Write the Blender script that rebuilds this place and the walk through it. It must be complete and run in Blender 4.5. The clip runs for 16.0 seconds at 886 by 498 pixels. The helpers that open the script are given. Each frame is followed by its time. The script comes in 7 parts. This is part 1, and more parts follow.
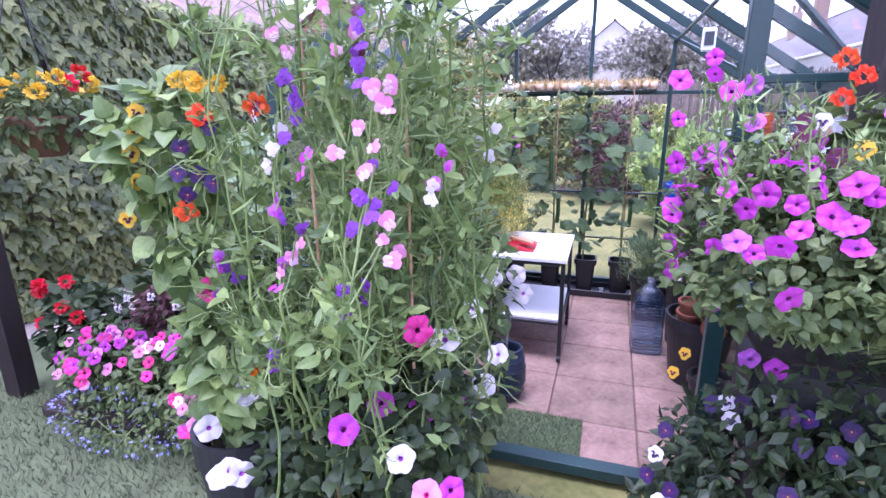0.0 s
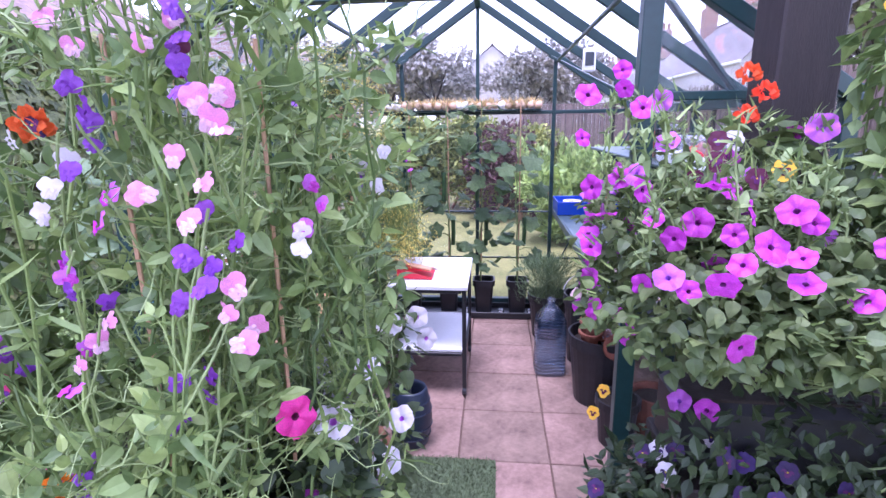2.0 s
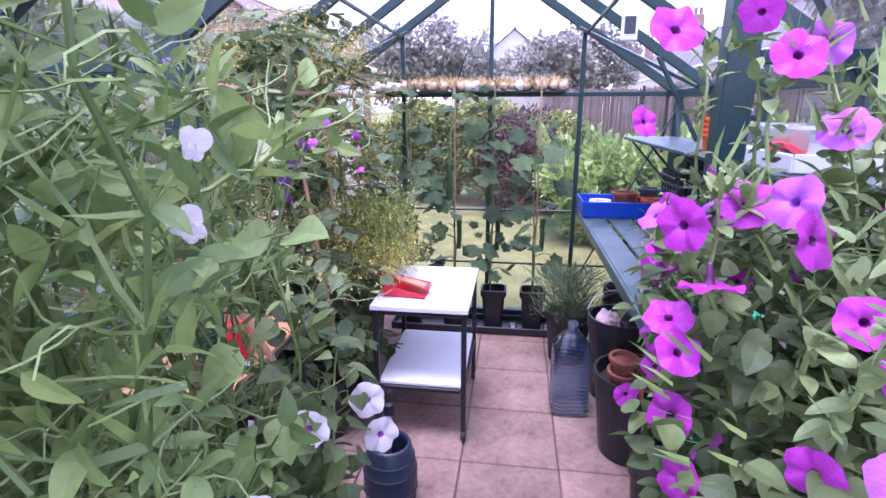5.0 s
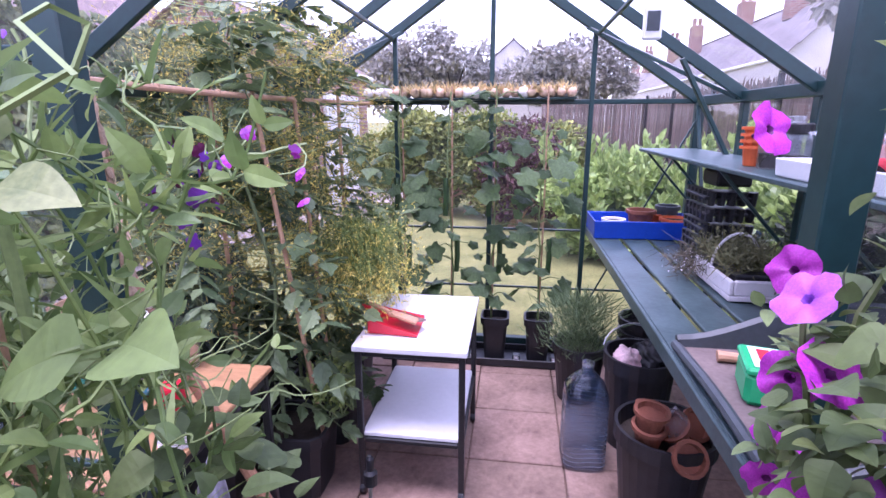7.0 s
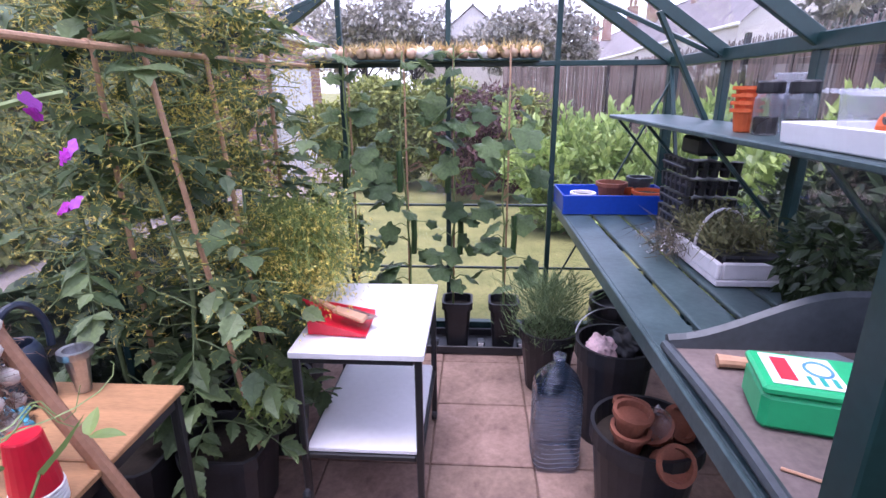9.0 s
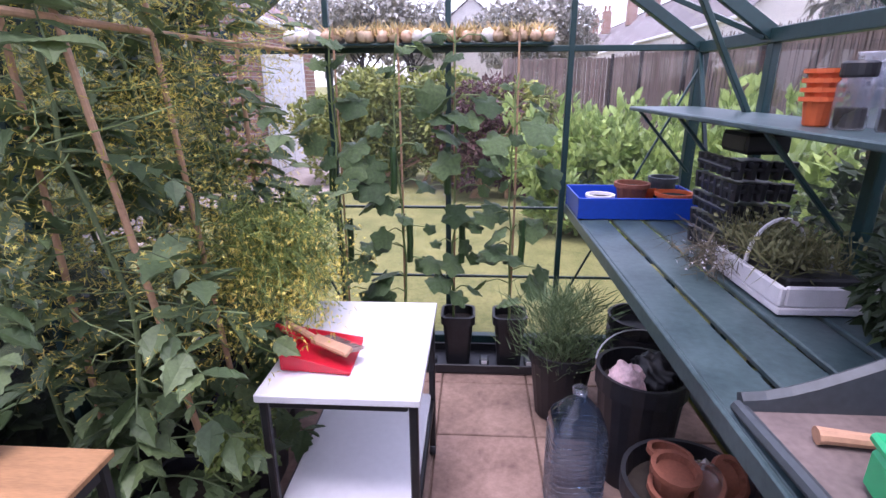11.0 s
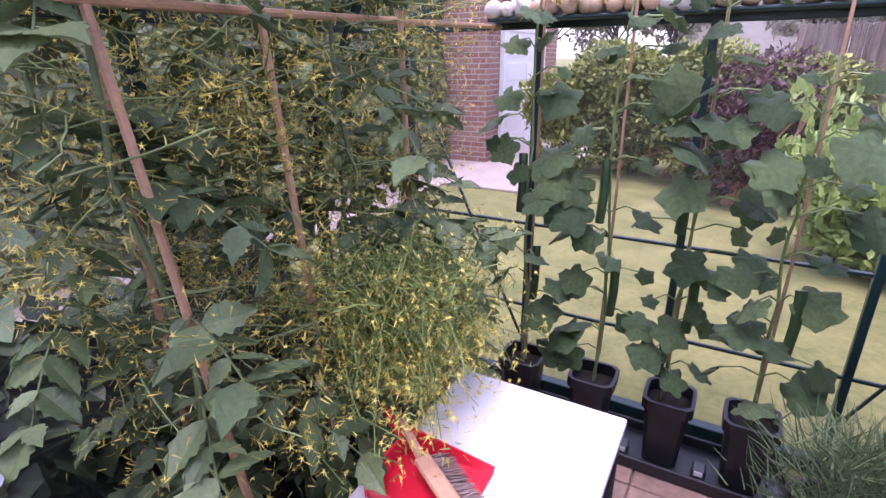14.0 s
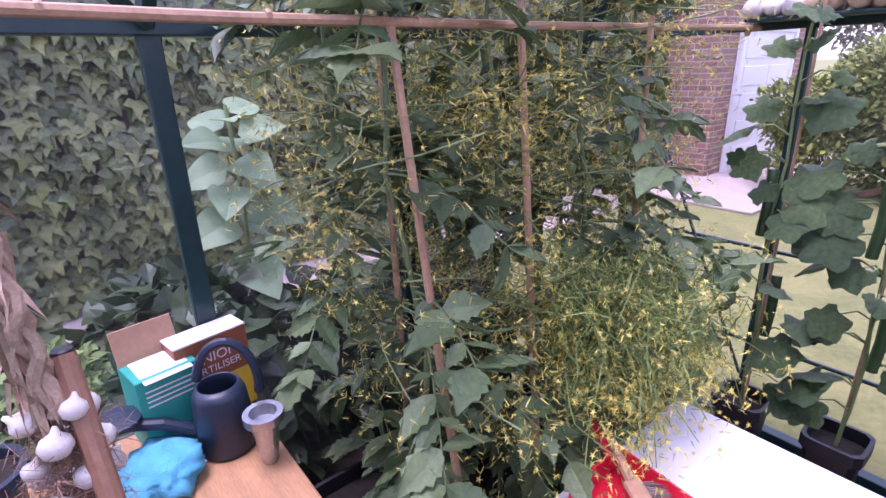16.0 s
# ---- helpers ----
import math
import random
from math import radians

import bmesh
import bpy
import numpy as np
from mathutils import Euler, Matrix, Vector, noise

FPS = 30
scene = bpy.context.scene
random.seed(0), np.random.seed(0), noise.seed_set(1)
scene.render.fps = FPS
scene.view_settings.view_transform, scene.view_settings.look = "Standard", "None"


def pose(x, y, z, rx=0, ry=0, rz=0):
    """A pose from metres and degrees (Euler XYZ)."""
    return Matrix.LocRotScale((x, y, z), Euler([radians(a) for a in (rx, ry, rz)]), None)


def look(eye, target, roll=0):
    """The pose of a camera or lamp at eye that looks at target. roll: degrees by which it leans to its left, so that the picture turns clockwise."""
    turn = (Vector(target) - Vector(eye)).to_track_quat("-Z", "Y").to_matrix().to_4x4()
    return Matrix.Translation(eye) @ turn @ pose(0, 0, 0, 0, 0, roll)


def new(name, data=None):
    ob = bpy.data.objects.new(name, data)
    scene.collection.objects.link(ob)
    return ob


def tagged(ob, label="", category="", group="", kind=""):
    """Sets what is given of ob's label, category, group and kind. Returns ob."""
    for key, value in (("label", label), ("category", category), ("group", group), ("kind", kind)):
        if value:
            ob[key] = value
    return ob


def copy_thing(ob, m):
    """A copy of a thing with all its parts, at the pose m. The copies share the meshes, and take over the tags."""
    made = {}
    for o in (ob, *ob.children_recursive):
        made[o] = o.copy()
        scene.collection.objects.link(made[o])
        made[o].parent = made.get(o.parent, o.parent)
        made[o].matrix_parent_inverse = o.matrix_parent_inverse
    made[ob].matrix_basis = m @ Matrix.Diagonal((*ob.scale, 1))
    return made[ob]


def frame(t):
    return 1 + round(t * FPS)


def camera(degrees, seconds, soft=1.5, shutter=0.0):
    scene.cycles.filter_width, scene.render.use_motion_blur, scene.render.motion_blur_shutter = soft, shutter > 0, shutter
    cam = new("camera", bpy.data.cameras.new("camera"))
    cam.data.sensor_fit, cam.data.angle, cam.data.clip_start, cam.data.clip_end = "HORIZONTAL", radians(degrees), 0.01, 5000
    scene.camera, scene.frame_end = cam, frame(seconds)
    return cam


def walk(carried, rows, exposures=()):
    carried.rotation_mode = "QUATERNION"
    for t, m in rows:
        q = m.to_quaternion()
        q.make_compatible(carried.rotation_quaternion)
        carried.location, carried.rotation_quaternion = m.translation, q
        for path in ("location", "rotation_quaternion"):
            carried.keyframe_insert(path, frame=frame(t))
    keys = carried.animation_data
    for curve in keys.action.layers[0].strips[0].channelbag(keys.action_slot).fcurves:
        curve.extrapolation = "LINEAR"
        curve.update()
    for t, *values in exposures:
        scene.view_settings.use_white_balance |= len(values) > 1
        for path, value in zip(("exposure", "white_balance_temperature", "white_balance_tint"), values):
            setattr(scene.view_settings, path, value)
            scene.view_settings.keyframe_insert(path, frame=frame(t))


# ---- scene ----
cam = camera(82.2, 16.0)
METRES, EYE, TILT, LEAN, TURN = 2.6, 1.55, 0.0, 0.0, 18.2
ROWS = [
    (0.0, 0.0, 0.0, 0.0, -0.2, -15.92, 0.7),
    (0.5, 0.0219, 0.0129, -0.0006, -1.91, -13.58, 1.25),
    (1.0, 0.0237, 0.032, -0.0023, -4.07, -12.89, 1.13),
    (1.5, 0.0149, 0.0663, -0.0015, -7.43, -13.21, 1.38),
    (2.0, 0.0111, 0.0953, -0.0018, -12.42, -13.97, 0.82),
    (2.5, 0.0252, 0.1268, -0.005, -14.52, -14.85, 0.21),
    (3.0, 0.0497, 0.161, -0.0024, -12.99, -14.52, 0.07),
    (3.5, 0.0684, 0.1897, -0.004, -10.06, -14.38, -0.05),
    (4.0, 0.0741, 0.2301, -0.0064, -10.06, -14.9, 0.38),
    (6.5, 0.1215, 0.3966, -0.0172, -10.3, -15.49, -0.34),
    (7.0, 0.123, 0.4294, -0.0161, -10.28, -14.21, 0.06),
    (7.5, 0.1247, 0.4551, -0.0169, -11.65, -14.15, 0.85),
    (8.0, 0.1361, 0.4866, -0.0208, -13.47, -15.88, 1.14),
    (8.5, 0.1515, 0.5123, -0.024, -14.06, -16.72, 0.46),
    (9.0, 0.1606, 0.533, -0.027, -14.55, -17.35, 0.4),
    (9.5, 0.1587, 0.566, -0.0288, -15.26, -16.39, -0.09),
    (12.0, 0.2182, 0.7425, -0.0399, -13.21, -19.6, 1.51),
    (12.5, 0.2356, 0.8087, -0.0344, -9.47, -20.14, 2.42),
    (13.0, 0.2492, 0.8575, -0.0235, -5.68, -20.84, 0.83),
    (13.5, 0.2668, 0.883, -0.0221, 3.09, -21.2, 0.11),
    (14.0, 0.2597, 0.8873, -0.0184, 11.39, -20.61, 0.57),
    (14.5, 0.2474, 0.8783, -0.0175, 17.14, -20.24, 1.12),
    (15.0, 0.2383, 0.8739, -0.0161, 23.05, -20.08, 0.32),
    (15.5, 0.233, 0.8702, -0.0157, 28.57, -19.73, 1.14),
    (16.0, 0.2315, 0.8676, -0.0154, 33.26, -19.57, 1.65),
]
walk(cam, [(t, pose(0, 0, EYE, TILT, LEAN, TURN) @ pose(METRES * x, METRES * y, METRES * z, 90 + pitch, roll, yaw)) for t, x, y, z, yaw, pitch, roll in ROWS], [(0.0, 2.25, 5250, 42), (4.2, 2.2, 5300, 44), (7.0, 2.13, 5450, 46), (9.5, 1.96, 5700, 35), (12.5, 1.87, 5850, 39), (16.0, 2.0, 5500, 51)])

# ---- light ----
world = bpy.data.worlds.new("sky")
scene.world = world
world.use_nodes = True
wn = world.node_tree.nodes
wl = world.node_tree.links
sky = wn.new("ShaderNodeTexSky")
sky.sky_type = "NISHITA"
sky.sun_disc = False
sky.sun_elevation = radians(78)
sky.sun_rotation = radians(210)
sky.dust_density = 1.0
sky.air_density = 1.0
soften = wn.new("ShaderNodeHueSaturation")
soften.inputs["Saturation"].default_value = 0.35
wl.new(sky.outputs[0], soften.inputs["Color"])
wl.new(soften.outputs[0], wn["Background"].inputs["Color"])
wn["Background"].inputs["Strength"].default_value = 0.15
sun_data = bpy.data.lights.new("sun", "SUN")
sun_data.energy = 1.0
sun_data.angle = radians(25)
sun_data.color = (1.0, 0.96, 0.9)
sun = new("sun", sun_data)
sun.matrix_world = look((0, 0, 20), (2, 3.5, 0))


# ---- materials ----
def M(name, col, rough=0.6, var=0.15, scale=8.0, bump=0.15, metal=0.0, island=0.0, rand=0.0, trans=0.0, spec=0.5, col2=None, stretch=None):
    m = bpy.data.materials.new(name)
    m.use_nodes = True
    n, l = m.node_tree.nodes, m.node_tree.links
    b = n["Principled BSDF"]
    tc = n.new("ShaderNodeTexCoord")
    src = tc.outputs["Object"]
    if stretch:
        mp = n.new("ShaderNodeMapping")
        mp.inputs["Scale"].default_value = stretch
        l.new(src, mp.inputs["Vector"])
        src = mp.outputs[0]
    n1, n2 = n.new("ShaderNodeTexNoise"), n.new("ShaderNodeTexNoise")
    n1.inputs["Scale"].default_value, n2.inputs["Scale"].default_value = scale, scale * 9
    n1.inputs["Detail"].default_value, n2.inputs["Detail"].default_value = 5, 3
    for q in (n1, n2):
        l.new(src, q.inputs["Vector"])
    add = n.new("ShaderNodeMath")
    add.operation = "MULTIPLY_ADD"
    add.inputs[1].default_value = 0.6
    l.new(n1.outputs[0], add.inputs[0])
    half = n.new("ShaderNodeMath")
    half.operation = "MULTIPLY"
    half.inputs[1].default_value = 0.4
    l.new(n2.outputs[0], half.inputs[0])
    l.new(half.outputs[0], add.inputs[2])
    rng = n.new("ShaderNodeMapRange")
    rng.inputs["From Min"].default_value, rng.inputs["From Max"].default_value = 0.32, 0.68
    l.new(add.outputs[0], rng.inputs[0])
    mix = n.new("ShaderNodeMix")
    mix.data_type = "RGBA"
    c2 = col2 or [min(1, c * (1 + var)) for c in col]
    mix.inputs["A"].default_value = (*[c * (1 - var) for c in col], 1)
    mix.inputs["B"].default_value = (*c2, 1)
    l.new(rng.outputs[0], mix.inputs["Factor"])
    out = mix.outputs["Result"]
    for amount, node, sock in ((island, "ShaderNodeNewGeometry", "Random Per Island"), (rand, "ShaderNodeObjectInfo", "Random")):
        if amount:
            g = n.new(node)
            r = n.new("ShaderNodeMapRange")
            r.inputs["To Min"].default_value, r.inputs["To Max"].default_value = 1 - amount, 1 + amount
            l.new(g.outputs[sock], r.inputs[0])
            h = n.new("ShaderNodeHueSaturation")
            l.new(r.outputs[0], h.inputs["Value"])
            hue = n.new("ShaderNodeMapRange")
            hue.inputs["To Min"].default_value, hue.inputs["To Max"].default_value = 0.5 + 0.04 * amount, 0.5 - 0.05 * amount
            l.new(g.outputs[sock], hue.inputs[0])
            l.new(hue.outputs[0], h.inputs["Hue"])
            l.new(out, h.inputs["Color"])
            out = h.outputs[0]
    l.new(out, b.inputs["Base Color"])
    b.inputs["Roughness"].default_value = rough
    b.inputs["Metallic"].default_value = metal
    b.inputs["Specular IOR Level"].default_value = spec
    if bump:
        bp = n.new("ShaderNodeBump")
        bp.inputs["Strength"].default_value = bump
        bp.inputs["Distance"].default_value = 0.01
        l.new(add.outputs[0], bp.inputs["Height"])
        l.new(bp.outputs[0], b.inputs["Normal"])
    if trans:
        t = n.new("ShaderNodeBsdfTranslucent")
        l.new(out, t.inputs["Color"])
        ms = n.new("ShaderNodeMixShader")
        ms.inputs[0].default_value = trans
        l.new(b.outputs[0], ms.inputs[1])
        l.new(t.outputs[0], ms.inputs[2])
        l.new(ms.outputs[0], n["Material Output"].inputs["Surface"])
    return m


def clear(name, tint, gloss=0.08, rough=0.02, cloudy=0.0, cloud_col=(0.8, 0.8, 0.85)):
    """Thin clear sheet: transparent, with Fresnel gloss and some haze of dirt."""
    m = bpy.data.materials.new(name)
    m.use_nodes = True
    n, l = m.node_tree.nodes, m.node_tree.links
    n.remove(n["Principled BSDF"])
    t, g, d = n.new("ShaderNodeBsdfTransparent"), n.new("ShaderNodeBsdfGlossy"), n.new("ShaderNodeBsdfTranslucent")
    t.inputs["Color"].default_value = (*tint, 1)
    d.inputs["Color"].default_value = (*cloud_col, 1)
    g.inputs["Roughness"].default_value = rough
    lw = n.new("ShaderNodeLayerWeight")
    lw.inputs["Blend"].default_value = 0.25
    fr = n.new("ShaderNodeMapRange")
    fr.inputs["To Min"].default_value, fr.inputs["To Max"].default_value = gloss * 0.25, gloss * 4
    l.new(lw.outputs["Facing"], fr.inputs[0])
    a, b = n.new("ShaderNodeMixShader"), n.new("ShaderNodeMixShader")
    tc, nz = n.new("ShaderNodeTexCoord"), n.new("ShaderNodeTexNoise")
    nz.inputs["Scale"].default_value = 3.0
    nz.inputs["Detail"].default_value = 6
    l.new(tc.outputs["Object"], nz.inputs["Vector"])
    r = n.new("ShaderNodeMapRange")
    r.inputs["From Min"].default_value, r.inputs["From Max"].default_value = 0.35, 0.8
    r.inputs["To Min"].default_value, r.inputs["To Max"].default_value = cloudy * 0.4, cloudy * 1.8
    l.new(nz.outputs[0], r.inputs[0])
    l.new(r.outputs[0], a.inputs[0])
    l.new(t.outputs[0], a.inputs[1])
    l.new(d.outputs[0], a.inputs[2])
    l.new(fr.outputs[0], b.inputs[0])
    l.new(a.outputs[0], b.inputs[1])
    l.new(g.outputs[0], b.inputs[2])
    l.new(b.outputs[0], n["Material Output"].inputs["Surface"])
    return m


def brick_wall(name):
    """Brick courses at true size, laid round upright walls."""
    m = bpy.data.materials.new(name)
    m.use_nodes = True
    n, l = m.node_tree.nodes, m.node_tree.links
    b = n["Principled BSDF"]
    tc, sp, cb, ad = n.new("ShaderNodeTexCoord"), n.new("ShaderNodeSeparateXYZ"), n.new("ShaderNodeCombineXYZ"), n.new("ShaderNodeMath")
    br, nz, hs = n.new("ShaderNodeTexBrick"), n.new("ShaderNodeTexNoise"), n.new("ShaderNodeHueSaturation")
    l.new(tc.outputs["Object"], sp.inputs[0])
    l.new(sp.outputs["X"], ad.inputs[0])
    l.new(sp.outputs["Y"], ad.inputs[1])
    l.new(ad.outputs[0], cb.inputs["X"])
    l.new(sp.outputs["Z"], cb.inputs["Y"])
    l.new(cb.outputs[0], br.inputs["Vector"])
    br.inputs["Scale"].default_value = 1.0
    br.inputs["Brick Width"].default_value, br.inputs["Row Height"].default_value, br.inputs["Mortar Size"].default_value = 0.225, 0.075, 0.008
    br.inputs["Color1"].default_value, br.inputs["Color2"].default_value, br.inputs["Mortar"].default_value = (0.25, 0.11, 0.085, 1), (0.34, 0.19, 0.14, 1), (0.4, 0.34, 0.3, 1)
    nz.inputs["Scale"].default_value = 3
    l.new(tc.outputs["Object"], nz.inputs["Vector"])
    mr = n.new("ShaderNodeMapRange")
    mr.inputs["To Min"].default_value, mr.inputs["To Max"].default_value = 0.75, 1.2
    l.new(nz.outputs[0], mr.inputs[0])
    l.new(mr.outputs[0], hs.inputs["Value"])
    l.new(br.outputs["Color"], hs.inputs["Color"])
    l.new(hs.outputs[0], b.inputs["Base Color"])
    b.inputs["Roughness"].default_value = 0.9
    bp = n.new("ShaderNodeBump")
    bp.inputs["Strength"].default_value = 0.5
    bp.inputs["Distance"].default_value = 0.01
    bp.invert = True
    l.new(br.outputs["Fac"], bp.inputs["Height"])
    l.new(bp.outputs[0], b.inputs["Normal"])
    return m


GREEN_PAINT = M("green_paint", (0.012, 0.04, 0.04), 0.35, 0.25, 6, 0.05)
BLACK_TIMBER = M("black_timber", (0.02, 0.013, 0.013), 0.6, 0.4, 10, 0.4, stretch=(4, 4, 0.6))
GLASS = clear("glass", (0.98, 0.99, 0.99), 0.06, 0.02, 0.012)
SLAB = M("slab", (0.205, 0.127, 0.098), 0.85, 0.3, 5, 0.35, rand=0.12, col2=(0.325, 0.216, 0.17))
MORTAR = M("mortar", (0.2, 0.13, 0.1), 0.95, 0.3, 20, 0.4)
LAWN = M("lawn", (0.16, 0.18, 0.05), 0.95, 0.3, 3, 0.6, col2=(0.27, 0.25, 0.085))
TURF = M("turf", (0.1, 0.125, 0.06), 0.9, 0.3, 6, 0.5, island=0.35)
MAT_TURF = M("mat_turf", (0.11, 0.15, 0.07), 0.9, 0.3, 30, 0.5, island=0.35)
CONCRETE = M("concrete", (0.42, 0.34, 0.3), 0.9, 0.2, 4, 0.3)
SOIL = M("soil", (0.03, 0.022, 0.016), 0.95, 0.4, 30, 0.8)
IVY = M("ivy", (0.115, 0.16, 0.052), 0.42, 0.3, 5, 0.1, island=0.5, trans=0.25, col2=(0.24, 0.27, 0.095))
STEM = M("stem", (0.19, 0.25, 0.09), 0.6, 0.3, 15, 0.1)
PEA_LEAF = M("pea_leaf", (0.18, 0.262, 0.082), 0.5, 0.25, 8, 0.1, island=0.4, trans=0.35)
# real dark leaves on shrubs and dahlias; painted-in shade on low petunias and pansies
DARK_AND_SHADED_LEAF = M("dark_leaf", (0.04, 0.066, 0.024), 0.5, 0.3, 8, 0.15, island=0.4, trans=0.25)
PET_LEAF = M("petunia_leaf", (0.105, 0.15, 0.05), 0.55, 0.3, 10, 0.15, island=0.35, trans=0.3)
TOM_LEAF = M("tomato_leaf", (0.115, 0.168, 0.07), 0.5, 0.3, 12, 0.3, island=0.35, trans=0.25)
TOM_STEM = M("tomato_stem", (0.11, 0.15, 0.06), 0.6, 0.3, 15, 0.1)
YEL_LEAF = M("yellowing_leaf", (0.52, 0.44, 0.09), 0.55, 0.3, 10, 0.1, island=0.4, trans=0.3)
FLOWER_YEL = M("yellow_blossom", (0.79, 0.68, 0.15), 0.5, 0.2, 10, 0.0, island=0.3, trans=0.3)
CUC_LEAF = M("cucumber_leaf", (0.09, 0.15, 0.055), 0.4, 0.4, 9, 0.9, rand=0.35, trans=0.25)
HEDGE_LEAF = M("hedge_leaf", (0.14, 0.21, 0.045), 0.6, 0.4, 1.2, 0.1, island=0.45, trans=0.2, col2=(0.34, 0.36, 0.08))
LAUREL = M("laurel_leaf", (0.34, 0.45, 0.14), 0.4, 0.25, 4, 0.1, island=0.35, trans=0.35)
# far crowns: distance haze is mixed into this pale leaf colour
HAZED_TREE_LEAF = M("tree_leaf", (0.34, 0.32, 0.28), 0.7, 0.3, 2, 0.1, island=0.4, trans=0.2)
RED_LEAF = M("bronze_leaf", (0.10, 0.04, 0.04), 0.5, 0.3, 6, 0.1, island=0.4, trans=0.2)
CANE = M("bamboo", (0.46, 0.27, 0.16), 0.5, 0.25, 12, 0.15)
BRICK = M("brick", (0.42, 0.21, 0.15), 0.9, 0.3, 10, 0.3, rand=0.18)
BRICK_FAR = brick_wall("brick_far")
ROOF = M("roof_tile", (0.23, 0.16, 0.15), 0.85, 0.25, 6, 0.3, island=0.2)
ROOF_GREY = M("grey_roof", (0.21, 0.18, 0.18), 0.9, 0.2, 2, 0.2, island=0.12)
RENDER_WALL = M("pale_wall", (0.6, 0.55, 0.52), 0.9, 0.1, 3, 0.1)
WHITE = M("white_paint", (0.8, 0.79, 0.8), 0.4, 0.04, 6, 0.03)
WINDOW_DARK = M("window_pane", (0.08, 0.09, 0.11), 0.08, 0.2, 2, 0.0)
REED = M("reed", (0.17, 0.125, 0.105), 0.9, 0.3, 4, 0.3, island=0.3, stretch=(1, 1, 0.2))
BENCH = M("bench_paint", (0.032, 0.062, 0.066), 0.4, 0.3, 6, 0.12, col2=(0.07, 0.11, 0.115))
BLACK_STEEL = M("black_steel", (0.015, 0.015, 0.017), 0.4, 0.3, 20, 0.05)
BLACK_PLASTIC = M("black_plastic", (0.014, 0.014, 0.017), 0.45, 0.4, 14, 0.08)
WOOD = M("plywood", (0.42, 0.22, 0.10), 0.6, 0.25, 5, 0.12, stretch=(1, 6, 1))


# ---- mesh tools ----
RNG = np.random.default_rng(7)


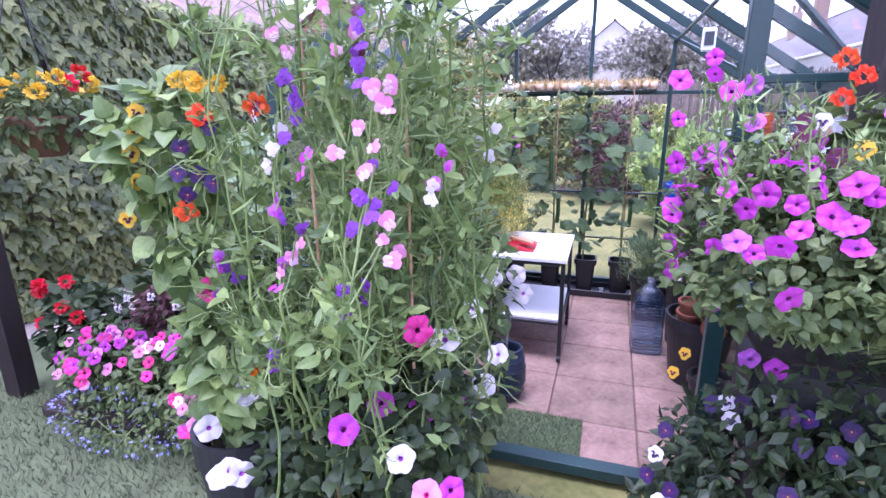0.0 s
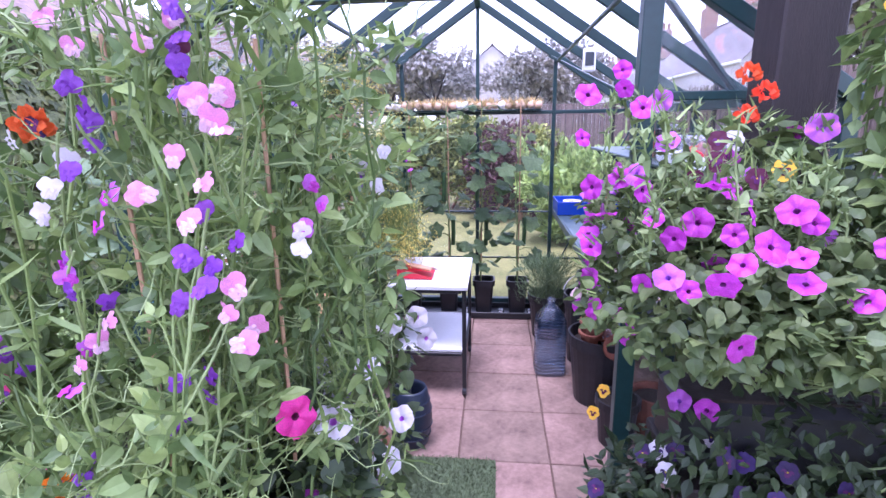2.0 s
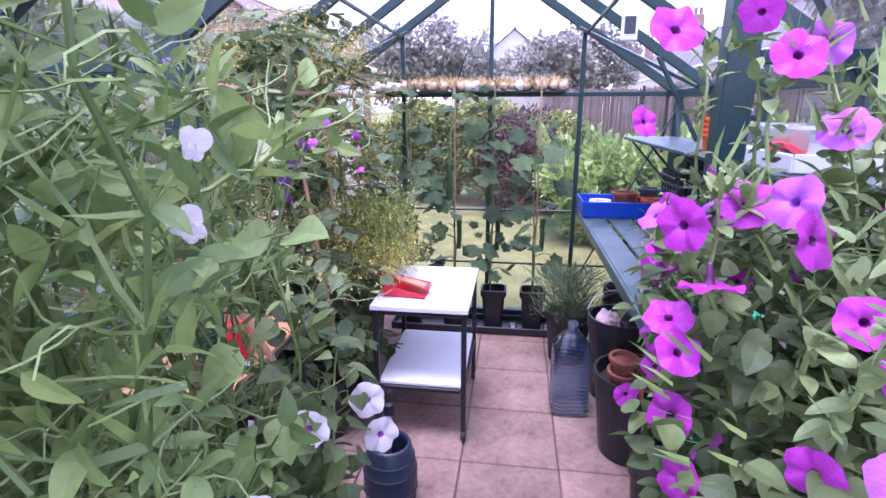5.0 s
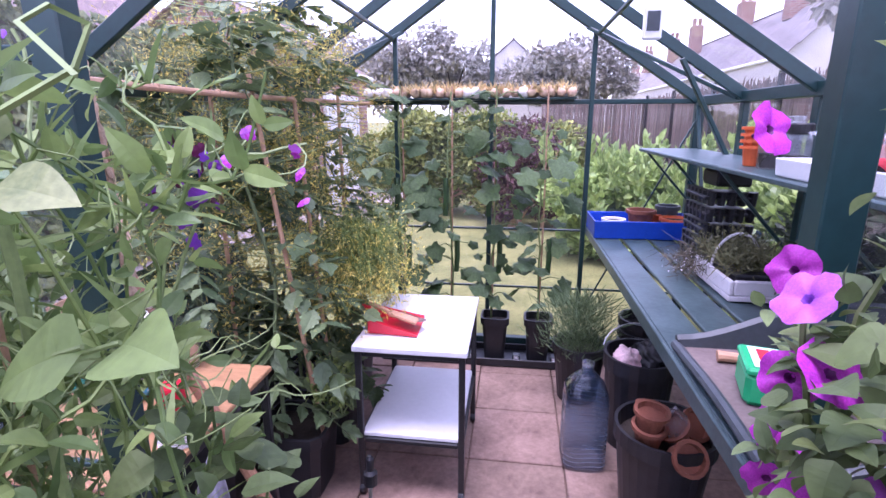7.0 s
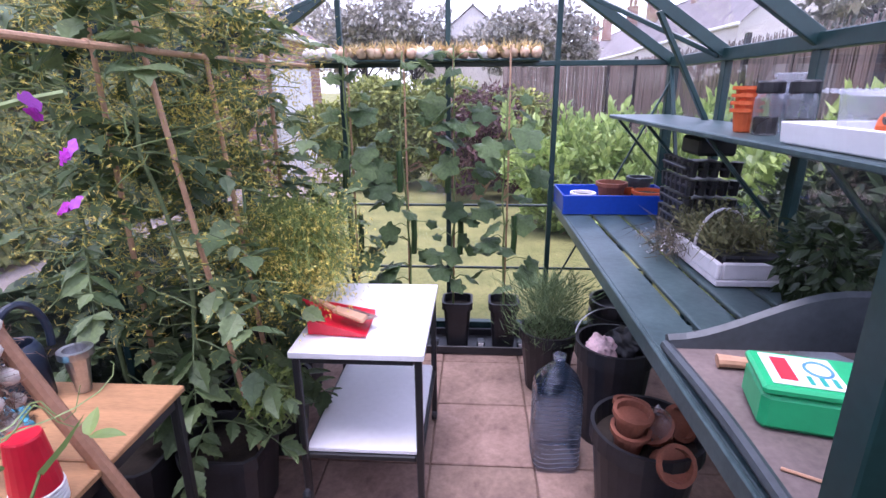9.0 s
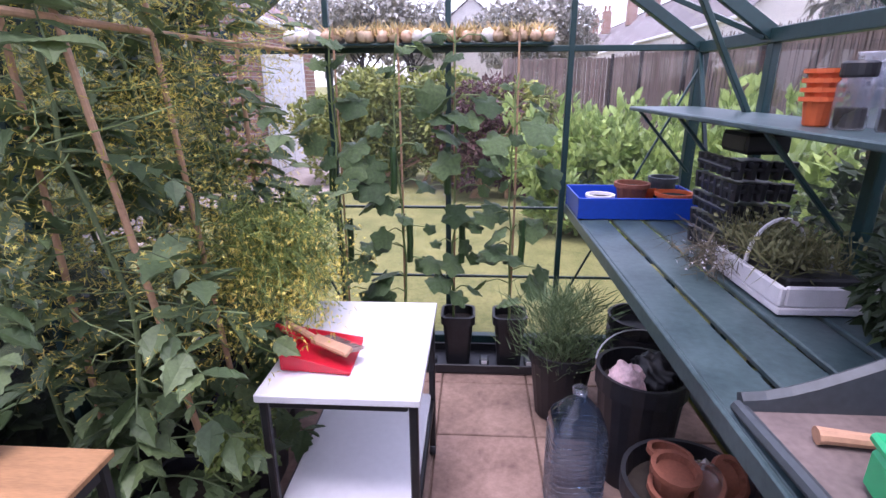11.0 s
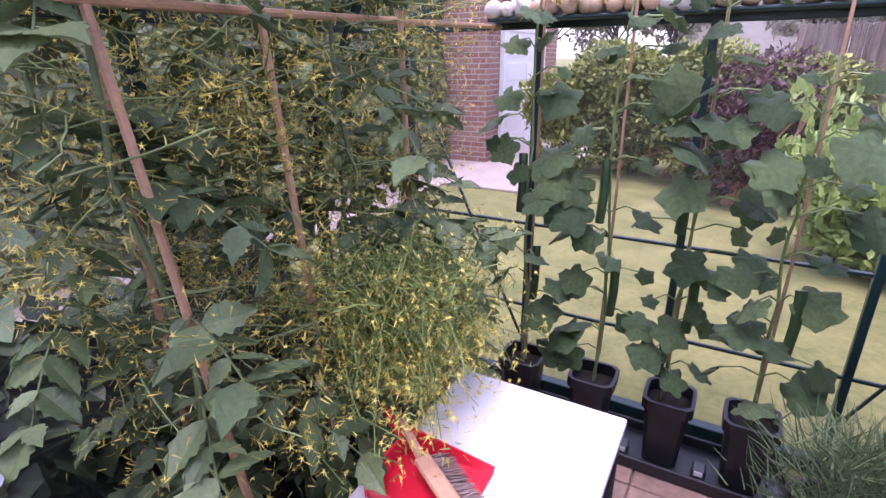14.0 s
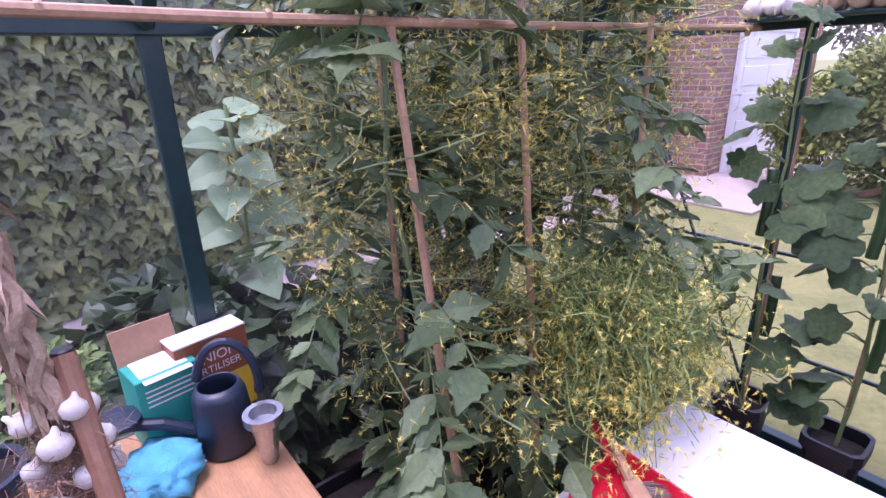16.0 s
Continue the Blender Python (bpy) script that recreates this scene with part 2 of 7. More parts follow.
class Geo:
    def __init__(self):
        self.v, self.f, self.m, self.n = [], [], [], 0

    def add(self, v, f, m=0):
        v = np.asarray(v, float).reshape(-1, 3)
        self.f += [[i + self.n for i in q] for q in f]
        self.m += [m] * len(f)
        self.v.append(v)
        self.n += len(v)
        return self

    def box(self, c, s, bev=0.004, m=0, rot=None):
        b = min(bev, min(s) * 0.3)
        h = np.array(s) / 2
        v, ids = [], {}
        for sx in (-1, 1):
            for sy in (-1, 1):
                for sz in (-1, 1):
                    for ax in range(3):
                        p = np.array([sx, sy, sz]) * (h - b)
                        p[ax] = (sx, sy, sz)[ax] * h[ax]
                        ids[(sx, sy, sz, ax)] = len(v)
                        v.append(p)
        f = []
        for ax in range(3):
            u, w = (ax + 1) % 3, (ax + 2) % 3
            for s0 in (-1, 1):
                loop = []
                for a, c2 in ((-1, -1), (1, -1), (1, 1), (-1, 1)):
                    k = [0, 0, 0]
                    k[ax], k[u], k[w] = s0, a, c2
                    loop.append(ids[(*k, ax)])
                f.append(loop if s0 > 0 else loop[::-1])
            for a in (-1, 1):
                for c2 in (-1, 1):
                    e = []
                    for s0, order in ((-1, (u, w)), (1, (w, u))):
                        k = [0, 0, 0]
                        k[ax], k[u], k[w] = s0, a, c2
                        e += [ids[(*k, o)] for o in order]
                    f.append(e if a * c2 < 0 else e[::-1])
        for sx in (-1, 1):
            for sy in (-1, 1):
                for sz in (-1, 1):
                    t = [ids[(sx, sy, sz, a)] for a in range(3)]
                    f.append(t if sx * sy * sz > 0 else t[::-1])
        v = np.array(v)
        if rot is not None:
            v = v @ np.array(Euler([radians(a) for a in rot]).to_matrix()).T
        return self.add(v + np.array(c), f, m)

    def tube(self, pts, r, n=6, m=0, r2=None):
        pts = np.asarray(pts, float)
        k = len(pts)
        tan = np.gradient(pts, axis=0)
        tan /= np.linalg.norm(tan, axis=1)[:, None] + 1e-9
        ref = np.array([0.0, 0.0, 1.0]) if abs(tan[0][2]) < 0.9 else np.array([1.0, 0.0, 0.0])
        rad = np.linspace(r, r if r2 is None else r2, k)
        v = []
        for i in range(k):
            a = np.cross(tan[i], ref)
            a /= np.linalg.norm(a) + 1e-9
            b = np.cross(a, tan[i])
            ref = b
            for j in range(n):
                w = 2 * math.pi * j / n
                v.append(pts[i] + rad[i] * (math.cos(w) * a + math.sin(w) * b))
        f = [[i * n + j, i * n + (j + 1) % n, (i + 1) * n + (j + 1) % n, (i + 1) * n + j] for i in range(k - 1) for j in range(n)]
        f += [list(range(n))[::-1], [(k - 1) * n + j for j in range(n)]]
        return self.add(v, f, m)

    def bar(self, a, b, w, h=None, m=0, bev=0.003, side=(0, 0, 1)):
        """A square-section bar from a to b."""
        a, b = Vector(a), Vector(b)
        d = (b - a).normalized()
        s = Vector(side)
        x = d.cross(s)
        if x.length < 1e-3:
            x = d.cross(Vector((1, 0, 0)))
        x.normalize()
        z = x.cross(d)
        g = Geo().box((0, 0, 0), (w, (b - a).length, h or w), bev)
        mid = (a + b) / 2
        v = g.v[0] @ np.array([x, d, z]) + np.array(mid)
        return self.add(v, g.f, m)

    def lathe(self, prof, n=20, m=0, at=(0, 0, 0), sq=0.0, aspect=1.0):
        v = []
        for r, z in prof:
            for j in range(n):
                w = 2 * math.pi * (j + 0.5) / n
                c, s = math.cos(w), math.sin(w)
                k = 1.0 if not sq else (abs(c) ** sq + abs(s) ** sq) ** (-1 / sq)
                v.append((at[0] + r * k * c, at[1] + r * k * s * aspect, at[2] + z))
        f = [[i * n + j, i * n + (j + 1) % n, (i + 1) * n + (j + 1) % n, (i + 1) * n + j] for i in range(len(prof) - 1) for j in range(n)]
        f += [list(range(n))[::-1], [(len(prof) - 1) * n + j for j in range(n)]]
        return self.add(v, f, m)

    def scatter(self, tmpl, pos, way, up, size, m=0):
        """Copies of a small template at many places, tip along way."""
        tv, tf = tmpl
        pos, way, up = (np.asarray(q, float) for q in (pos, way, up))
        size = np.broadcast_to(np.asarray(size, float), (len(pos),))
        y = way / (np.linalg.norm(way, axis=1)[:, None] + 1e-9)
        x = np.cross(y, up)
        x /= np.linalg.norm(x, axis=1)[:, None] + 1e-9
        z = np.cross(x, y)
        v = pos[:, None] + size[:, None, None] * (tv[None, :, 0:1] * x[:, None] + tv[None, :, 1:2] * y[:, None] + tv[None, :, 2:3] * z[:, None])
        k = len(tv)
        base = self.n
        self.v.append(v.reshape(-1, 3))
        for i in range(len(pos)):
            o = base + i * k
            self.f += [[q + o for q in face] for face in tf]
        self.m += [m] * (len(tf) * len(pos))
        self.n += k * len(pos)
        return self

    def mesh(self, name, mats, smooth=False):
        me = bpy.data.meshes.new(name)
        me.from_pydata(np.concatenate(self.v).tolist(), [], self.f)
        mats = mats if isinstance(mats, (list, tuple)) else [mats]
        for q in mats:
            me.materials.append(q)
        if len(mats) > 1:
            me.polygons.foreach_set("material_index", self.m)
        me.polygons.foreach_set("use_smooth", [smooth] * len(self.f))
        me.update()
        return me

    def part(self, name, mats, parent=None, label="", smooth=False):
        ob = new(name, self.mesh(name, mats, smooth))
        if name in ("stem_growth", "foliage", "tendril_growth", "stalk_growth", "shoot_growth", "bud_growth", "sepal_growth", "root_growth"):
            tagged(ob, kind="stuff")
        ob.parent = parent
        if label:
            tagged(ob, label)
        return ob


def thing(name, label, category, at=(0, 0, 0), rz=0, group="", kind=""):
    ob = new(name)
    ob.empty_display_size = 0.05
    ob.matrix_basis = pose(*at, 0, 0, rz)
    return tagged(ob, label, category, group, kind)


def structure(name, geo, mats, label, category):
    return tagged(geo.part(name, mats), label, category, "", "structure")


# ---- leaf and flower templates (unit length, tip along +y) ----
OVAL = (np.array([(0, 0, 0), (0.2, 0.25, 0.05), (0.26, 0.5, 0.04), (0, 1, -0.08), (-0.26, 0.5, 0.04), (-0.2, 0.25, 0.05), (0, 0.5, -0.03)]),
        [[0, 1, 2, 6], [6, 2, 3], [6, 3, 4], [0, 6, 4, 5]])
def smooth_leaf(width, base=0.7, fold=0.10, droop=0.14, k=8):
    """A rounded leaf outline, folded along its midrib and drooping to the tip."""
    ts = [i / k for i in range(k + 1)]
    wd = [width * math.sin(math.pi * t ** base) ** 0.8 if 0 < t < 1 else 0.0 for t in ts]
    dz = [-droop * (t - 0.3) ** 2 * 1.6 for t in ts]
    v = [(0, t, z - 0.0) for t, z in zip(ts, dz)]
    v += [(w, t, z + fold * w * 2 + 0.012 * math.sin(9 * t)) for w, t, z in zip(wd[1:-1], ts[1:-1], dz[1:-1])]
    v += [(-w, t, z + fold * w * 2 - 0.012 * math.sin(8 * t)) for w, t, z in zip(wd[1:-1], ts[1:-1], dz[1:-1])]
    f = []
    for side in (0, 1):
        o = k + 1 + side * (k - 1)
        q = [[0, o, 1]] + [[i + 1, o + i, o + i + 1, i + 2] for i in range(k - 2)] + [[k - 1, o + k - 2, k]]
        f += [r if side == 0 else r[::-1] for r in q]
    return np.array(v), f


PEA_T, HEART = smooth_leaf(0.24), smooth_leaf(0.40, 0.55, 0.08, 0.2)
WIDE = (np.array([(0, 0, 0), (0.28, 0.08, 0.05), (0.42, 0.4, 0.03), (0.26, 0.75, 0), (0, 1, -0.12), (-0.26, 0.75, 0), (-0.42, 0.4, 0.03), (-0.28, 0.08, 0.05), (0, 0.45, -0.05)]),
        [[0, 1, 2, 8], [8, 2, 3, 4], [8, 4, 5, 6], [0, 8, 6, 7]])
IVY_T = (np.array([(0, 0, 0), (0.3, -0.12, 0), (0.6, 0.3, -0.05), (0.26, 0.42, 0.02), (0, 1, -0.15), (-0.26, 0.42, 0.02), (-0.6, 0.3, -0.05), (-0.3, -0.12, 0), (0, 0.35, 0.05)]),
         [[0, 1, 2, 8], [8, 2, 3], [8, 3, 4], [8, 4, 5], [8, 5, 6], [0, 8, 6, 7]])
BLADE = (np.array([(-0.06, 0, 0), (0.06, 0, 0), (0.05, 0.5, 0.03), (0, 1, -0.05), (-0.05, 0.5, 0.03)]), [[0, 1, 2, 4], [4, 2, 3]])
THIN = (np.array([(-0.02, 0, 0), (0.02, 0, 0), (0.018, 0.5, 0.02), (0, 1, 0), (-0.018, 0.5, 0.02)]), [[0, 1, 2, 4], [4, 2, 3]])
STAR = (np.array([(0, 0, 0)] + [(math.cos(a * math.pi / 5) * (1 if a % 2 else 0.25), math.sin(a * math.pi / 5) * (1 if a % 2 else 0.25), 0.25 if a % 2 else 0) for a in range(10)]),
        [[0, 1 + a, 1 + (a + 1) % 10] for a in range(10)])


def unit(n, flat=1.0):
    v = RNG.normal(size=(n, 3))
    v[:, 2] *= flat
    return v / np.linalg.norm(v, axis=1)[:, None]


def in_blob(n, c, s, shell=0.5):
    """Points in an ellipsoid, more of them near its outside."""
    d = unit(n)
    r = (shell + (1 - shell) * RNG.random(n)) ** 0.6
    return np.array(c) + d * r[:, None] * np.array(s), d


def leaves(geo, tmpl, n, c, s, size, shell=0.4, droop=0.4, m=0):
    p, d = in_blob(n, c, s, shell)
    way = d * 0.6 + unit(n) * 0.7 + np.array((0, 0, -droop))
    up = unit(n) * 0.5 + d * 0.4 + np.array((0, 0, 0.8))
    geo.scatter(tmpl, p, way, up, size * (0.6 + 0.7 * RNG.random(n)), m)
    return p


def wavy(a, b, k=8, amp=0.03):
    a, b = np.array(a, float), np.array(b, float)
    t = np.linspace(0, 1, k)[:, None]
    j = RNG.normal(size=(k, 3)) * amp
    j[0] = 0
    j = np.cumsum(j, 0) * 0.5
    return a + (b - a) * t + j * np.sin(t * math.pi) ** 0.5


# ---- ground ----
g = Geo()
N = 24
xs = np.concatenate([np.linspace(-300, -12, 7), np.linspace(-10, 10, 12), np.linspace(12, 300, 7)])
ys = np.concatenate([np.linspace(-300, -8, 7), np.linspace(-6, 14, 12), np.linspace(16, 400, 8)])
gv = [(x, y, -0.03) for y in ys for x in xs]
gf = [[j * len(xs) + i, j * len(xs) + i + 1, (j + 1) * len(xs) + i + 1, (j + 1) * len(xs) + i] for j in range(len(ys) - 1) for i in range(len(xs) - 1)]
structure("ground", g.add(gv, gf), LAWN, "dry yellow-green mown garden lawn", "lawn")
g = Geo().box((-2.3, 0.1, -0.016), (3.6, 4.2, 0.03), 0.005).box((0.6, -0.2, -0.016), (2.2, 3.9, 0.03), 0.005)
turf = structure("turf", g, TURF, "short green artificial grass outside the greenhouse", "artificial grass")
n = 26000
p = np.column_stack([RNG.uniform(-4.0, 1.6, n), RNG.uniform(0.5, 1.75, n), np.full(n, -0.001)])
p = p[(p[:, 0] > -0.5) | (p[:, 1] < 2.1)]
q = unit(len(p)) * 0.5 + np.array((0, 0, 0.8))
tagged(Geo().scatter(BLADE, p, q, unit(len(p)), 0.025 + 0.02 * RNG.random(len(p))).part("turf_blades", TURF), "fine upright blades of the artificial grass", "grass", "", "stuff")
structure("path", Geo().box((-3.75, 4.2, -0.018), (1.0, 14, 0.03), 0.005), CONCRETE, "pale pinkish paved path beside the ivy wall", "path")
structure("driveway", Geo().box((-2.75, 10.2, -0.014), (1.2, 4.4, 0.03), 0.005), CONCRETE, "pale concrete apron before the garage door", "driveway")

# ---- greenhouse ----
GX0, GX1, GY0, GY1, EAVE, RIDGE, MID = -1.40, 1.01, 1.95, 4.40, 1.615, 2.42, -0.195
PY = [GY0 + i * (GY1 - GY0) / 4 for i in range(5)]
house = thing("greenhouse", "dark green painted aluminium greenhouse with clear glass panes, door open", "greenhouse", (MID, (GY0 + GY1) / 2, 0))
B = Vector(house.location)


def rel(*p):
    return tuple(Vector(p) - B)


def gbar(name, a, b, w=0.028, h=None, side=(0, 0, 1)):
    Geo().bar(rel(*a), rel(*b), w, h, 0, 0.003, side).part(name, GREEN_PAINT, house)


def pane(corners, th=0.004):
    c = [Vector(rel(*q)) for q in corners]
    nrm = (c[1] - c[0]).cross(c[2] - c[0]).normalized() * th / 2
    k = len(c)
    v = [q + nrm for q in c] + [q - nrm for q in c]
    f = [list(range(k)), list(range(k, 2 * k))[::-1]] + [[i, i + k, (i + 1) % k + k, (i + 1) % k] for i in range(k)]
    ob = Geo().add([tuple(q) for q in v], f).part("pane", GLASS, house)
    ob.visible_shadow = False


ZB = 0.05
for x in (GX0, GX1):
    gbar("sill", (x, GY0, ZB), (x, GY1, ZB), 0.05, 0.07)
    gbar("eave_bar", (x, GY0 - 0.02, EAVE), (x, GY1 + 0.02, EAVE), 0.05, 0.05)
    for i, y in enumerate(PY):
        w = 0.05 if i in (0, 4) else 0.03
        gbar("post", (x, y, ZB), (x, y, EAVE), w, 0.045, (0, 1, 0))
        gbar("rafter", (x, y, EAVE), (MID, y, RIDGE), 0.05 if i in (0, 4) else 0.026, 0.05)
    for i in range(4):
        e = 0.02
        pane([(x, PY[i] + e, ZB), (x, PY[i + 1] - e, ZB), (x, PY[i + 1] - e, EAVE), (x, PY[i] + e, EAVE)])
        pane([(x, PY[i] + e, EAVE + 0.03), (x, PY[i + 1] - e, EAVE + 0.03), (MID, PY[i + 1] - e, RIDGE + 0.03), (MID, PY[i] + e, RIDGE + 0.03)])
    sgn = 1 if x > MID else -1
    gbar("brace", (x - sgn * 0.02, GY1 - 0.03, EAVE - 0.02), (x - sgn * 0.02, PY[3], 0.35), 0.02, 0.012)
    # sloping brace and purlin under the roof
    def on_roof(k, y):
        return (x + (MID - x) * k, y, EAVE + (RIDGE - EAVE) * k - 0.03)
    gbar("roof_brace", on_roof(0.03, PY[3]), on_roof(0.55, GY1), 0.022, 0.022)
    gbar("roof_brace", on_roof(0.03, PY[1]), on_roof(0.55, GY0), 0.022, 0.022)
    gbar("knee_brace", (x, PY[3], 1.25), on_roof(0.25, PY[3]), 0.03, 0.02)
    gbar("purlin", on_roof(0.5, GY0), on_roof(0.5, GY1), 0.018, 0.018)
gbar("ridge_bar", (MID, GY0, RIDGE), (MID, GY1, RIDGE), 0.04, 0.07)
gbar("sill", (GX0, GY1, ZB), (GX1, GY1, ZB), 0.05, 0.07)
gbar("threshold", (GX0, GY0, 0.03), (GX1, GY0, 0.03), 0.07, 0.05)
gbar("rail", (GX0, GY1, EAVE), (GX1, GY1, EAVE), 0.028, 0.028)
gbar("rail", (GX0, GY1, 0.83), (GX1, GY1, 0.83), 0.014, 0.014)
gbar("rail", (GX0, GY1, 0.44), (GX1, GY1, 0.44), 0.014, 0.014)
gbar("brace", (GX1, GY1 - 0.03, 1.55), (0.42, GY1 - 0.03, 0.3), 0.014, 0.01)
gbar("brace", (GX0, GY1 - 0.03, 1.55), (-0.8, GY1 - 0.03, 0.3), 0.014, 0.01)


def roof_z(x):
    return EAVE + (RIDGE - EAVE) * (1 - abs(x - MID) / (GX1 - MID))


MX = [GX0, -0.79, MID, 0.397, GX1]
for x in MX[1:4]:
    gbar("mullion", (x, GY1, ZB), (x, GY1, roof_z(x)), 0.028, 0.03, (0, 1, 0))
for a, b in zip(MX, MX[1:]):
    for z0, z1 in ((ZB, 0.44), (0.44, 0.83), (0.83, EAVE)):
        pane([(a + 0.015, GY1, z0), (b - 0.015, GY1, z0), (b - 0.015, GY1, z1), (a + 0.015, GY1, z1)])
    pane([(a + 0.015, GY1, EAVE), (b - 0.015, GY1, EAVE), (b - 0.015, GY1, roof_z(b - 0.015)), (a + 0.015, GY1, roof_z(a + 0.015))])
HEAD = 1.95
for x in (-0.79, 0.412):
    gbar("door_post", (x, GY0, 0), (x, GY0, roof_z(x)), 0.06, 0.05, (0, 1, 0))
gbar("door_header", (-0.80, GY0 - 0.01, HEAD), (0.42, GY0 - 0.01, HEAD), 0.05, 0.07)
gbar("door_track", (-0.80, GY0 - 0.04, HEAD + 0.03), (1.0, GY0 - 0.04, HEAD + 0.03), 0.03, 0.04)
for a, b in ((GX0 + 0.02, -0.80), (0.42, GX1 - 0.02)):
    gbar("rail", (a, GY0, EAVE), (b, GY0, EAVE), 0.028, 0.028)
    gbar("rail", (a, GY0, 0.83), (b, GY0, 0.83), 0.016, 0.016)
    for z0, z1 in ((ZB, 0.83), (0.83, EAVE)):
        pane([(a, GY0, z0), (b, GY0, z0), (b, GY0, z1), (a, GY0, z1)])
    pane([(a, GY0, EAVE + 0.02), (b, GY0, EAVE + 0.02), (b, GY0, roof_z(b)), (a, GY0, roof_z(a))])
pane([(-0.77, GY0, HEAD + 0.04), (0.38, GY0, HEAD + 0.04), (MID, GY0, RIDGE - 0.02)])

# ---- black timber pergola outside ----
pergola = thing("pergola", "black-stained timber pergola posts and beam over the grass", "pergola", (-3.08, 1.69, 0))
Geo().bar((0, 0, 0), (0.04, 0, 2.4), 0.11, 0.11, 0, 0.006).part("post", BLACK_TIMBER, pergola)
Geo().bar((3.08 + 0.71, 0.02, 0), (3.08 + 0.71, 0.02, 2.6), 0.15, 0.15, 0, 0.006).part("post", BLACK_TIMBER, pergola)

# ---- ivy wall and far garden ----
wall = structure("wall_west", Geo().box((-4.4, 4.2, 1.18), (0.25, 12.4, 2.36), 0.02), M("old_wall", (0.2, 0.15, 0.12), 0.9), "garden boundary wall hidden under climbing ivy", "wall")
ivy = thing("ivy", "dense green pointed-leaf climbing ivy covering the whole wall", "climber", (-4.2, 4.2, 0))
n = 15000
yy, zz = RNG.uniform(-6.2, 6.2, n), 2.45 * RNG.random(n) ** 0.95
depth = np.array([0.16 * noise.noise(Vector((y * 1.3, z * 1.7, 3))) + 0.1 for y, z in zip(yy, zz)]) + 0.08 * RNG.random(n)
p = np.column_stack([depth, yy, zz + 0.05])
way = np.column_stack([0.35 + 0.3 * RNG.random(n), RNG.normal(0, 0.35, n), np.full(n, -0.9)])
up = np.column_stack([np.ones(n), RNG.normal(0, 0.3, n), 0.5 + RNG.normal(0, 0.3, n)])
Geo().scatter(IVY_T, p, way, up, 0.075 + 0.065 * RNG.random(n)).part("leaf_cover", IVY, ivy)
n = 2500
p = np.column_stack([RNG.uniform(-0.4, 0.15, n), RNG.uniform(-6.2, 6.2, n), 2.4 + RNG.normal(0, 0.06, n)])
Geo().scatter(IVY_T, p, unit(n), np.tile((0.3, 0, 1.0), (n, 1)) + unit(n) * 0.5, 0.09).part("top_leaves", IVY, ivy)


def hedge(name, label, c, s, n, size, mat, tmpl=OVAL, bumps=14):
    h = thing(name, label, "hedge" if name == "hedge" else "bush", (c[0], c[1], 0))
    for k in range(5):
        Geo().tube(wavy((RNG.uniform(-0.5, 0.5) * s[0], 0, -0.03), (RNG.uniform(-0.8, 0.8) * s[0], RNG.uniform(-0.4, 0.4) * s[1], c[2] + s[2] * 0.4), 6), 0.03, 5, 0, 0.008).part("branch", CANE, h)
    g = Geo()
    for k in range(bumps):
        o = (RNG.uniform(-0.75, 0.75) * s[0], RNG.uniform(-0.5, 0.5) * s[1], c[2] + RNG.uniform(-0.6, 0.6) * s[2])
        leaves(g, tmpl, n // bumps, o, np.array((0.42, 0.6, 0.42)) * np.array((min(s[0], 1.2), s[1], s[2])), size, 0.5, -0.5 if "laurel" in name else 0.0)
    if name == "laurel":
        # upright tips standing out of the mass
        for k in range(90):
            b = np.array((RNG.uniform(-0.95, 0.95) * s[0], RNG.uniform(-0.8, 0.8) * s[1], c[2] + s[2] * RNG.uniform(-0.3, 0.75)))
            q = b + np.column_stack([RNG.normal(0, 0.012, 16), RNG.normal(0, 0.012, 16), np.linspace(0, 0.26, 16)])
            g.scatter(tmpl, q, unit(16) * 0.55 + np.array((0, 0, 0.9)), unit(16), size * (0.7 + 0.5 * RNG.random(16)))
    g.part("foliage", mat, h)
    return h


hedge("hedge", "tall golden-green conifer hedge across the lawn end", (-0.8, 9.7, 0.85), (2.1, 0.7, 0.85), 42000, 0.085, HEDGE_LEAF, OVAL, 46)
hedge("shrub", "dark bronze-leaved shrub before the hedge", (0.1, 8.6, 0.8), (0.8, 0.5, 0.8), 4500, 0.08, RED_LEAF, OVAL, 8)
hedge("laurel", "bright lime-green leafy laurel bush by the fence", (1.2, 6.9, 0.58), (1.0, 0.7, 0.66), 12000, 0.10, LAUREL, PEA_T, 16)
hedge("laurel", "bright lime-green leafy shrub outside the glass", (1.75, 4.6, 0.6), (0.4, 1.2, 0.8), 4500, 0.10, LAUREL, OVAL, 12)
hedge("dark_shrub", "dark green shrub pressed against the side glass", (1.45, 2.95, 0.8), (0.34, 1.0, 0.85), 8000, 0.07, DARK_AND_SHADED_LEAF, OVAL, 12)

# reed screen fence on the east side
fence = thing("fence", "brown bundled-reed screen fence with dark posts", "fence", (2.6, 7, 0))
g = Geo()
n = 900
p = np.column_stack([RNG.normal(0, 0.008, n), np.linspace(-5.5, 5.5, n), np.full(n, -0.03)])
RECT = (np.array([(-0.008, 0, 0), (0.008, 0, 0), (0.008, 1, 0), (-0.008, 1, 0), (0, 0, 0.006), (0, 1, 0.006)]), [[0, 4, 5, 3], [4, 1, 2, 5]])
up = np.tile((-1.0, 0, 0), (n, 1))
sz = 1.95 + 0.03 * RNG.normal(size=n)
tv = RECT[0] * np.array((1, 1, 1))
v = p[:, None] + np.stack([tv[None, :, 2] * -1 + 0 * sz[:, None], tv[None, :, 0] + 0 * sz[:, None], tv[None, :, 1] * sz[:, None]], 2)
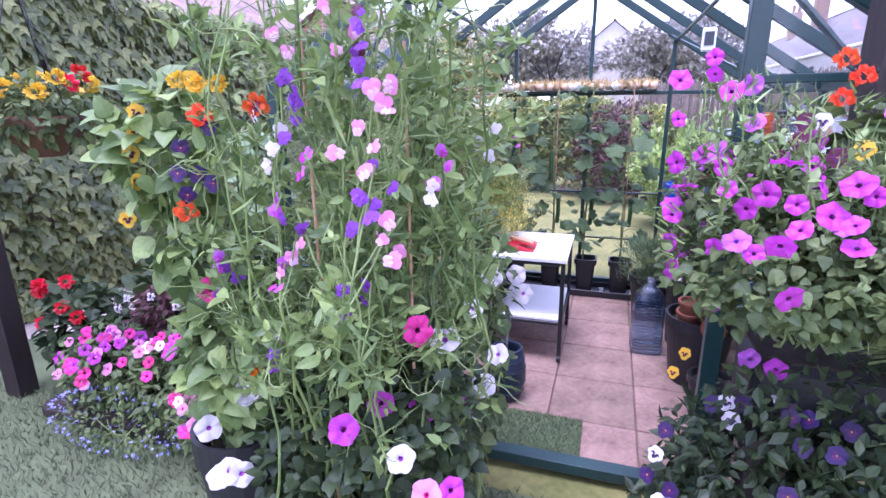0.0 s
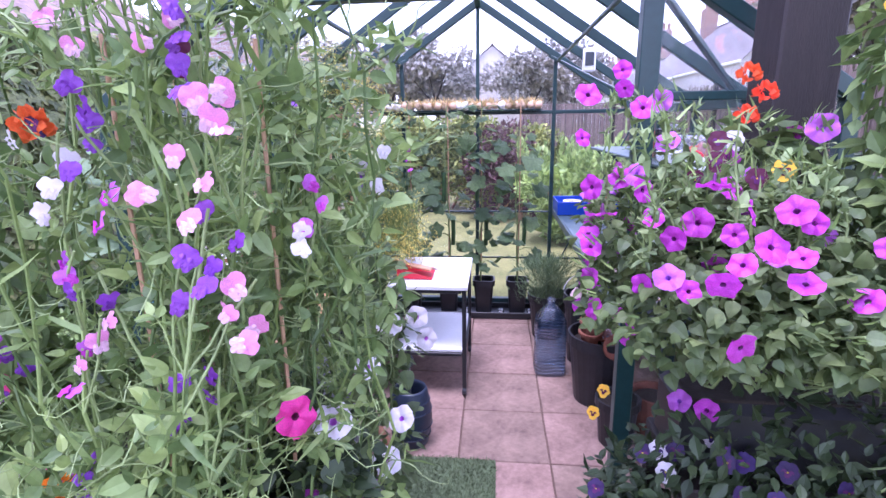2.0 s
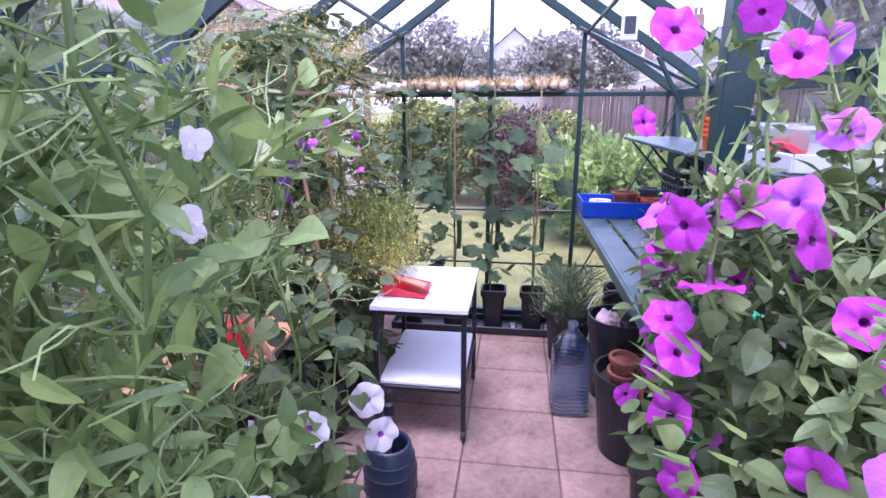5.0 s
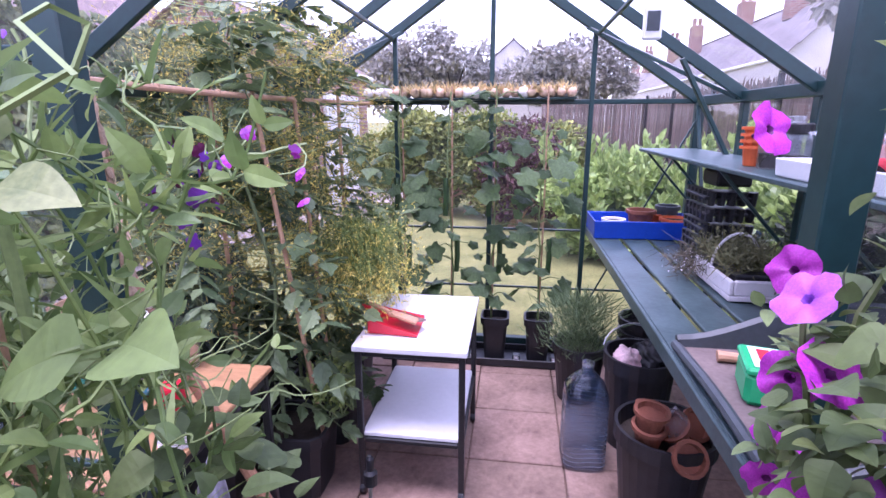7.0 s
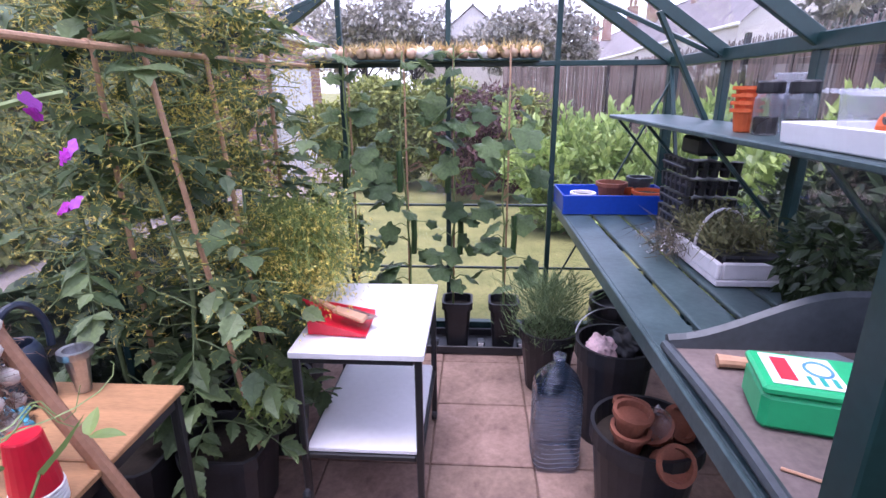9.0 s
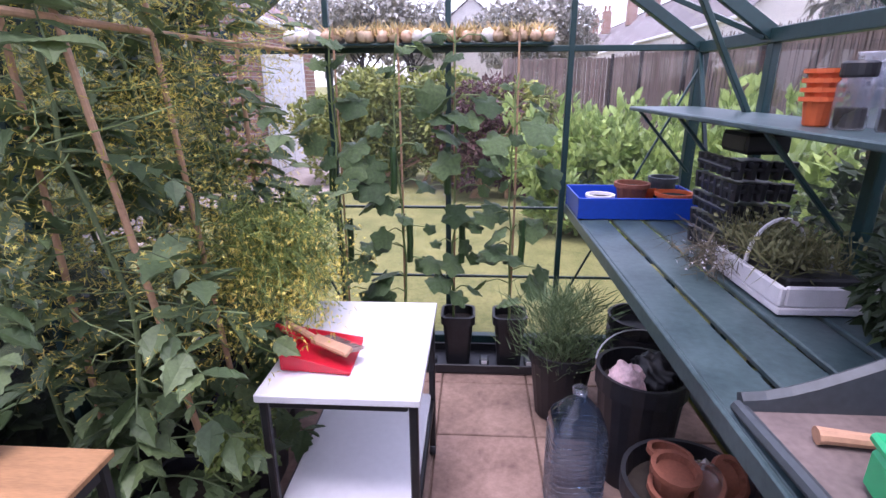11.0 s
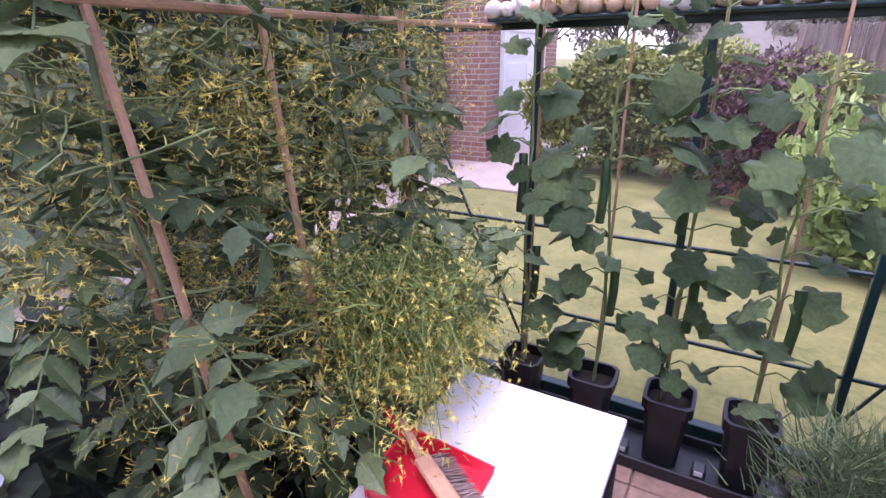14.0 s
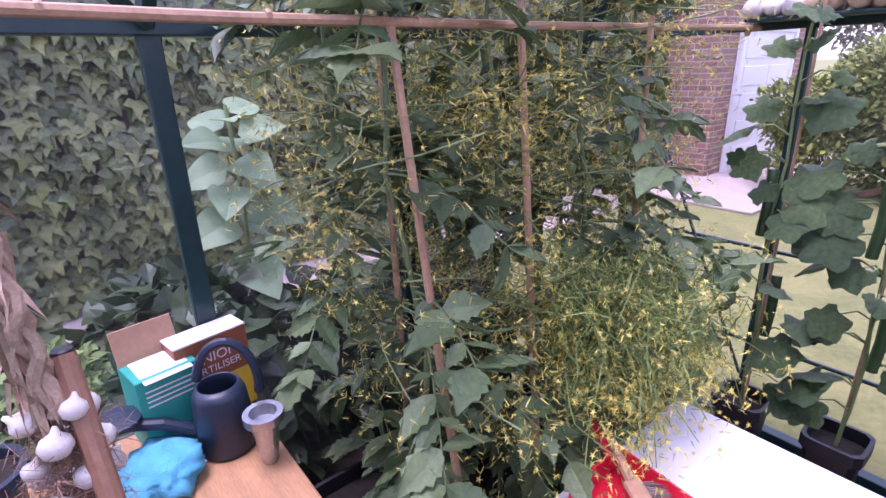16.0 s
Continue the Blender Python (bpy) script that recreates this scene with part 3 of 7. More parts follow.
for i in range(n):
    g.add(v[i], RECT[1])
g.part("reeds", REED, fence)
for y in np.arange(-5.5, 5.6, 1.8):
    Geo().box((-0.035, y, 0.98), (0.05, 0.05, 2.02)).part("post", BLACK_TIMBER, fence)
Geo().box((0.016, 0, 0.94), (0.012, 11, 1.9)).part("backing", REED, fence)
for z in (0.5, 1.6):
    Geo().box((0.04, 0, z), (0.03, 11, 0.05)).part("rail", BLACK_TIMBER, fence)
fence2 = thing("fence", "brown bundled-reed screen fence closing the lawn end", "fence", (1.9, 12.4, 0))
g = Geo()
for x in np.arange(-1.4, 1.5, 0.03):
    g.box((x, RNG.normal(0, 0.01), 0.95), (0.028, 0.02, 1.95 + RNG.normal(0, 0.03)), 0.004)
g.part("reeds", REED, fence2)


# ---- brick buildings ----
def gable_house(name, label, x0, x1, y0, y1, eave, ridge, wall_mat, roof_mat, along="y", windows=(), door=None, chimneys=(), tile=0.3):
    h = thing(name, label, "house", ((x0 + x1) / 2, (y0 + y1) / 2, 0))
    cx, cy = (x0 + x1) / 2, (y0 + y1) / 2
    W, D = (x1 - x0) / 2, (y1 - y0) / 2
    g = Geo()
    if along == "y":
        prof = [(-W, -0.1), (W, -0.1), (W, eave), (0, ridge), (-W, eave)]
        v = [(a, -D, z) for a, z in prof] + [(a, D, z) for a, z in prof]
    else:
        prof = [(-D, -0.1), (D, -0.1), (D, eave), (0, ridge), (-D, eave)]
        v = [(W, a, z) for a, z in prof] + [(-W, a, z) for a, z in prof]
    f = [[0, 1, 2, 3, 4][::1], [5, 6, 7, 8, 9][::-1]] + [[i, i + 5, (i + 1) % 5 + 5, (i + 1) % 5] for i in range(5)]
    g.add(v, f).part("wall", wall_mat, h)
    g = Geo()
    run, L = (W, D) if along == "y" else (D, W)
    slope = math.hypot(run, ridge - eave)
    rows = max(3, int(slope / tile))
    for s in (-1, 1):
        for r in range(rows):
            k = (r + 0.5) / rows * 1.06 - 0.04
            a = s * run * (1 - k)
            z = eave + (ridge - eave) * k + 0.06
            ang = math.degrees(math.atan2(ridge - eave, run))
            for q in np.arange(-L - 0.15, L + 0.15, tile * 2.0):
                ln = min(tile * 2.0, L + 0.2 - q)
                if along == "y":
                    g.box((a, q + ln / 2, z), (slope / rows * 1.12, ln * 0.985, 0.03), 0.006, 0, (0, (ang + 3) * s, 0))
                else:
                    g.box((q + ln / 2, a, z), (ln * 0.985, slope / rows * 1.12, 0.03), 0.006, 0, (-(ang + 3) * s, 0, 0))
    g.part("roof", roof_mat, h)
    for s in (-1, 1):
        if along == "y":
            Geo().box((s * (W + 0.08), 0, eave - 0.02), (0.1, 2 * D + 0.3, 0.1), 0.02).part("gutter", WHITE, h)
        else:
            Geo().box((0, s * (D + 0.08), eave - 0.02), (2 * W + 0.3, 0.1, 0.1), 0.02).part("gutter", WHITE, h)
    for face, u, z, w, hh in windows:
        # face "x": on the east wall; "y": on the south wall
        win = new("window")
        win.parent = h
        win.location = (W + 0.02, u - cy, z) if face == "x" else (u - cx, -D - 0.02, z)
        win.rotation_euler = (0, 0, 0 if face == "x" else -math.pi / 2)
        Geo().box((-0.01, 0, 0), (0.02, w, hh), 0.003).part("window_pane", WINDOW_DARK, win)
        fr = Geo()
        for o in (-1, 1):
            fr.box((0.01, o * w / 2, 0), (0.06, 0.07, hh + 0.07)).box((0.01, 0, o * hh / 2), (0.058, w, 0.07))
        fr.box((0.01, 0, 0), (0.05, 0.05, hh)).box((0.011, 0, hh * 0.2), (0.048, w, 0.05))
        fr.part("window_frame", WHITE, win)
        Geo().box((0.05, 0, -hh / 2 - 0.06), (0.14, w + 0.2, 0.05)).part("window_sill", WHITE, win)
    for x, y, z in chimneys:
        c = Geo().box((x - cx, y - cy, z), (0.6, 0.6, 1.6), 0.02)
        c.part("chimney", BRICK_FAR, h)
        for o in (-0.15, 0.15):
            Geo().lathe([(0.09, 0), (0.11, 0.3), (0.1, 0.4)], 10, 0, (x - cx + o, y - cy, z + 0.8)).part("chimney_pot", BRICK_FAR, h)
    return h

garage = gable_house("garage", "red brick garage with a white panelled door", -7.0, -3.35, 9.45, 12.6, 2.4, 3.5, BRICK_FAR, ROOF, "y")
gd = new("door_1")
gd.parent = garage
gd.location = (1.825 + 0.02, -0.22, -0.03)
Geo().box((0, 0, 0.95), (0.05, 1.65, 1.9)).part("door_leaf", WHITE, gd)
g = Geo()
for iz in range(5):
    for iy in range(2):
        g.box((0.03, -0.41 + 0.82 * iy, 0.24 + 0.36 * iz), (0.02, 0.68, 0.26), 0.01)
g.part("raised_panels", WHITE, gd)
g = Geo().box((0.02, -0.875, 1.0), (0.07, 0.1, 2.0)).box((0.02, 0.875, 1.0), (0.07, 0.1, 2.0)).box((0.02, 0, 1.95), (0.068, 1.65, 0.1))
g.part("door_frame", WHITE, gd)
gable_house("house", "low brick house with brown tiled roof and white windows", -14.2, -8.2, 7.2, 15.0, 3.1, 5.3, BRICK_FAR, ROOF, "y", [("x", 9.0, 1.9, 1.6, 1.3), ("x", 11.2, 2.0, 1.5, 1.2), ("x", 13.4, 1.9, 1.5, 1.3)], None, [(-11.2, 13.5, 5.3)])
gable_house("far_house", "distant pale grey roofed house beyond the hedge", -3.2, 2.6, 30, 38, 3.2, 5.6, RENDER_WALL, ROOF_GREY, "y", [], None, [], 0.5)
for i in range(3):
    gable_house("terrace_house", "distant brick terrace house with grey roof and chimney", 8.0 + i * 0.3, 13 + i * 0.3, 19 + i * 11, 29.6 + i * 11, 3.4, 5.7, RENDER_WALL, ROOF_GREY, "y", [("y", 10.0, 2.2, 1.2, 1.0)], None, [(10.0, 23 + i * 11, 5.9), (10.2, 28 + i * 11, 5.9)], 0.5)


def tree(x, y, h, r, n=2600):
    t = thing("tree", "distant tree with a loose pale grey crown, haze put into its colour", "tree", (x, y, -0.03))
    tr = Geo().tube(wavy((0, 0, 0), (0.2, 0, h * 0.6), 7, 0.06), 0.16, 7, 0, 0.07)
    ends = []
    for k in range(7):
        a = k * 0.9
        e = (math.cos(a) * r * 0.7, math.sin(a) * r * 0.7, h * (0.65 + 0.04 * k))
        tr.tube(wavy((0.1, 0, h * (0.35 + 0.03 * k)), e, 5, 0.08), 0.06, 5, 0, 0.015)
        ends.append(e)
    tr.part("trunk", BLACK_TIMBER, t)
    g = Geo()
    for e in ends + [(0, 0, h * 0.9)]:
        for k in range(3):
            leaves(g, OVAL, n // 12, np.array(e) + RNG.normal(0, 0.25 * r, 3), (r * 0.4, r * 0.4, r * 0.32), 0.28, 0.2, 0.1)
    g.part("crown", HAZED_TREE_LEAF, t)


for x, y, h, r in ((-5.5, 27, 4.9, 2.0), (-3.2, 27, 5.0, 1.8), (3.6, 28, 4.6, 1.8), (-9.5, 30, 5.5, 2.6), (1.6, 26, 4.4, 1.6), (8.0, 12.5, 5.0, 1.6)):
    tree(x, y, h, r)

# ---- paving inside ----
structure("floor", Geo().box((MID, 3.17, -0.025), (2.36, 2.42, 0.03), 0.003), MORTAR, "dirty mortar bed under the paving slabs", "floor")
floor = bpy.data.objects["floor"]
slab_x = [GX0 + 0.03] + [-0.21 + 0.427 * k for k in (-2, -1, 0, 1, 2)] + [GX1 - 0.03]
slab_y = [GY0 + 0.04, 2.32, 2.75, 3.18, 3.605, 4.01, GY1 - 0.03]
for y0, y1 in zip(slab_y, slab_y[1:]):
    for x0, x1 in zip(slab_x, slab_x[1:]):
        ob = Geo().box((0, 0, 0), (x1 - x0 - 0.006, y1 - y0 - 0.006, 0.024), 0.004).part("paving_slab", SLAB, floor)
        ob.location = ((x0 + x1) / 2, (y0 + y1) / 2, -0.004 + RNG.normal(0, 0.001))
doormat = thing("door_mat", "rectangular green artificial-grass mat inside the doorway", "mat", (-0.27, 2.15, 0.008))
Geo().box((0, 0, 0.004), (0.47, 0.33, 0.01)).part("backing", MAT_TURF, doormat)
n = 5000
p = np.column_stack([RNG.uniform(-0.235, 0.235, n), RNG.uniform(-0.165, 0.165, n), np.full(n, 0.008)])
tagged(Geo().scatter(BLADE, p, unit(n) * 0.6 + np.array((0, 0, 0.7)), unit(n), 0.02).part("grass_pile", MAT_TURF, doormat), "", "", "", "stuff")

# ---- trolley ----
TROLLEY_TOP = M("white_laminate", (0.78, 0.76, 0.78), 0.35, 0.05, 5, 0.02)
tx0, tx1, ty0, ty1, tz = -0.64, -0.195, 2.88, 3.50, 0.675
trolley = thing("trolley", "two-tier trolley with white tops on a black steel frame", "trolley", ((tx0 + tx1) / 2, (ty0 + ty1) / 2, 0))
tw, td = (tx1 - tx0), (ty1 - ty0)
Geo().box((0, 0, tz - 0.012), (tw, td, 0.024), 0.003).part("tabletop", TROLLEY_TOP, trolley)
Geo().box((0, 0.0, 0.285), (tw - 0.05, td - 0.04, 0.018), 0.003).part("lower_shelf", TROLLEY_TOP, trolley)
g = Geo()
for z in (tz - 0.036, 0.264):
    for s in (-1, 1):
        Geo().box((s * (tw / 2 - 0.022), 0, z), (0.022, td - 0.068, 0.022)).part("side_rail", BLACK_STEEL, trolley)
        Geo().box((0, s * (td / 2 - 0.022), z), (tw - 0.068, 0.022, 0.022)).part("end_rail", BLACK_STEEL, trolley)
for sx in (-1, 1):
    for sy in (-1, 1):
        leg = Geo().box((sx * (tw / 2 - 0.02), sy * (td / 2 - 0.02), 0.35), (0.024, 0.024, 0.6)).part("leg", BLACK_STEEL, trolley)
        Geo().lathe([(0.006, -0.013), (0.024, -0.011), (0.026, 0), (0.024, 0.011), (0.006, 0.013)], 14, 0).part("castor", BLACK_PLASTIC, leg)
        c = leg.children[0]
        c.rotation_euler = (0, math.pi / 2, 0)
        c.location = (sx * (tw / 2 - 0.02), sy * (td / 2 - 0.02), 0.034)

# ---- slatted bench on the east side ----
BZ = 0.865
bench = thing("potting_bench", "dark green painted slatted metal greenhouse staging", "bench", (0.71, 3.18, 0))
for k in range(4):
    Geo().box((-0.223 + 0.148 * k, 0, BZ - 0.012), (0.128, 2.36, 0.018), 0.004).part("slat", BENCH, bench)
Geo().box((-0.295, 0, BZ - 0.025), (0.012, 2.37, 0.05), 0.003).part("front_rail", BENCH, bench)
for y in (-1.14, -0.4, 0.4, 1.14):
    Geo().box((0, y, BZ - 0.035), (0.56, 0.03, 0.025)).part("cross_bar", BENCH, bench)
for y in (-1.14, 0.0, 1.14):
    for x in (0.26,):
        Geo().box((x, y, (BZ - 0.04) / 2), (0.03, 0.03, BZ - 0.045)).part("leg", BENCH, bench)
shelf = thing("wall_shelf", "dark green metal shelf bracketed above the bench", "shelf", (0.84, 3.22, 1.34))
Geo().box((0, 0, 0), (0.32, 2.24, 0.018), 0.004).part("board", BENCH, shelf)
for y in (-1.08, -0.62, -0.02, 0.59, 1.08):
    Geo().bar((-0.12, y, -0.012), (0.14, y, -0.30), 0.022, 0.012).part("bracket", GREEN_PAINT, shelf)

# ---- things inside ----
# clay tone lowered: the shade under the bench is put into its colour
SHADED_TERRACOTTA = M("terracotta", (0.2, 0.065, 0.036), 0.8, 0.25, 14, 0.15)
ORANGE_PLASTIC = M("orange_plastic", (0.65, 0.12, 0.03), 0.45, 0.1, 8, 0.03)
BLUE_PLASTIC = M("blue_plastic", (0.012, 0.06, 0.42), 0.35, 0.15, 6, 0.03)
RED_PLASTIC = M("red_plastic", (0.62, 0.015, 0.035), 0.35, 0.12, 6, 0.03)
GREEN_PLASTIC = M("green_plastic", (0.01, 0.42, 0.16), 0.35, 0.1, 6, 0.03)
NAVY_PLASTIC = M("navy_plastic", (0.018, 0.028, 0.05), 0.4, 0.25, 10, 0.05)
GREY_TRAY = M("grey_tray_plastic", (0.05, 0.06, 0.068), 0.5, 0.3, 6, 0.1)
DUSTY = M("dusty_compost_floor", (0.16, 0.12, 0.11), 0.8, 0.3, 8, 0.15)
FOAM = M("polystyrene", (0.72, 0.68, 0.70), 0.8, 0.08, 30, 0.2)
BLUE_CLEAR = clear("blue_clear_plastic", (0.5, 0.64, 0.8), 0.22, 0.08, 0.10, (0.3, 0.5, 0.8))
CLEAR_PLASTIC = clear("clear_plastic", (0.88, 0.9, 0.92), 0.12, 0.1, 0.35)
GARLIC = M("garlic_skin", (0.72, 0.66, 0.60), 0.6, 0.15, 30, 0.1, rand=0.12)
ONION = M("onion_skin", (0.55, 0.33, 0.18), 0.5, 0.3, 20, 0.1, rand=0.3, col2=(0.7, 0.5, 0.34))
PLAIT = M("dry_garlic_leaf", (0.5, 0.36, 0.24), 0.85, 0.35, 20, 0.2, island=0.4)
STRAW = M("straw", (0.58, 0.44, 0.2), 0.8, 0.3, 20, 0.1, island=0.3)
CARD = M("cardboard", (0.48, 0.28, 0.17), 0.85, 0.15, 10, 0.1)
PAPER_WHITE = M("printed_white", (0.78, 0.76, 0.76), 0.6, 0.04, 6, 0.0)
TEAL = M("teal_print", (0.02, 0.36, 0.28), 0.5, 0.08, 6, 0.02)
BROWN_PRINT = M("brown_print", (0.30, 0.09, 0.04), 0.5, 0.1, 6, 0.02)
YELLOW_PRINT = M("yellow_print", (0.75, 0.5, 0.03), 0.5, 0.1, 6, 0.02)
TOWEL = M("blue_towel", (0.10, 0.42, 0.58), 0.95, 0.2, 40, 0.9)
BRUSH_WOOD = M("brush_wood", (0.50, 0.28, 0.17), 0.6, 0.2, 8, 0.1)
BRISTLE = M("bristle", (0.28, 0.20, 0.17), 0.8, 0.3, 30, 0.2, island=0.3)
PINK_CLOTH = M("pink_bag", (0.72, 0.5, 0.52), 0.6, 0.3, 12, 0.3)
POLE_WOOD = M("pole_wood", (0.33, 0.17, 0.10), 0.55, 0.25, 10, 0.15)
STEEL = M("bare_steel", (0.5, 0.5, 0.52), 0.35, 0.2, 12, 0.05, metal=1.0)
PRINT_RED = M("red_print", (0.6, 0.03, 0.05), 0.5, 0.1, 4, 0)
PRINT_BLUE = M("blue_print", (0.1, 0.3, 0.6), 0.5, 0.1, 4, 0)


def pot_profile(r0, r1, h, rim=0.008, wall=0.005):
    return [(r0 * 0.9, 0), (r0, 0.004), (r1 - rim * 0.4, h * 0.84), (r1 + rim, h * 0.85), (r1 + rim, h), (r1 - wall, h), (r0 - wall + (r1 - r0) * 0.8, h * 0.8)]


def pot(name, label, at, r0, r1, h, mat, sq=0, soil=True, n=22, group="", rot=(0, 0, 0)):
    t = thing(name, label, "pot", at, 0, group)
    t.rotation_euler = [radians(a) for a in rot]
    Geo().lathe(pot_profile(r0, r1, h), n, 0, (0, 0, 0), sq).part("body", mat, t)
    if soil:
        Geo().lathe([(r1 * 0.93, h * 0.8), (r1 * 0.93, h * 0.84), (r1 * 0.4, h * 0.87)], n, 0, (0, 0, 0), sq).part("soil", SOIL, t)
    return t


# tray of cucumber pots along the glass
drip = thing("drip_tray", "long black plastic drip tray on the paving", "tray", (-0.28, 4.21, 0.01))
Geo().box((0, 0, 0.006), (1.14, 0.24, 0.01)).part("base", BLACK_PLASTIC, drip)
for s in (-1, 1):
    Geo().box((0, s * 0.117, 0.028), (1.14, 0.012, 0.05)).part("long_rim", BLACK_PLASTIC, drip)
    Geo().box((s * 0.566, 0, 0.028), (0.012, 0.22, 0.05)).part("end_rim", BLACK_PLASTIC, drip)
for x in (-0.72, -0.42, -0.135, 0.135):
    pot("plant_pot", "square black plastic pot holding a cucumber plant", (x, 4.21, 0.022), 0.062, 0.082, 0.29, BLACK_PLASTIC, 6, True, 24, "cucumber pots")
for x in (-0.27, 0.005, 0.24):
    ob = thing("tray_clip", "small pale grey moulded insert on the drip tray", "tray insert", (x, 4.16, 0.022))
    Geo().box((0, 0, 0.025), (0.05, 0.05, 0.05), 0.008).part("block", GREY_TRAY, ob)
    Geo().box((0, -0.026, 0.03), (0.03, 0.004, 0.02), 0.002).part("label_face", FOAM, ob)

# lavender pot, bottle, buckets under the bench
pot("plant_pot", "round black pot with feathery lavender", (0.34, 3.80, 0.008), 0.105, 0.14, 0.33, BLACK_PLASTIC)
bottle = thing("water_bottle", "large ribbed clear blue plastic water bottle", "bottle", (0.30, 3.24, 0.008))
prof = [(0.078, 0), (0.092, 0.012)]
for k in range(14):
    z = 0.03 + k * 0.022
    prof += [(0.094, z), (0.089, z + 0.011)]
prof += [(0.093, 0.345), (0.085, 0.37), (0.04, 0.43), (0.022, 0.445), (0.022, 0.47)]
ob = Geo().lathe(prof, 28, 0, (0, 0, 0), 5).part("body", BLUE_CLEAR, bottle, "", True)
for k in range(0, 14, 1):
    z = 0.03 + k * 0.022
    a = np.linspace(0, 2 * math.pi, 29)
    c, s = np.cos(a), np.sin(a)
    kk = (np.abs(c) ** 5 + np.abs(s) ** 5) ** (-0.2) * 0.0945
    Geo().tube(np.column_stack([kk * c, kk * s, z + 0.004 * np.sin(a * 4)]), 0.0018, 4).part("rib", CLEAR_PLASTIC, bottle)
Geo().lathe([(0.025, 0), (0.026, 0.003), (0.026, 0.018), (0.02, 0.02)], 18, 0, (0, 0, 0.468)).part("cap", CLEAR_PLASTIC, bottle)

bin_ = pot("tub", "large round black tub full of old clay pots", (0.545, 2.93, 0.008), 0.135, 0.175, 0.40, BLACK_PLASTIC, 0, True, 28)
for i, (x, y, z, rx, ry) in enumerate(((0.47, 2.88, 0.345, 8, 0), (0.47, 2.885, 0.40, 6, 3), (0.56, 2.83, 0.345, 55, 20), (0.60, 2.93, 0.35, 20, -30), (0.50, 2.99, 0.345, -10, 8), (0.62, 3.0, 0.35, 40, 30))):
    pot("clay_pot", "small weathered terracotta flower pot in the tub", (x, y, z), 0.04, 0.056, 0.10, SHADED_TERRACOTTA, 0, False, 16, "clay pots in the tub", (rx, ry, 0))
bag = thing("plastic_bag", "crumpled clear plastic bag stuffed among the pots", "bag", (0.56, 2.90, 0.35))
bm = bmesh.new()
bmesh.ops.create_icosphere(bm, subdivisions=3, radius=1)
for q in bm.verts:
    k = 1 + 0.25 * noise.noise(q.co * 4)
    q.co = Vector((q.co.x * 0.05 * k, q.co.y * 0.05 * k, 0.07 + q.co.z * 0.075 * k))
me = bpy.data.meshes.new("film")
bm.to_mesh(me)
me.materials.append(CLEAR_PLASTIC)
ob = new("film", me)
ob.parent = bag
bucket = pot("bucket", "black bucket with folded pots and a pink bag", (0.56, 3.42, 0.008), 0.125, 0.155, 0.46, BLACK_PLASTIC, 0, True, 26)
a = np.linspace(0.15, math.pi - 0.15, 14)
Geo().tube(np.column_stack([0.16 * np.cos(a), 0.04 + 0.05 * np.sin(a), 0.45 + 0.12 * np.sin(a)]), 0.003, 5).part("handle", STEEL, bucket)


def crumple(name, label, cat, at, size, mat, seed=0, amp=0.35, freq=3.0):
    bm = bmesh.new()
    bmesh.ops.create_icosphere(bm, subdivisions=4, radius=1)
    for q in bm.verts:
        k = 1 + amp * noise.noise(q.co * freq + Vector((seed, 0, 0))) + amp * 0.4 * noise.noise(q.co * freq * 3)
        q.co = Vector((q.co.x * size[0] * k, q.co.y * size[1] * k, max(-0.0, (q.co.z * k + 0.55)) * size[2]))
    me = bpy.data.meshes.new(name)
    bm.to_mesh(me)
    me.materials.append(mat)
    me.polygons.foreach_set("use_smooth", [True] * len(me.polygons))
    return tagged(new_at(name, me, at), label, cat)


def new_at(name, me, at):
    ob = new(name, me)
    ob.location = at
    return ob


crumple("compost_bag", "crumpled pink and white plastic bag in the bucket", "bag", (0.49, 3.37, 0.40), (0.06, 0.06, 0.07), PINK_CLOTH, 3)
crumple("black_sack", "crumpled black plastic sack in the bucket", "bag", (0.60, 3.42, 0.40), (0.08, 0.08, 0.08), BLACK_PLASTIC, 5)
pot("plant_pot", "empty black plastic pot under the bench", (0.55, 2.52, 0.008), 0.08, 0.10, 0.24, BLACK_PLASTIC, 0, True)
for k in range(4):
    pot("plant_pot", "stacked empty black pots under the bench", (0.68, 3.85, 0.008 + 0.07 * k), 0.10, 0.13, 0.26, BLACK_PLASTIC, 0, False, 22, "stacked pots")
pot("plant_pot", "reddish plastic pot beside the tub", (0.75, 2.62, 0.008), 0.08, 0.11, 0.22, SHADED_TERRACOTTA, 0, True)

# barrel planter with hand pump by the trolley
barrel = thing("barrel_pot", "small dark blue ribbed barrel-shaped plastic pot", "barrel", (-0.45, 2.44, 0.008))
Geo().lathe([(0.07, 0), (0.082, 0.01), (0.1, 0.1), (0.104, 0.15), (0.1, 0.2), (0.083, 0.29), (0.078, 0.30), (0.07, 0.298), (0.068, 0.28), (0.085, 0.15), (0.07, 0.05)], 28).part("body", NAVY_PLASTIC, barrel, "", True)
for z in (0.06, 0.11, 0.19, 0.24):
    a = np.linspace(0, 2 * math.pi, 29)
    r = {0.06: 0.094, 0.11: 0.102, 0.19: 0.101, 0.24: 0.093}[z]
    Geo().tube(np.column_stack([r * np.cos(a), r * np.sin(a), np.full(29, z)]), 0.004, 5).part("hoop", NAVY_PLASTIC, barrel)
pump = thing("hand_sprayer", "black hand sprayer pump leaning in the barrel", "sprayer", (-0.45, 2.44, 0.07))
Geo().tube([(0, 0, 0), (-0.01, 0.04, 0.33)], 0.007, 8).part("rod", STEEL, pump)
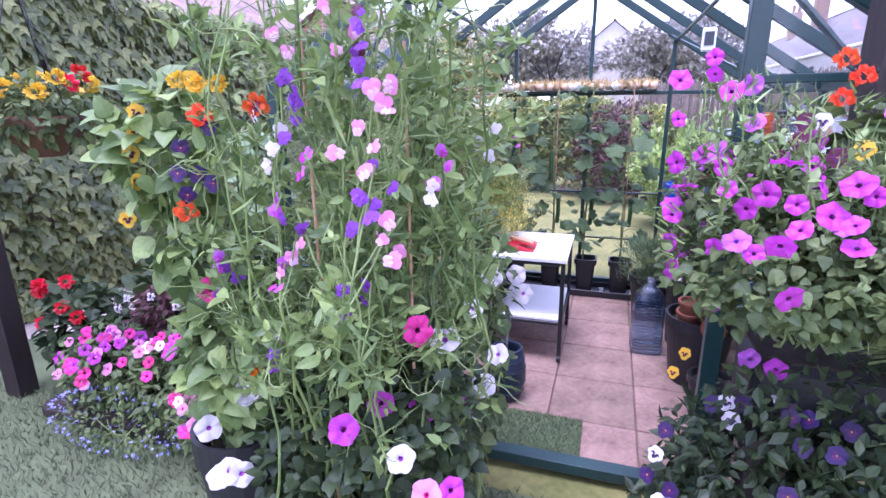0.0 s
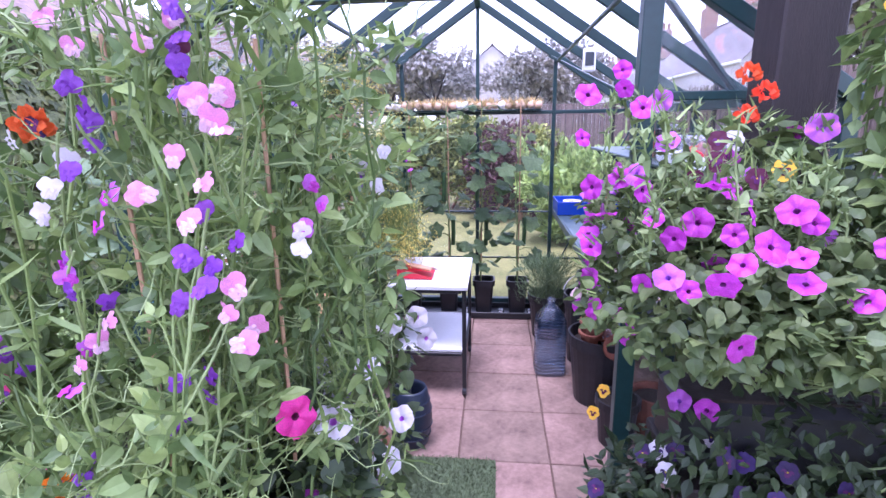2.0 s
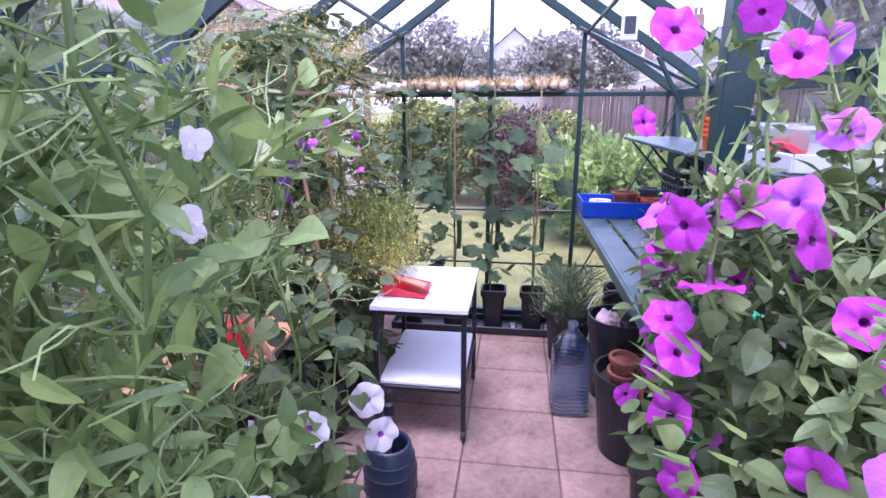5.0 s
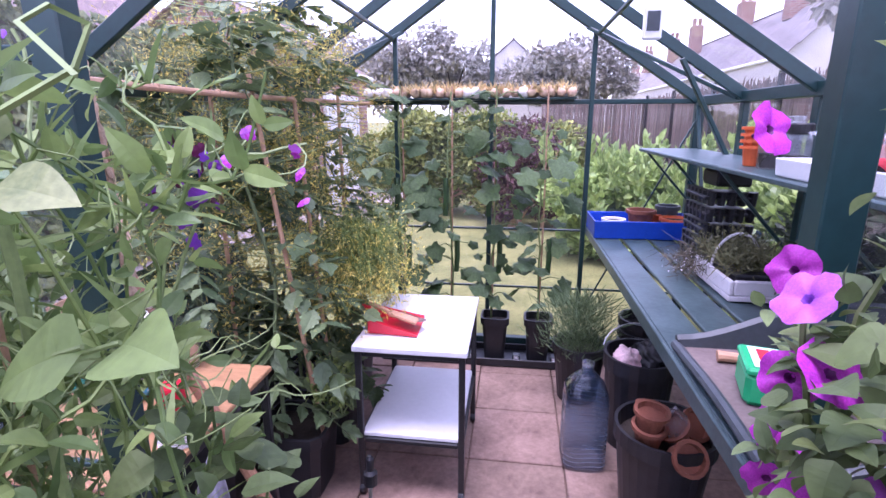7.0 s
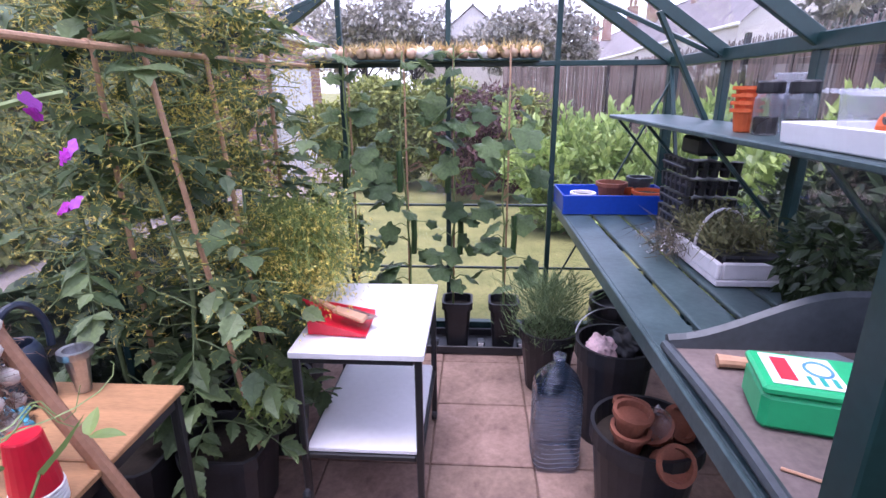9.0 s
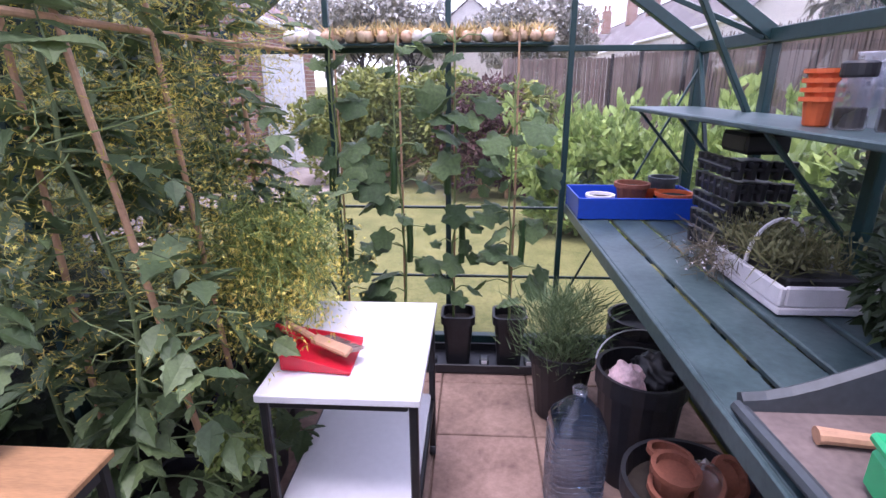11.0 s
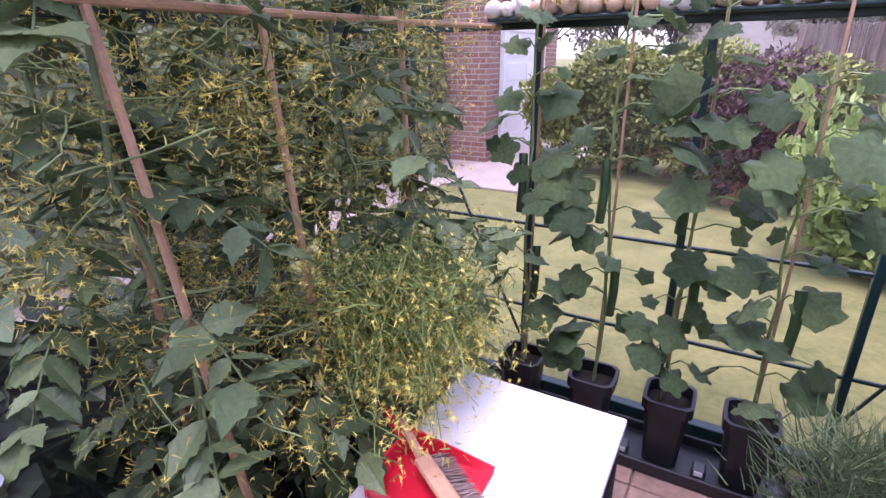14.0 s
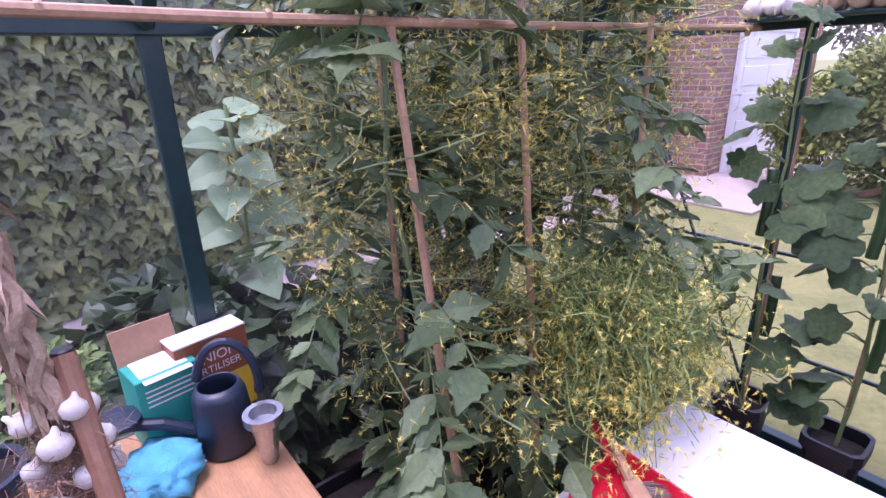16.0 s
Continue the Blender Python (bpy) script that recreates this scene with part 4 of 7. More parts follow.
Geo().lathe([(0.01, 0), (0.022, 0.01), (0.022, 0.05), (0.012, 0.06), (0.012, 0.10), (0.006, 0.11)], 14, 0, (-0.01, 0.045, 0.32)).part("pump_head", BLACK_PLASTIC, pump)

# on the bench
tray = thing("seed_tray", "bright blue plastic tray on the bench end", "tray", (0.69, 4.19, BZ + 0.001))
Geo().box((0, 0, 0.005), (0.54, 0.31, 0.008)).part("base", BLUE_PLASTIC, tray)
for s in (-1, 1):
    Geo().box((0, s * 0.158, 0.05), (0.56, 0.008, 0.10), 0.003, 0, (s * -4, 0, 0)).part("long_side", BLUE_PLASTIC, tray)
    Geo().box((s * 0.275, 0, 0.05), (0.008, 0.31, 0.10), 0.003, 0, (0, s * 4, 0)).part("end_side", BLUE_PLASTIC, tray)
ZT = BZ + 0.011
pot("clay_pot", "terracotta pot standing in the blue tray", (0.69, 4.20, ZT), 0.055, 0.075, 0.13, SHADED_TERRACOTTA, 0, True)
pot("clay_pot", "orange plastic saucer pot in the blue tray", (0.86, 4.12, ZT), 0.06, 0.078, 0.10, ORANGE_PLASTIC, 0, True)
pot("clay_pot", "grey plastic pot resting in the blue tray", (0.85, 4.25, ZT), 0.05, 0.062, 0.15, GREY_TRAY, 0, True)
pot("clay_pot", "red plastic pot in the blue tray", (0.78, 4.27, ZT), 0.045, 0.06, 0.10, ORANGE_PLASTIC, 0, True)
pot("bowl", "small white bowl of seedlings in the blue tray", (0.53, 4.14, ZT), 0.045, 0.06, 0.085, FOAM, 0, True)

crate = thing("module_trays", "stack of black plastic module seed trays", "seed trays", (0.88, 3.58, BZ + 0.001))
crate.scale = (0.72, 1.0, 1.15)
for k in range(5):
    Geo().box((RNG.normal(0, 0.006), RNG.normal(0, 0.006), 0.03 + k * 0.062), (0.29, 0.26, 0.012)).part("tray_deck", BLACK_PLASTIC, crate)
    for i in range(5):
        Geo().lathe([(0.02, 0), (0.026, 0.05)], 8, 0, (-0.115 + 0.057 * i, -0.115, -0.022 + 0.0 + k * 0.062 + 0.0235), 5).part("cell", BLACK_PLASTIC, crate)
        Geo().lathe([(0.02, 0), (0.026, 0.05)], 8, 0, (-0.118, -0.06 + 0.05 * i, -0.022 + k * 0.062 + 0.0235), 5).part("cell", BLACK_PLASTIC, crate)
Geo().box((0.02, 0, 0.345), (0.2, 0.18, 0.06), 0.01).part("top_tray", BLACK_PLASTIC, crate)

foam = thing("foam_box", "white polystyrene box with seedlings and black cell tray", "box", (0.865, 3.22, BZ + 0.001))
Geo().box((0, 0, 0.012), (0.25, 0.38, 0.022)).part("base", FOAM, foam)
for s in (-1, 1):
    Geo().box((s * 0.118, 0, 0.052), (0.018, 0.38, 0.056), 0.005).part("long_side", FOAM, foam)
    Geo().box((0, s * 0.18, 0.052), (0.216, 0.018, 0.056), 0.005).part("end_side", FOAM, foam)
Geo().box((0, 0, 0.07), (0.2, 0.33, 0.05), 0.006).part("cell_tray", BLACK_PLASTIC, foam)
a = np.linspace(0, math.pi, 16)
hoop = thing("hoop", "bent white plastic strip arching over the seedlings", "hoop", (0.84, 3.25, BZ + 0.09))
Geo().tube(np.column_stack([0.10 * np.cos(a), 0.03 * np.cos(a), 0.12 * np.sin(a)]), 0.006, 6).part("strip", FOAM, hoop)

# moulded potting tray with high back
pt = thing("potting_tray", "dark grey moulded potting tray with raised back and sides", "potting tray", (0.72, 2.30, BZ + 0.001))
Geo().box((0, 0, 0.007), (0.56, 0.58, 0.012), 0.004).part("base", DUSTY, pt)
g = Geo()
v, f = [], []
xs2 = np.linspace(-0.285, 0.275, 14)
for x in xs2:
    k = min(1, max(0, (x + 0.285) / 0.4))
    hgt = 0.035 + 0.12 * (k * k * (3 - 2 * k))
    v += [(x, 0.282, 0), (x, 0.302, 0.002), (x, 0.312, hgt), (x, 0.300, hgt + 0.008), (x, 0.286, hgt - 0.002)]
for i in range(13):
    f += [[i * 5 + j, i * 5 + (j + 1) % 5, i * 5 + 5 + (j + 1) % 5, i * 5 + 5 + j] for j in range(5)]
f += [[0, 4, 3, 2, 1], [65, 66, 67, 68, 69]]
g.add(v, f).part("far_side", GREY_TRAY, pt)
g = Geo().add([(x, -y, z) for x, y, z in v], [q[::-1] for q in f]).part("near_side", GREY_TRAY, pt)
Geo().box((0.272, 0, 0.08), (0.016, 0.58, 0.15), 0.006).part("back", GREY_TRAY, pt)
Geo().tube([(-0.285, y, 0.018 + 0.006 * math.cos(y * 9)) for y in np.linspace(-0.295, 0.3, 14)], 0.014, 8).part("front_lip", GREY_TRAY, pt)
gb = thing("detergent_box", "bright green plastic tub with white printed lid", "plastic box", (0.60, 2.32, BZ + 0.015), -14)
Geo().box((0, 0, 0.038), (0.20, 0.14, 0.078), 0.012).part("body", GREEN_PLASTIC, gb)
Geo().box((0, 0, 0.083), (0.205, 0.145, 0.018), 0.006).part("lid", GREEN_PLASTIC, gb)
Geo().box((-0.025, 0, 0.0935), (0.12, 0.115, 0.002), 0.0008).part("printed_label", PAPER_WHITE, gb)
Geo().box((-0.055, 0.0, 0.0955), (0.028, 0.085, 0.001), 0.0003).part("red_wordmark_bar", PRINT_RED, gb)
a = np.linspace(0, 2 * math.pi, 20)
Geo().tube(np.column_stack([0.005 + 0.022 * np.cos(a), 0.01 + 0.028 * np.sin(a), np.full(20, 0.0955)]), 0.003, 4).part("ring_emblem", PRINT_BLUE, gb)
for q in range(3):
    Geo().box((-0.02 + 0.02 * q, -0.035, 0.0955), (0.008, 0.03, 0.001), 0.0003).part("print_bar", TEAL, gb)
trowel = thing("trowel", "hand trowel with wooden handle and steel blade", "trowel", (0.58, 2.49, BZ + 0.03), -8)
Geo().tube([(-0.07, 0, 0), (-0.06, 0, 0.001), (0, 0, 0), (0.05, 0, 0.001)], 0.016, 10, 0, 0.011).part("handle", BRUSH_WOOD, trowel)
Geo().tube([(0.05, 0, 0), (0.10, 0, 0.01)], 0.005, 6).part("shank", STEEL, trowel)
Geo().scatter((np.array([(-0.3, 0, 0.06), (0.3, 0, 0.06), (0.33, 0.6, 0.08), (0, 1, 0.03), (-0.33, 0.6, 0.08), (0, 0, 0), (0, 0.6, 0)]), [[0, 5, 6, 4], [5, 1, 2, 6], [4, 6, 3], [6, 2, 3]]), [(0.09, 0, 0.008)], [(1, 0, 0)], [(0, 0, 1)], 0.15).part("blade", STEEL, trowel)
wire = thing("offcut", "pale bent strip of wood lying in the tray", "offcut", (0.52, 2.14, BZ + 0.018))
Geo().tube([(-0.05, 0.03, 0), (0, 0, 0.001), (0.05, -0.005, 0), (0.07, 0.01, 0.004)], 0.003, 6).part("strip", BRUSH_WOOD, wire)

# on the upper shelf
SZ = 1.35
for k in range(4):
    pot("clay_pot", "stack of small orange plastic pots on the shelf", (0.79, 3.12, SZ + 0.022 * k), 0.028, 0.038, 0.07, ORANGE_PLASTIC, 0, False, 16, "orange pot stack")
jar = thing("jar", "clear plastic jar of dark seed with ribbed lid", "jar", (0.80, 3.02, SZ))
Geo().lathe([(0.033, 0), (0.036, 0.006), (0.036, 0.1), (0.03, 0.115)], 18).part("body", CLEAR_PLASTIC, jar)
Geo().lathe([(0.03, 0.003), (0.031, 0.05)], 18).part("contents", SOIL, jar)
Geo().lathe([(0.034, 0.115), (0.036, 0.12), (0.036, 0.145), (0.03, 0.15)], 18).part("lid", BLACK_PLASTIC, jar)
copy_thing(jar, pose(0.84, 2.93, SZ, 0, 0, 30))
lid_stack = thing("cup_stack", "stack of ribbed clear plastic cups on the shelf", "cups", (0.88, 3.08, SZ))
for k in range(5):
    Geo().lathe([(0.03, 0), (0.042, 0.09), (0.044, 0.092), (0.041, 0.09)], 16, 0, (0, 0, k * 0.02)).part("cup", CLEAR_PLASTIC, lid_stack)
wt = thing("white_tray", "shallow white plastic tray on the shelf", "tray", (0.85, 2.53, SZ))
Geo().box((0, 0, 0.005), (0.28, 0.46, 0.008)).part("base", WHITE, wt)
for s in (-1, 1):
    Geo().box((s * 0.14, 0, 0.028), (0.008, 0.48, 0.05), 0.003, 0, (0, s * 6, 0)).part("long_side", WHITE, wt)
    Geo().box((0, s * 0.236, 0.028), (0.27, 0.008, 0.05), 0.003).part("end_side", WHITE, wt)
prop = thing("propagator_lid", "clear plastic propagator lid with a wavy rim", "lid", (0.88, 2.55, SZ + 0.012))
Geo().lathe([(0.11, 0), (0.115, 0.1), (0.125, 0.11), (0.12, 0.112), (0.10, 0.10)], 32, 0, (0, 0, 0), 5, 1.5).part("cover", CLEAR_PLASTIC, prop)
for k in range(14):
    Geo().lathe([(0.004, 0), (0.01, 0.006), (0.004, 0.012)], 8, 0, (-0.118, -0.16 + 0.025 * k, 0.105)).part("rim_wave", CLEAR_PLASTIC, prop)
pot("clay_pot", "terracotta pot lying in the white tray", (0.78, 2.55, SZ + 0.05), 0.035, 0.045, 0.07, ORANGE_PLASTIC, 0, False, 16, "", (90, 0, 30))
gl = thing("gloves", "pair of dark gardening gloves folded in the tray", "gloves", (0.79, 2.42, SZ + 0.02))
for k in range(4):
    Geo().tube(wavy((0, -0.02 + 0.02 * k, 0.02), (-0.07, -0.04 + 0.03 * k, 0.05), 5, 0.006), 0.011, 7, 0, 0.008).part("finger", BLACK_PLASTIC if k % 2 else PRINT_RED, gl)

# thermometer unit hung under the roof
tm = thing("thermometer", "white digital thermometer hung under the roof", "thermometer", (0.49, 3.47, 1.83))
Geo().box((0, 0, 0.06), (0.075, 0.024, 0.13), 0.008).part("case", WHITE, tm)
Geo().box((0, -0.0135, 0.065), (0.05, 0.003, 0.075), 0.001).part("screen", GREY_TRAY, tm)
Geo().tube([(0, 0, 0.125), (-0.01, 0, 0.16)], 0.0025, 5).part("hook", STEEL, tm)

# ---- onions drying along the end rail ----
ledge = thing("drying_ledge", "thin dark ledge along the end rail carrying onions", "ledge", (-0.33, 4.33, EAVE + 0.016))
Geo().box((0, 0, 0), (1.25, 0.11, 0.012)).part("board", GREEN_PAINT, ledge)


def bulb_mesh(name, mat, r):
    return Geo().lathe([(r * 0.15, -r * 0.85), (r * 0.7, -r * 0.6), (r, 0), (r * 0.8, r * 0.5), (r * 0.3, r * 0.85), (r * 0.12, r * 1.3)], 12).mesh(name, mat, True)


ob_me, ob_white = bulb_mesh("onion", ONION, 0.03), bulb_mesh("onion", GARLIC, 0.033)
for i in range(46):
    x = -0.93 + 1.2 * (i // 2) / 22 + RNG.normal(0, 0.006)
    ob = new("onion", ob_white if x < -0.78 or RNG.random() < 0.2 else ob_me)
    ob.location = (x, 4.29 + 0.055 * (i % 2) + RNG.normal(0, 0.006), EAVE + 0.05)
    ob.rotation_euler = RNG.uniform(-0.9, 0.9, 3)
    ob.scale = (0.9 + 0.25 * RNG.random(),) * 3
    tagged(ob, "dried papery-skinned onion resting on the ledge", "onion", "drying onions")
n = 2000
p = np.column_stack([RNG.uniform(-0.75, 0.28, n), RNG.uniform(4.27, 4.37, n), np.full(n, EAVE + 0.05)])
w = np.column_stack([RNG.normal(0, 0.8, n), RNG.normal(0, 0.3, n), RNG.uniform(0.3, 1, n)])
tagged(Geo().scatter(BLADE, p, w, unit(n), 0.03 + 0.06 * RNG.random(n) ** 2).part("onion_tops", STRAW), "dry straw-yellow onion tops above the ledge", "dried leaves", "", "stuff")

# ---- west staging ----
WZ = 0.715
ws = thing("potting_table", "low table with plywood top on a black metal frame", "table", (-1.10, 2.31, 0))
for k in range(2):
    Geo().box((0.0, -0.15 + 0.305 * k, WZ - 0.009), (0.55, 0.30, 0.018), 0.003).part("board", WOOD, ws)
for x in (-0.255, 0.255):
    for y in (-0.28, 0.28):
        Geo().box((x, y, (WZ - 0.02) / 2), (0.025, 0.025, WZ - 0.025)).part("leg", BLACK_STEEL, ws)
    Geo().box((x, 0, WZ - 0.035), (0.024, 0.53, 0.03)).part("rail", BLACK_STEEL, ws)

cups = thing("cup_stack", "upside-down stack of red plastic cups, white rims", "cups", (-0.87, 2.19, WZ))
for k in range(5):
    Geo().lathe([(0.044, 0), (0.046, 0.003), (0.046, 0.007), (0.043, 0.008)], 20, 0, (0, 0, k * 0.009)).part("rim", PAPER_WHITE, cups)
for k in range(2):
    Geo().lathe([(0.043, 0), (0.032, 0.10), (0.03, 0.104), (0.01, 0.102)], 20, 0, (0, 0, 0.045 + k * 0.012)).part("cup", RED_PLASTIC, cups)

can = thing("watering_can", "dark navy plastic watering can with hoop handle", "watering can", (-1.19, 2.52, WZ), 70)
Geo().lathe([(0.056, 0), (0.062, 0.006), (0.06, 0.09), (0.056, 0.14), (0.044, 0.165), (0.04, 0.162), (0.05, 0.13), (0.05, 0.03)], 26).part("body", NAVY_PLASTIC, can, "", True)
Geo().tube([(-0.05, 0, 0.05), (-0.12, 0, 0.09), (-0.17, 0, 0.10), (-0.2, 0, 0.10)], 0.016, 10, 0, 0.012).part("spout", NAVY_PLASTIC, can)
Geo().lathe([(0.012, 0), (0.05, 0.022), (0.05, 0.028), (0.02, 0.03)], 22, 0, (-0.205, 0, 0.095)).part("rose", NAVY_PLASTIC, can)
a = np.linspace(-0.3, 2.9, 16)
Geo().tube(np.column_stack([0.022 + 0.062 * np.cos(a), 0 * a, 0.155 + 0.105 * np.sin(a)]), 0.010, 8).part("handle", NAVY_PLASTIC, can)


def letters(name, text, size, mat, parent, at, rot, tag=""):
    cu = bpy.data.curves.new(name, "FONT")
    cu.body, cu.size, cu.extrude = text, size, 0.0004
    cu.align_x = "CENTER"
    tmp = bpy.data.objects.new(name, cu)
    me = bpy.data.meshes.new_from_object(tmp)
    bpy.data.objects.remove(tmp)
    me.materials.clear()
    me.materials.append(mat)
    ob = new(name, me)
    ob.parent = parent
    ob.location = at
    ob.rotation_euler = [radians(q) for q in rot]
    return ob


gbx = thing("seed_box", "opened teal and white cardboard carton, torn label", "carton", (-1.31, 2.43, WZ), 10)
Geo().box((0, 0, 0.10), (0.11, 0.13, 0.19), 0.002).part("carton", [TEAL], gbx)
Geo().box((0.0555, 0, 0.05), (0.002, 0.128, 0.09), 0.0005).part("white_panel", PAPER_WHITE, gbx)
for k in range(4):
    Geo().box((0.057, 0, 0.13 + 0.012 * k), (0.001, 0.10, 0.004), 0.0002).part("print_bar", PAPER_WHITE, gbx)
for y in (-0.03, 0.03):
    Geo().lathe([(0.001, 0), (0.02, 0.001), (0.02, 0.0015), (0.001, 0.002)], 14, 0).part("emblem", TEAL, gbx)
    gbx.children[-1].rotation_euler = (0, math.pi / 2, 0)
    gbx.children[-1].location = (0.0567, y, 0.06)
Geo().box((-0.05, 0, 0.23), (0.004, 0.13, 0.09), 0.001, 0, (0, -14, 0)).part("flap", CARD, gbx)
Geo().box((0.02, 0, 0.196), (0.10, 0.10, 0.003), 0.001, 0, (0, 6, 0)).part("torn_label", PAPER_WHITE, gbx)
obx = thing("fertiliser_box", "brown and yellow onion fertiliser carton", "carton", (-1.335, 2.54, WZ), 10)
Geo().box((0, 0, 0.055), (0.07, 0.17, 0.11), 0.002).part("lower_carton", YELLOW_PRINT, obx)
Geo().box((0, 0, 0.165), (0.0705, 0.1705, 0.11), 0.002).part("upper_carton", BROWN_PRINT, obx)
Geo().box((0, 0, 0.222), (0.072, 0.172, 0.006), 0.002).part("top_flap", PAPER_WHITE, obx)
letters("lettering", "ONION", 0.034, PAPER_WHITE, obx, (0.0362, 0, 0.16), (90, 0, 90))
letters("lettering", "FERTILISER", 0.026, PAPER_WHITE, obx, (0.0362, 0, 0.132), (90, 0, 90))
crumple("towel", "crumpled turquoise towelling cloth on the table", "cloth", (-1.17, 2.38, WZ), (0.09, 0.08, 0.045), TOWEL, 9, 0.3, 2.5)
wc = pot("bucket", "small white-lined metal bucket hanging by the tomatoes", (-1.08, 2.575, WZ), 0.018, 0.034, 0.125, STEEL, 0, False, 18)
pot("plant_pot", "dark blue plastic pot on the potting table", (-1.22, 2.10, WZ), 0.06, 0.08, 0.14, NAVY_PLASTIC, 0, True)
crumple("plastic_bag", "crumpled grey plastic bag by the doorway", "bag", (-0.72, 2.10, 0.0), (0.10, 0.08, 0.44), M("grey_bag", (0.25, 0.24, 0.28), 0.4, 0.3, 10, 0.3), 12, 0.3, 3.0)

pole = thing("broom_handle", "worn brown wooden pole leaning across the table", "pole", (-0.52, 2.33, 0.0))
Geo().tube([(0, 0, 0.012), (-0.3, -0.024, 0.68), (-0.5, -0.04, 1.12)], 0.018, 10, 0, 0.017).part("shaft", POLE_WOOD, pole)
Geo().lathe([(0.015, 0), (0.016, 0.004), (0.015, 0.014), (0.01, 0.016)], 10, 0, (-0.5, -0.04, 1.115)).part("end_cap", BLACK_PLASTIC, pole)

braid = thing("garlic_braid", "hanging braid of dried garlic bulbs with roots", "garlic", (-1.0, 2.262, 0.80))
plait = Geo()
for k in range(3):
    z = np.linspace(0.24, 0.86, 26)
    a = z * 26 + k * 2.1
    plait.tube(np.column_stack([0.013 * np.cos(a), 0.011 * np.sin(2 * a), z]) - np.array((0.02, 0.05, 0)) * (z[:, None] - 0.24), 0.011, 6, 0, 0.006)
plait.part("plait", PLAIT, braid)
n = 240
z = RNG.uniform(0.22, 0.8, n)
p = np.column_stack([RNG.normal(-0.01, 0.010, n), RNG.normal(-0.02, 0.010, n), z])
Geo().scatter(BLADE, p, np.column_stack([RNG.normal(0, 0.2, n), RNG.normal(0, 0.2, n), -np.ones(n)]), unit(n), 0.06 + 0.05 * RNG.random(n)).part("dry_leaves", PLAIT, braid)
gm = bulb_mesh("garlic_bulb", GARLIC, 0.023)
for k in range(17):
    a = k * 2.4
    w = 0.034 + 0.014 * math.sin(k * 0.19)
    ob = new("garlic_bulb", gm)
    ob.parent = braid
    ob.location = (w * math.cos(a), w * math.sin(a), 0.035 + 0.0135 * k)
    ob.rotation_euler = RNG.uniform(-0.8, 0.8, 3)
    ob.scale = (RNG.uniform(0.75, 1.1),) * 3
ROOTS = M("garlic_root", (0.3, 0.2, 0.14), 0.9, 0.3, 20, 0.1, island=0.4)
n = 2200
p = np.column_stack([RNG.normal(0, 0.026, n), RNG.normal(0, 0.026, n), RNG.uniform(0.03, 0.22, n)])
Geo().scatter(THIN, p, unit(n) - np.array((0, 0, 0.3)), unit(n), 0.035).part("root_growth", ROOTS, braid)

# dustpan and brush on the trolley
dp = thing("dustpan", "red plastic dustpan lying on the trolley top", "dustpan", (-0.505, 3.08, tz + 0.001), -14)
g = Geo()
xs3 = np.linspace(0, 1, 9)
v, f = [], []
for k in xs3:
    w = 0.085 + 0.02 * k
    h = 0.045 * (1 - k) + 0.004
    yv = -0.10 + 0.2 * k
    v += [(-w, yv, h + 0.012), (-w + 0.008, yv, 0.003), (w - 0.008, yv, 0.003), (w, yv, h + 0.012), (w - 0.004, yv, h + 0.012), (w - 0.012, yv, 0.007), (-w + 0.012, yv, 0.007), (-w + 0.004, yv, h + 0.012)]
for i in range(8):
    f += [[i * 8 + j, i * 8 + (j + 1) % 8, i * 8 + 8 + (j + 1) % 8, i * 8 + 8 + j] for j in range(8)]
f += [[7, 6, 5, 4, 3, 2, 1, 0], [64, 65, 66, 67, 68, 69, 70, 71]]
pan = g.add(v, f).part("pan", RED_PLASTIC, dp)
pan.rotation_euler = (0, 0, radians(-75))
back = Geo().box((0, -0.10, 0.03), (0.165, 0.006, 0.05), 0.002).part("back_wall", RED_PLASTIC, dp)
back.rotation_euler = (0, 0, radians(-75))
Geo().tube([(-0.1, 0.03, 0.035), (-0.15, 0.045, 0.045), (-0.22, 0.065, 0.045)], 0.011, 8, 0, 0.012).part("handle", RED_PLASTIC, dp)
br = thing("hand_brush", "wooden hand brush with grey bristles on the dustpan", "brush", (-0.49, 3.07, tz + 0.055), -32)
Geo().box((0.02, 0, 0.0), (0.15, 0.035, 0.018), 0.005, 0, (20, 0, 0)).part("stock", BRUSH_WOOD, br)
Geo().tube([(-0.05, 0, 0), (-0.12, 0.004, 0.006), (-0.19, 0.01, 0.008)], 0.011, 8, 0, 0.009).part("handle", BRUSH_WOOD, br)
n = 900
p = np.column_stack([RNG.uniform(-0.05, 0.09, n), RNG.uniform(-0.01, 0.016, n), np.full(n, 0.0)])
Geo().scatter(THIN, p, np.column_stack([RNG.normal(0, 0.12, n), np.full(n, 1.0), np.full(n, -0.25)]), unit(n), 0.06).part("bristles", BRISTLE, br)

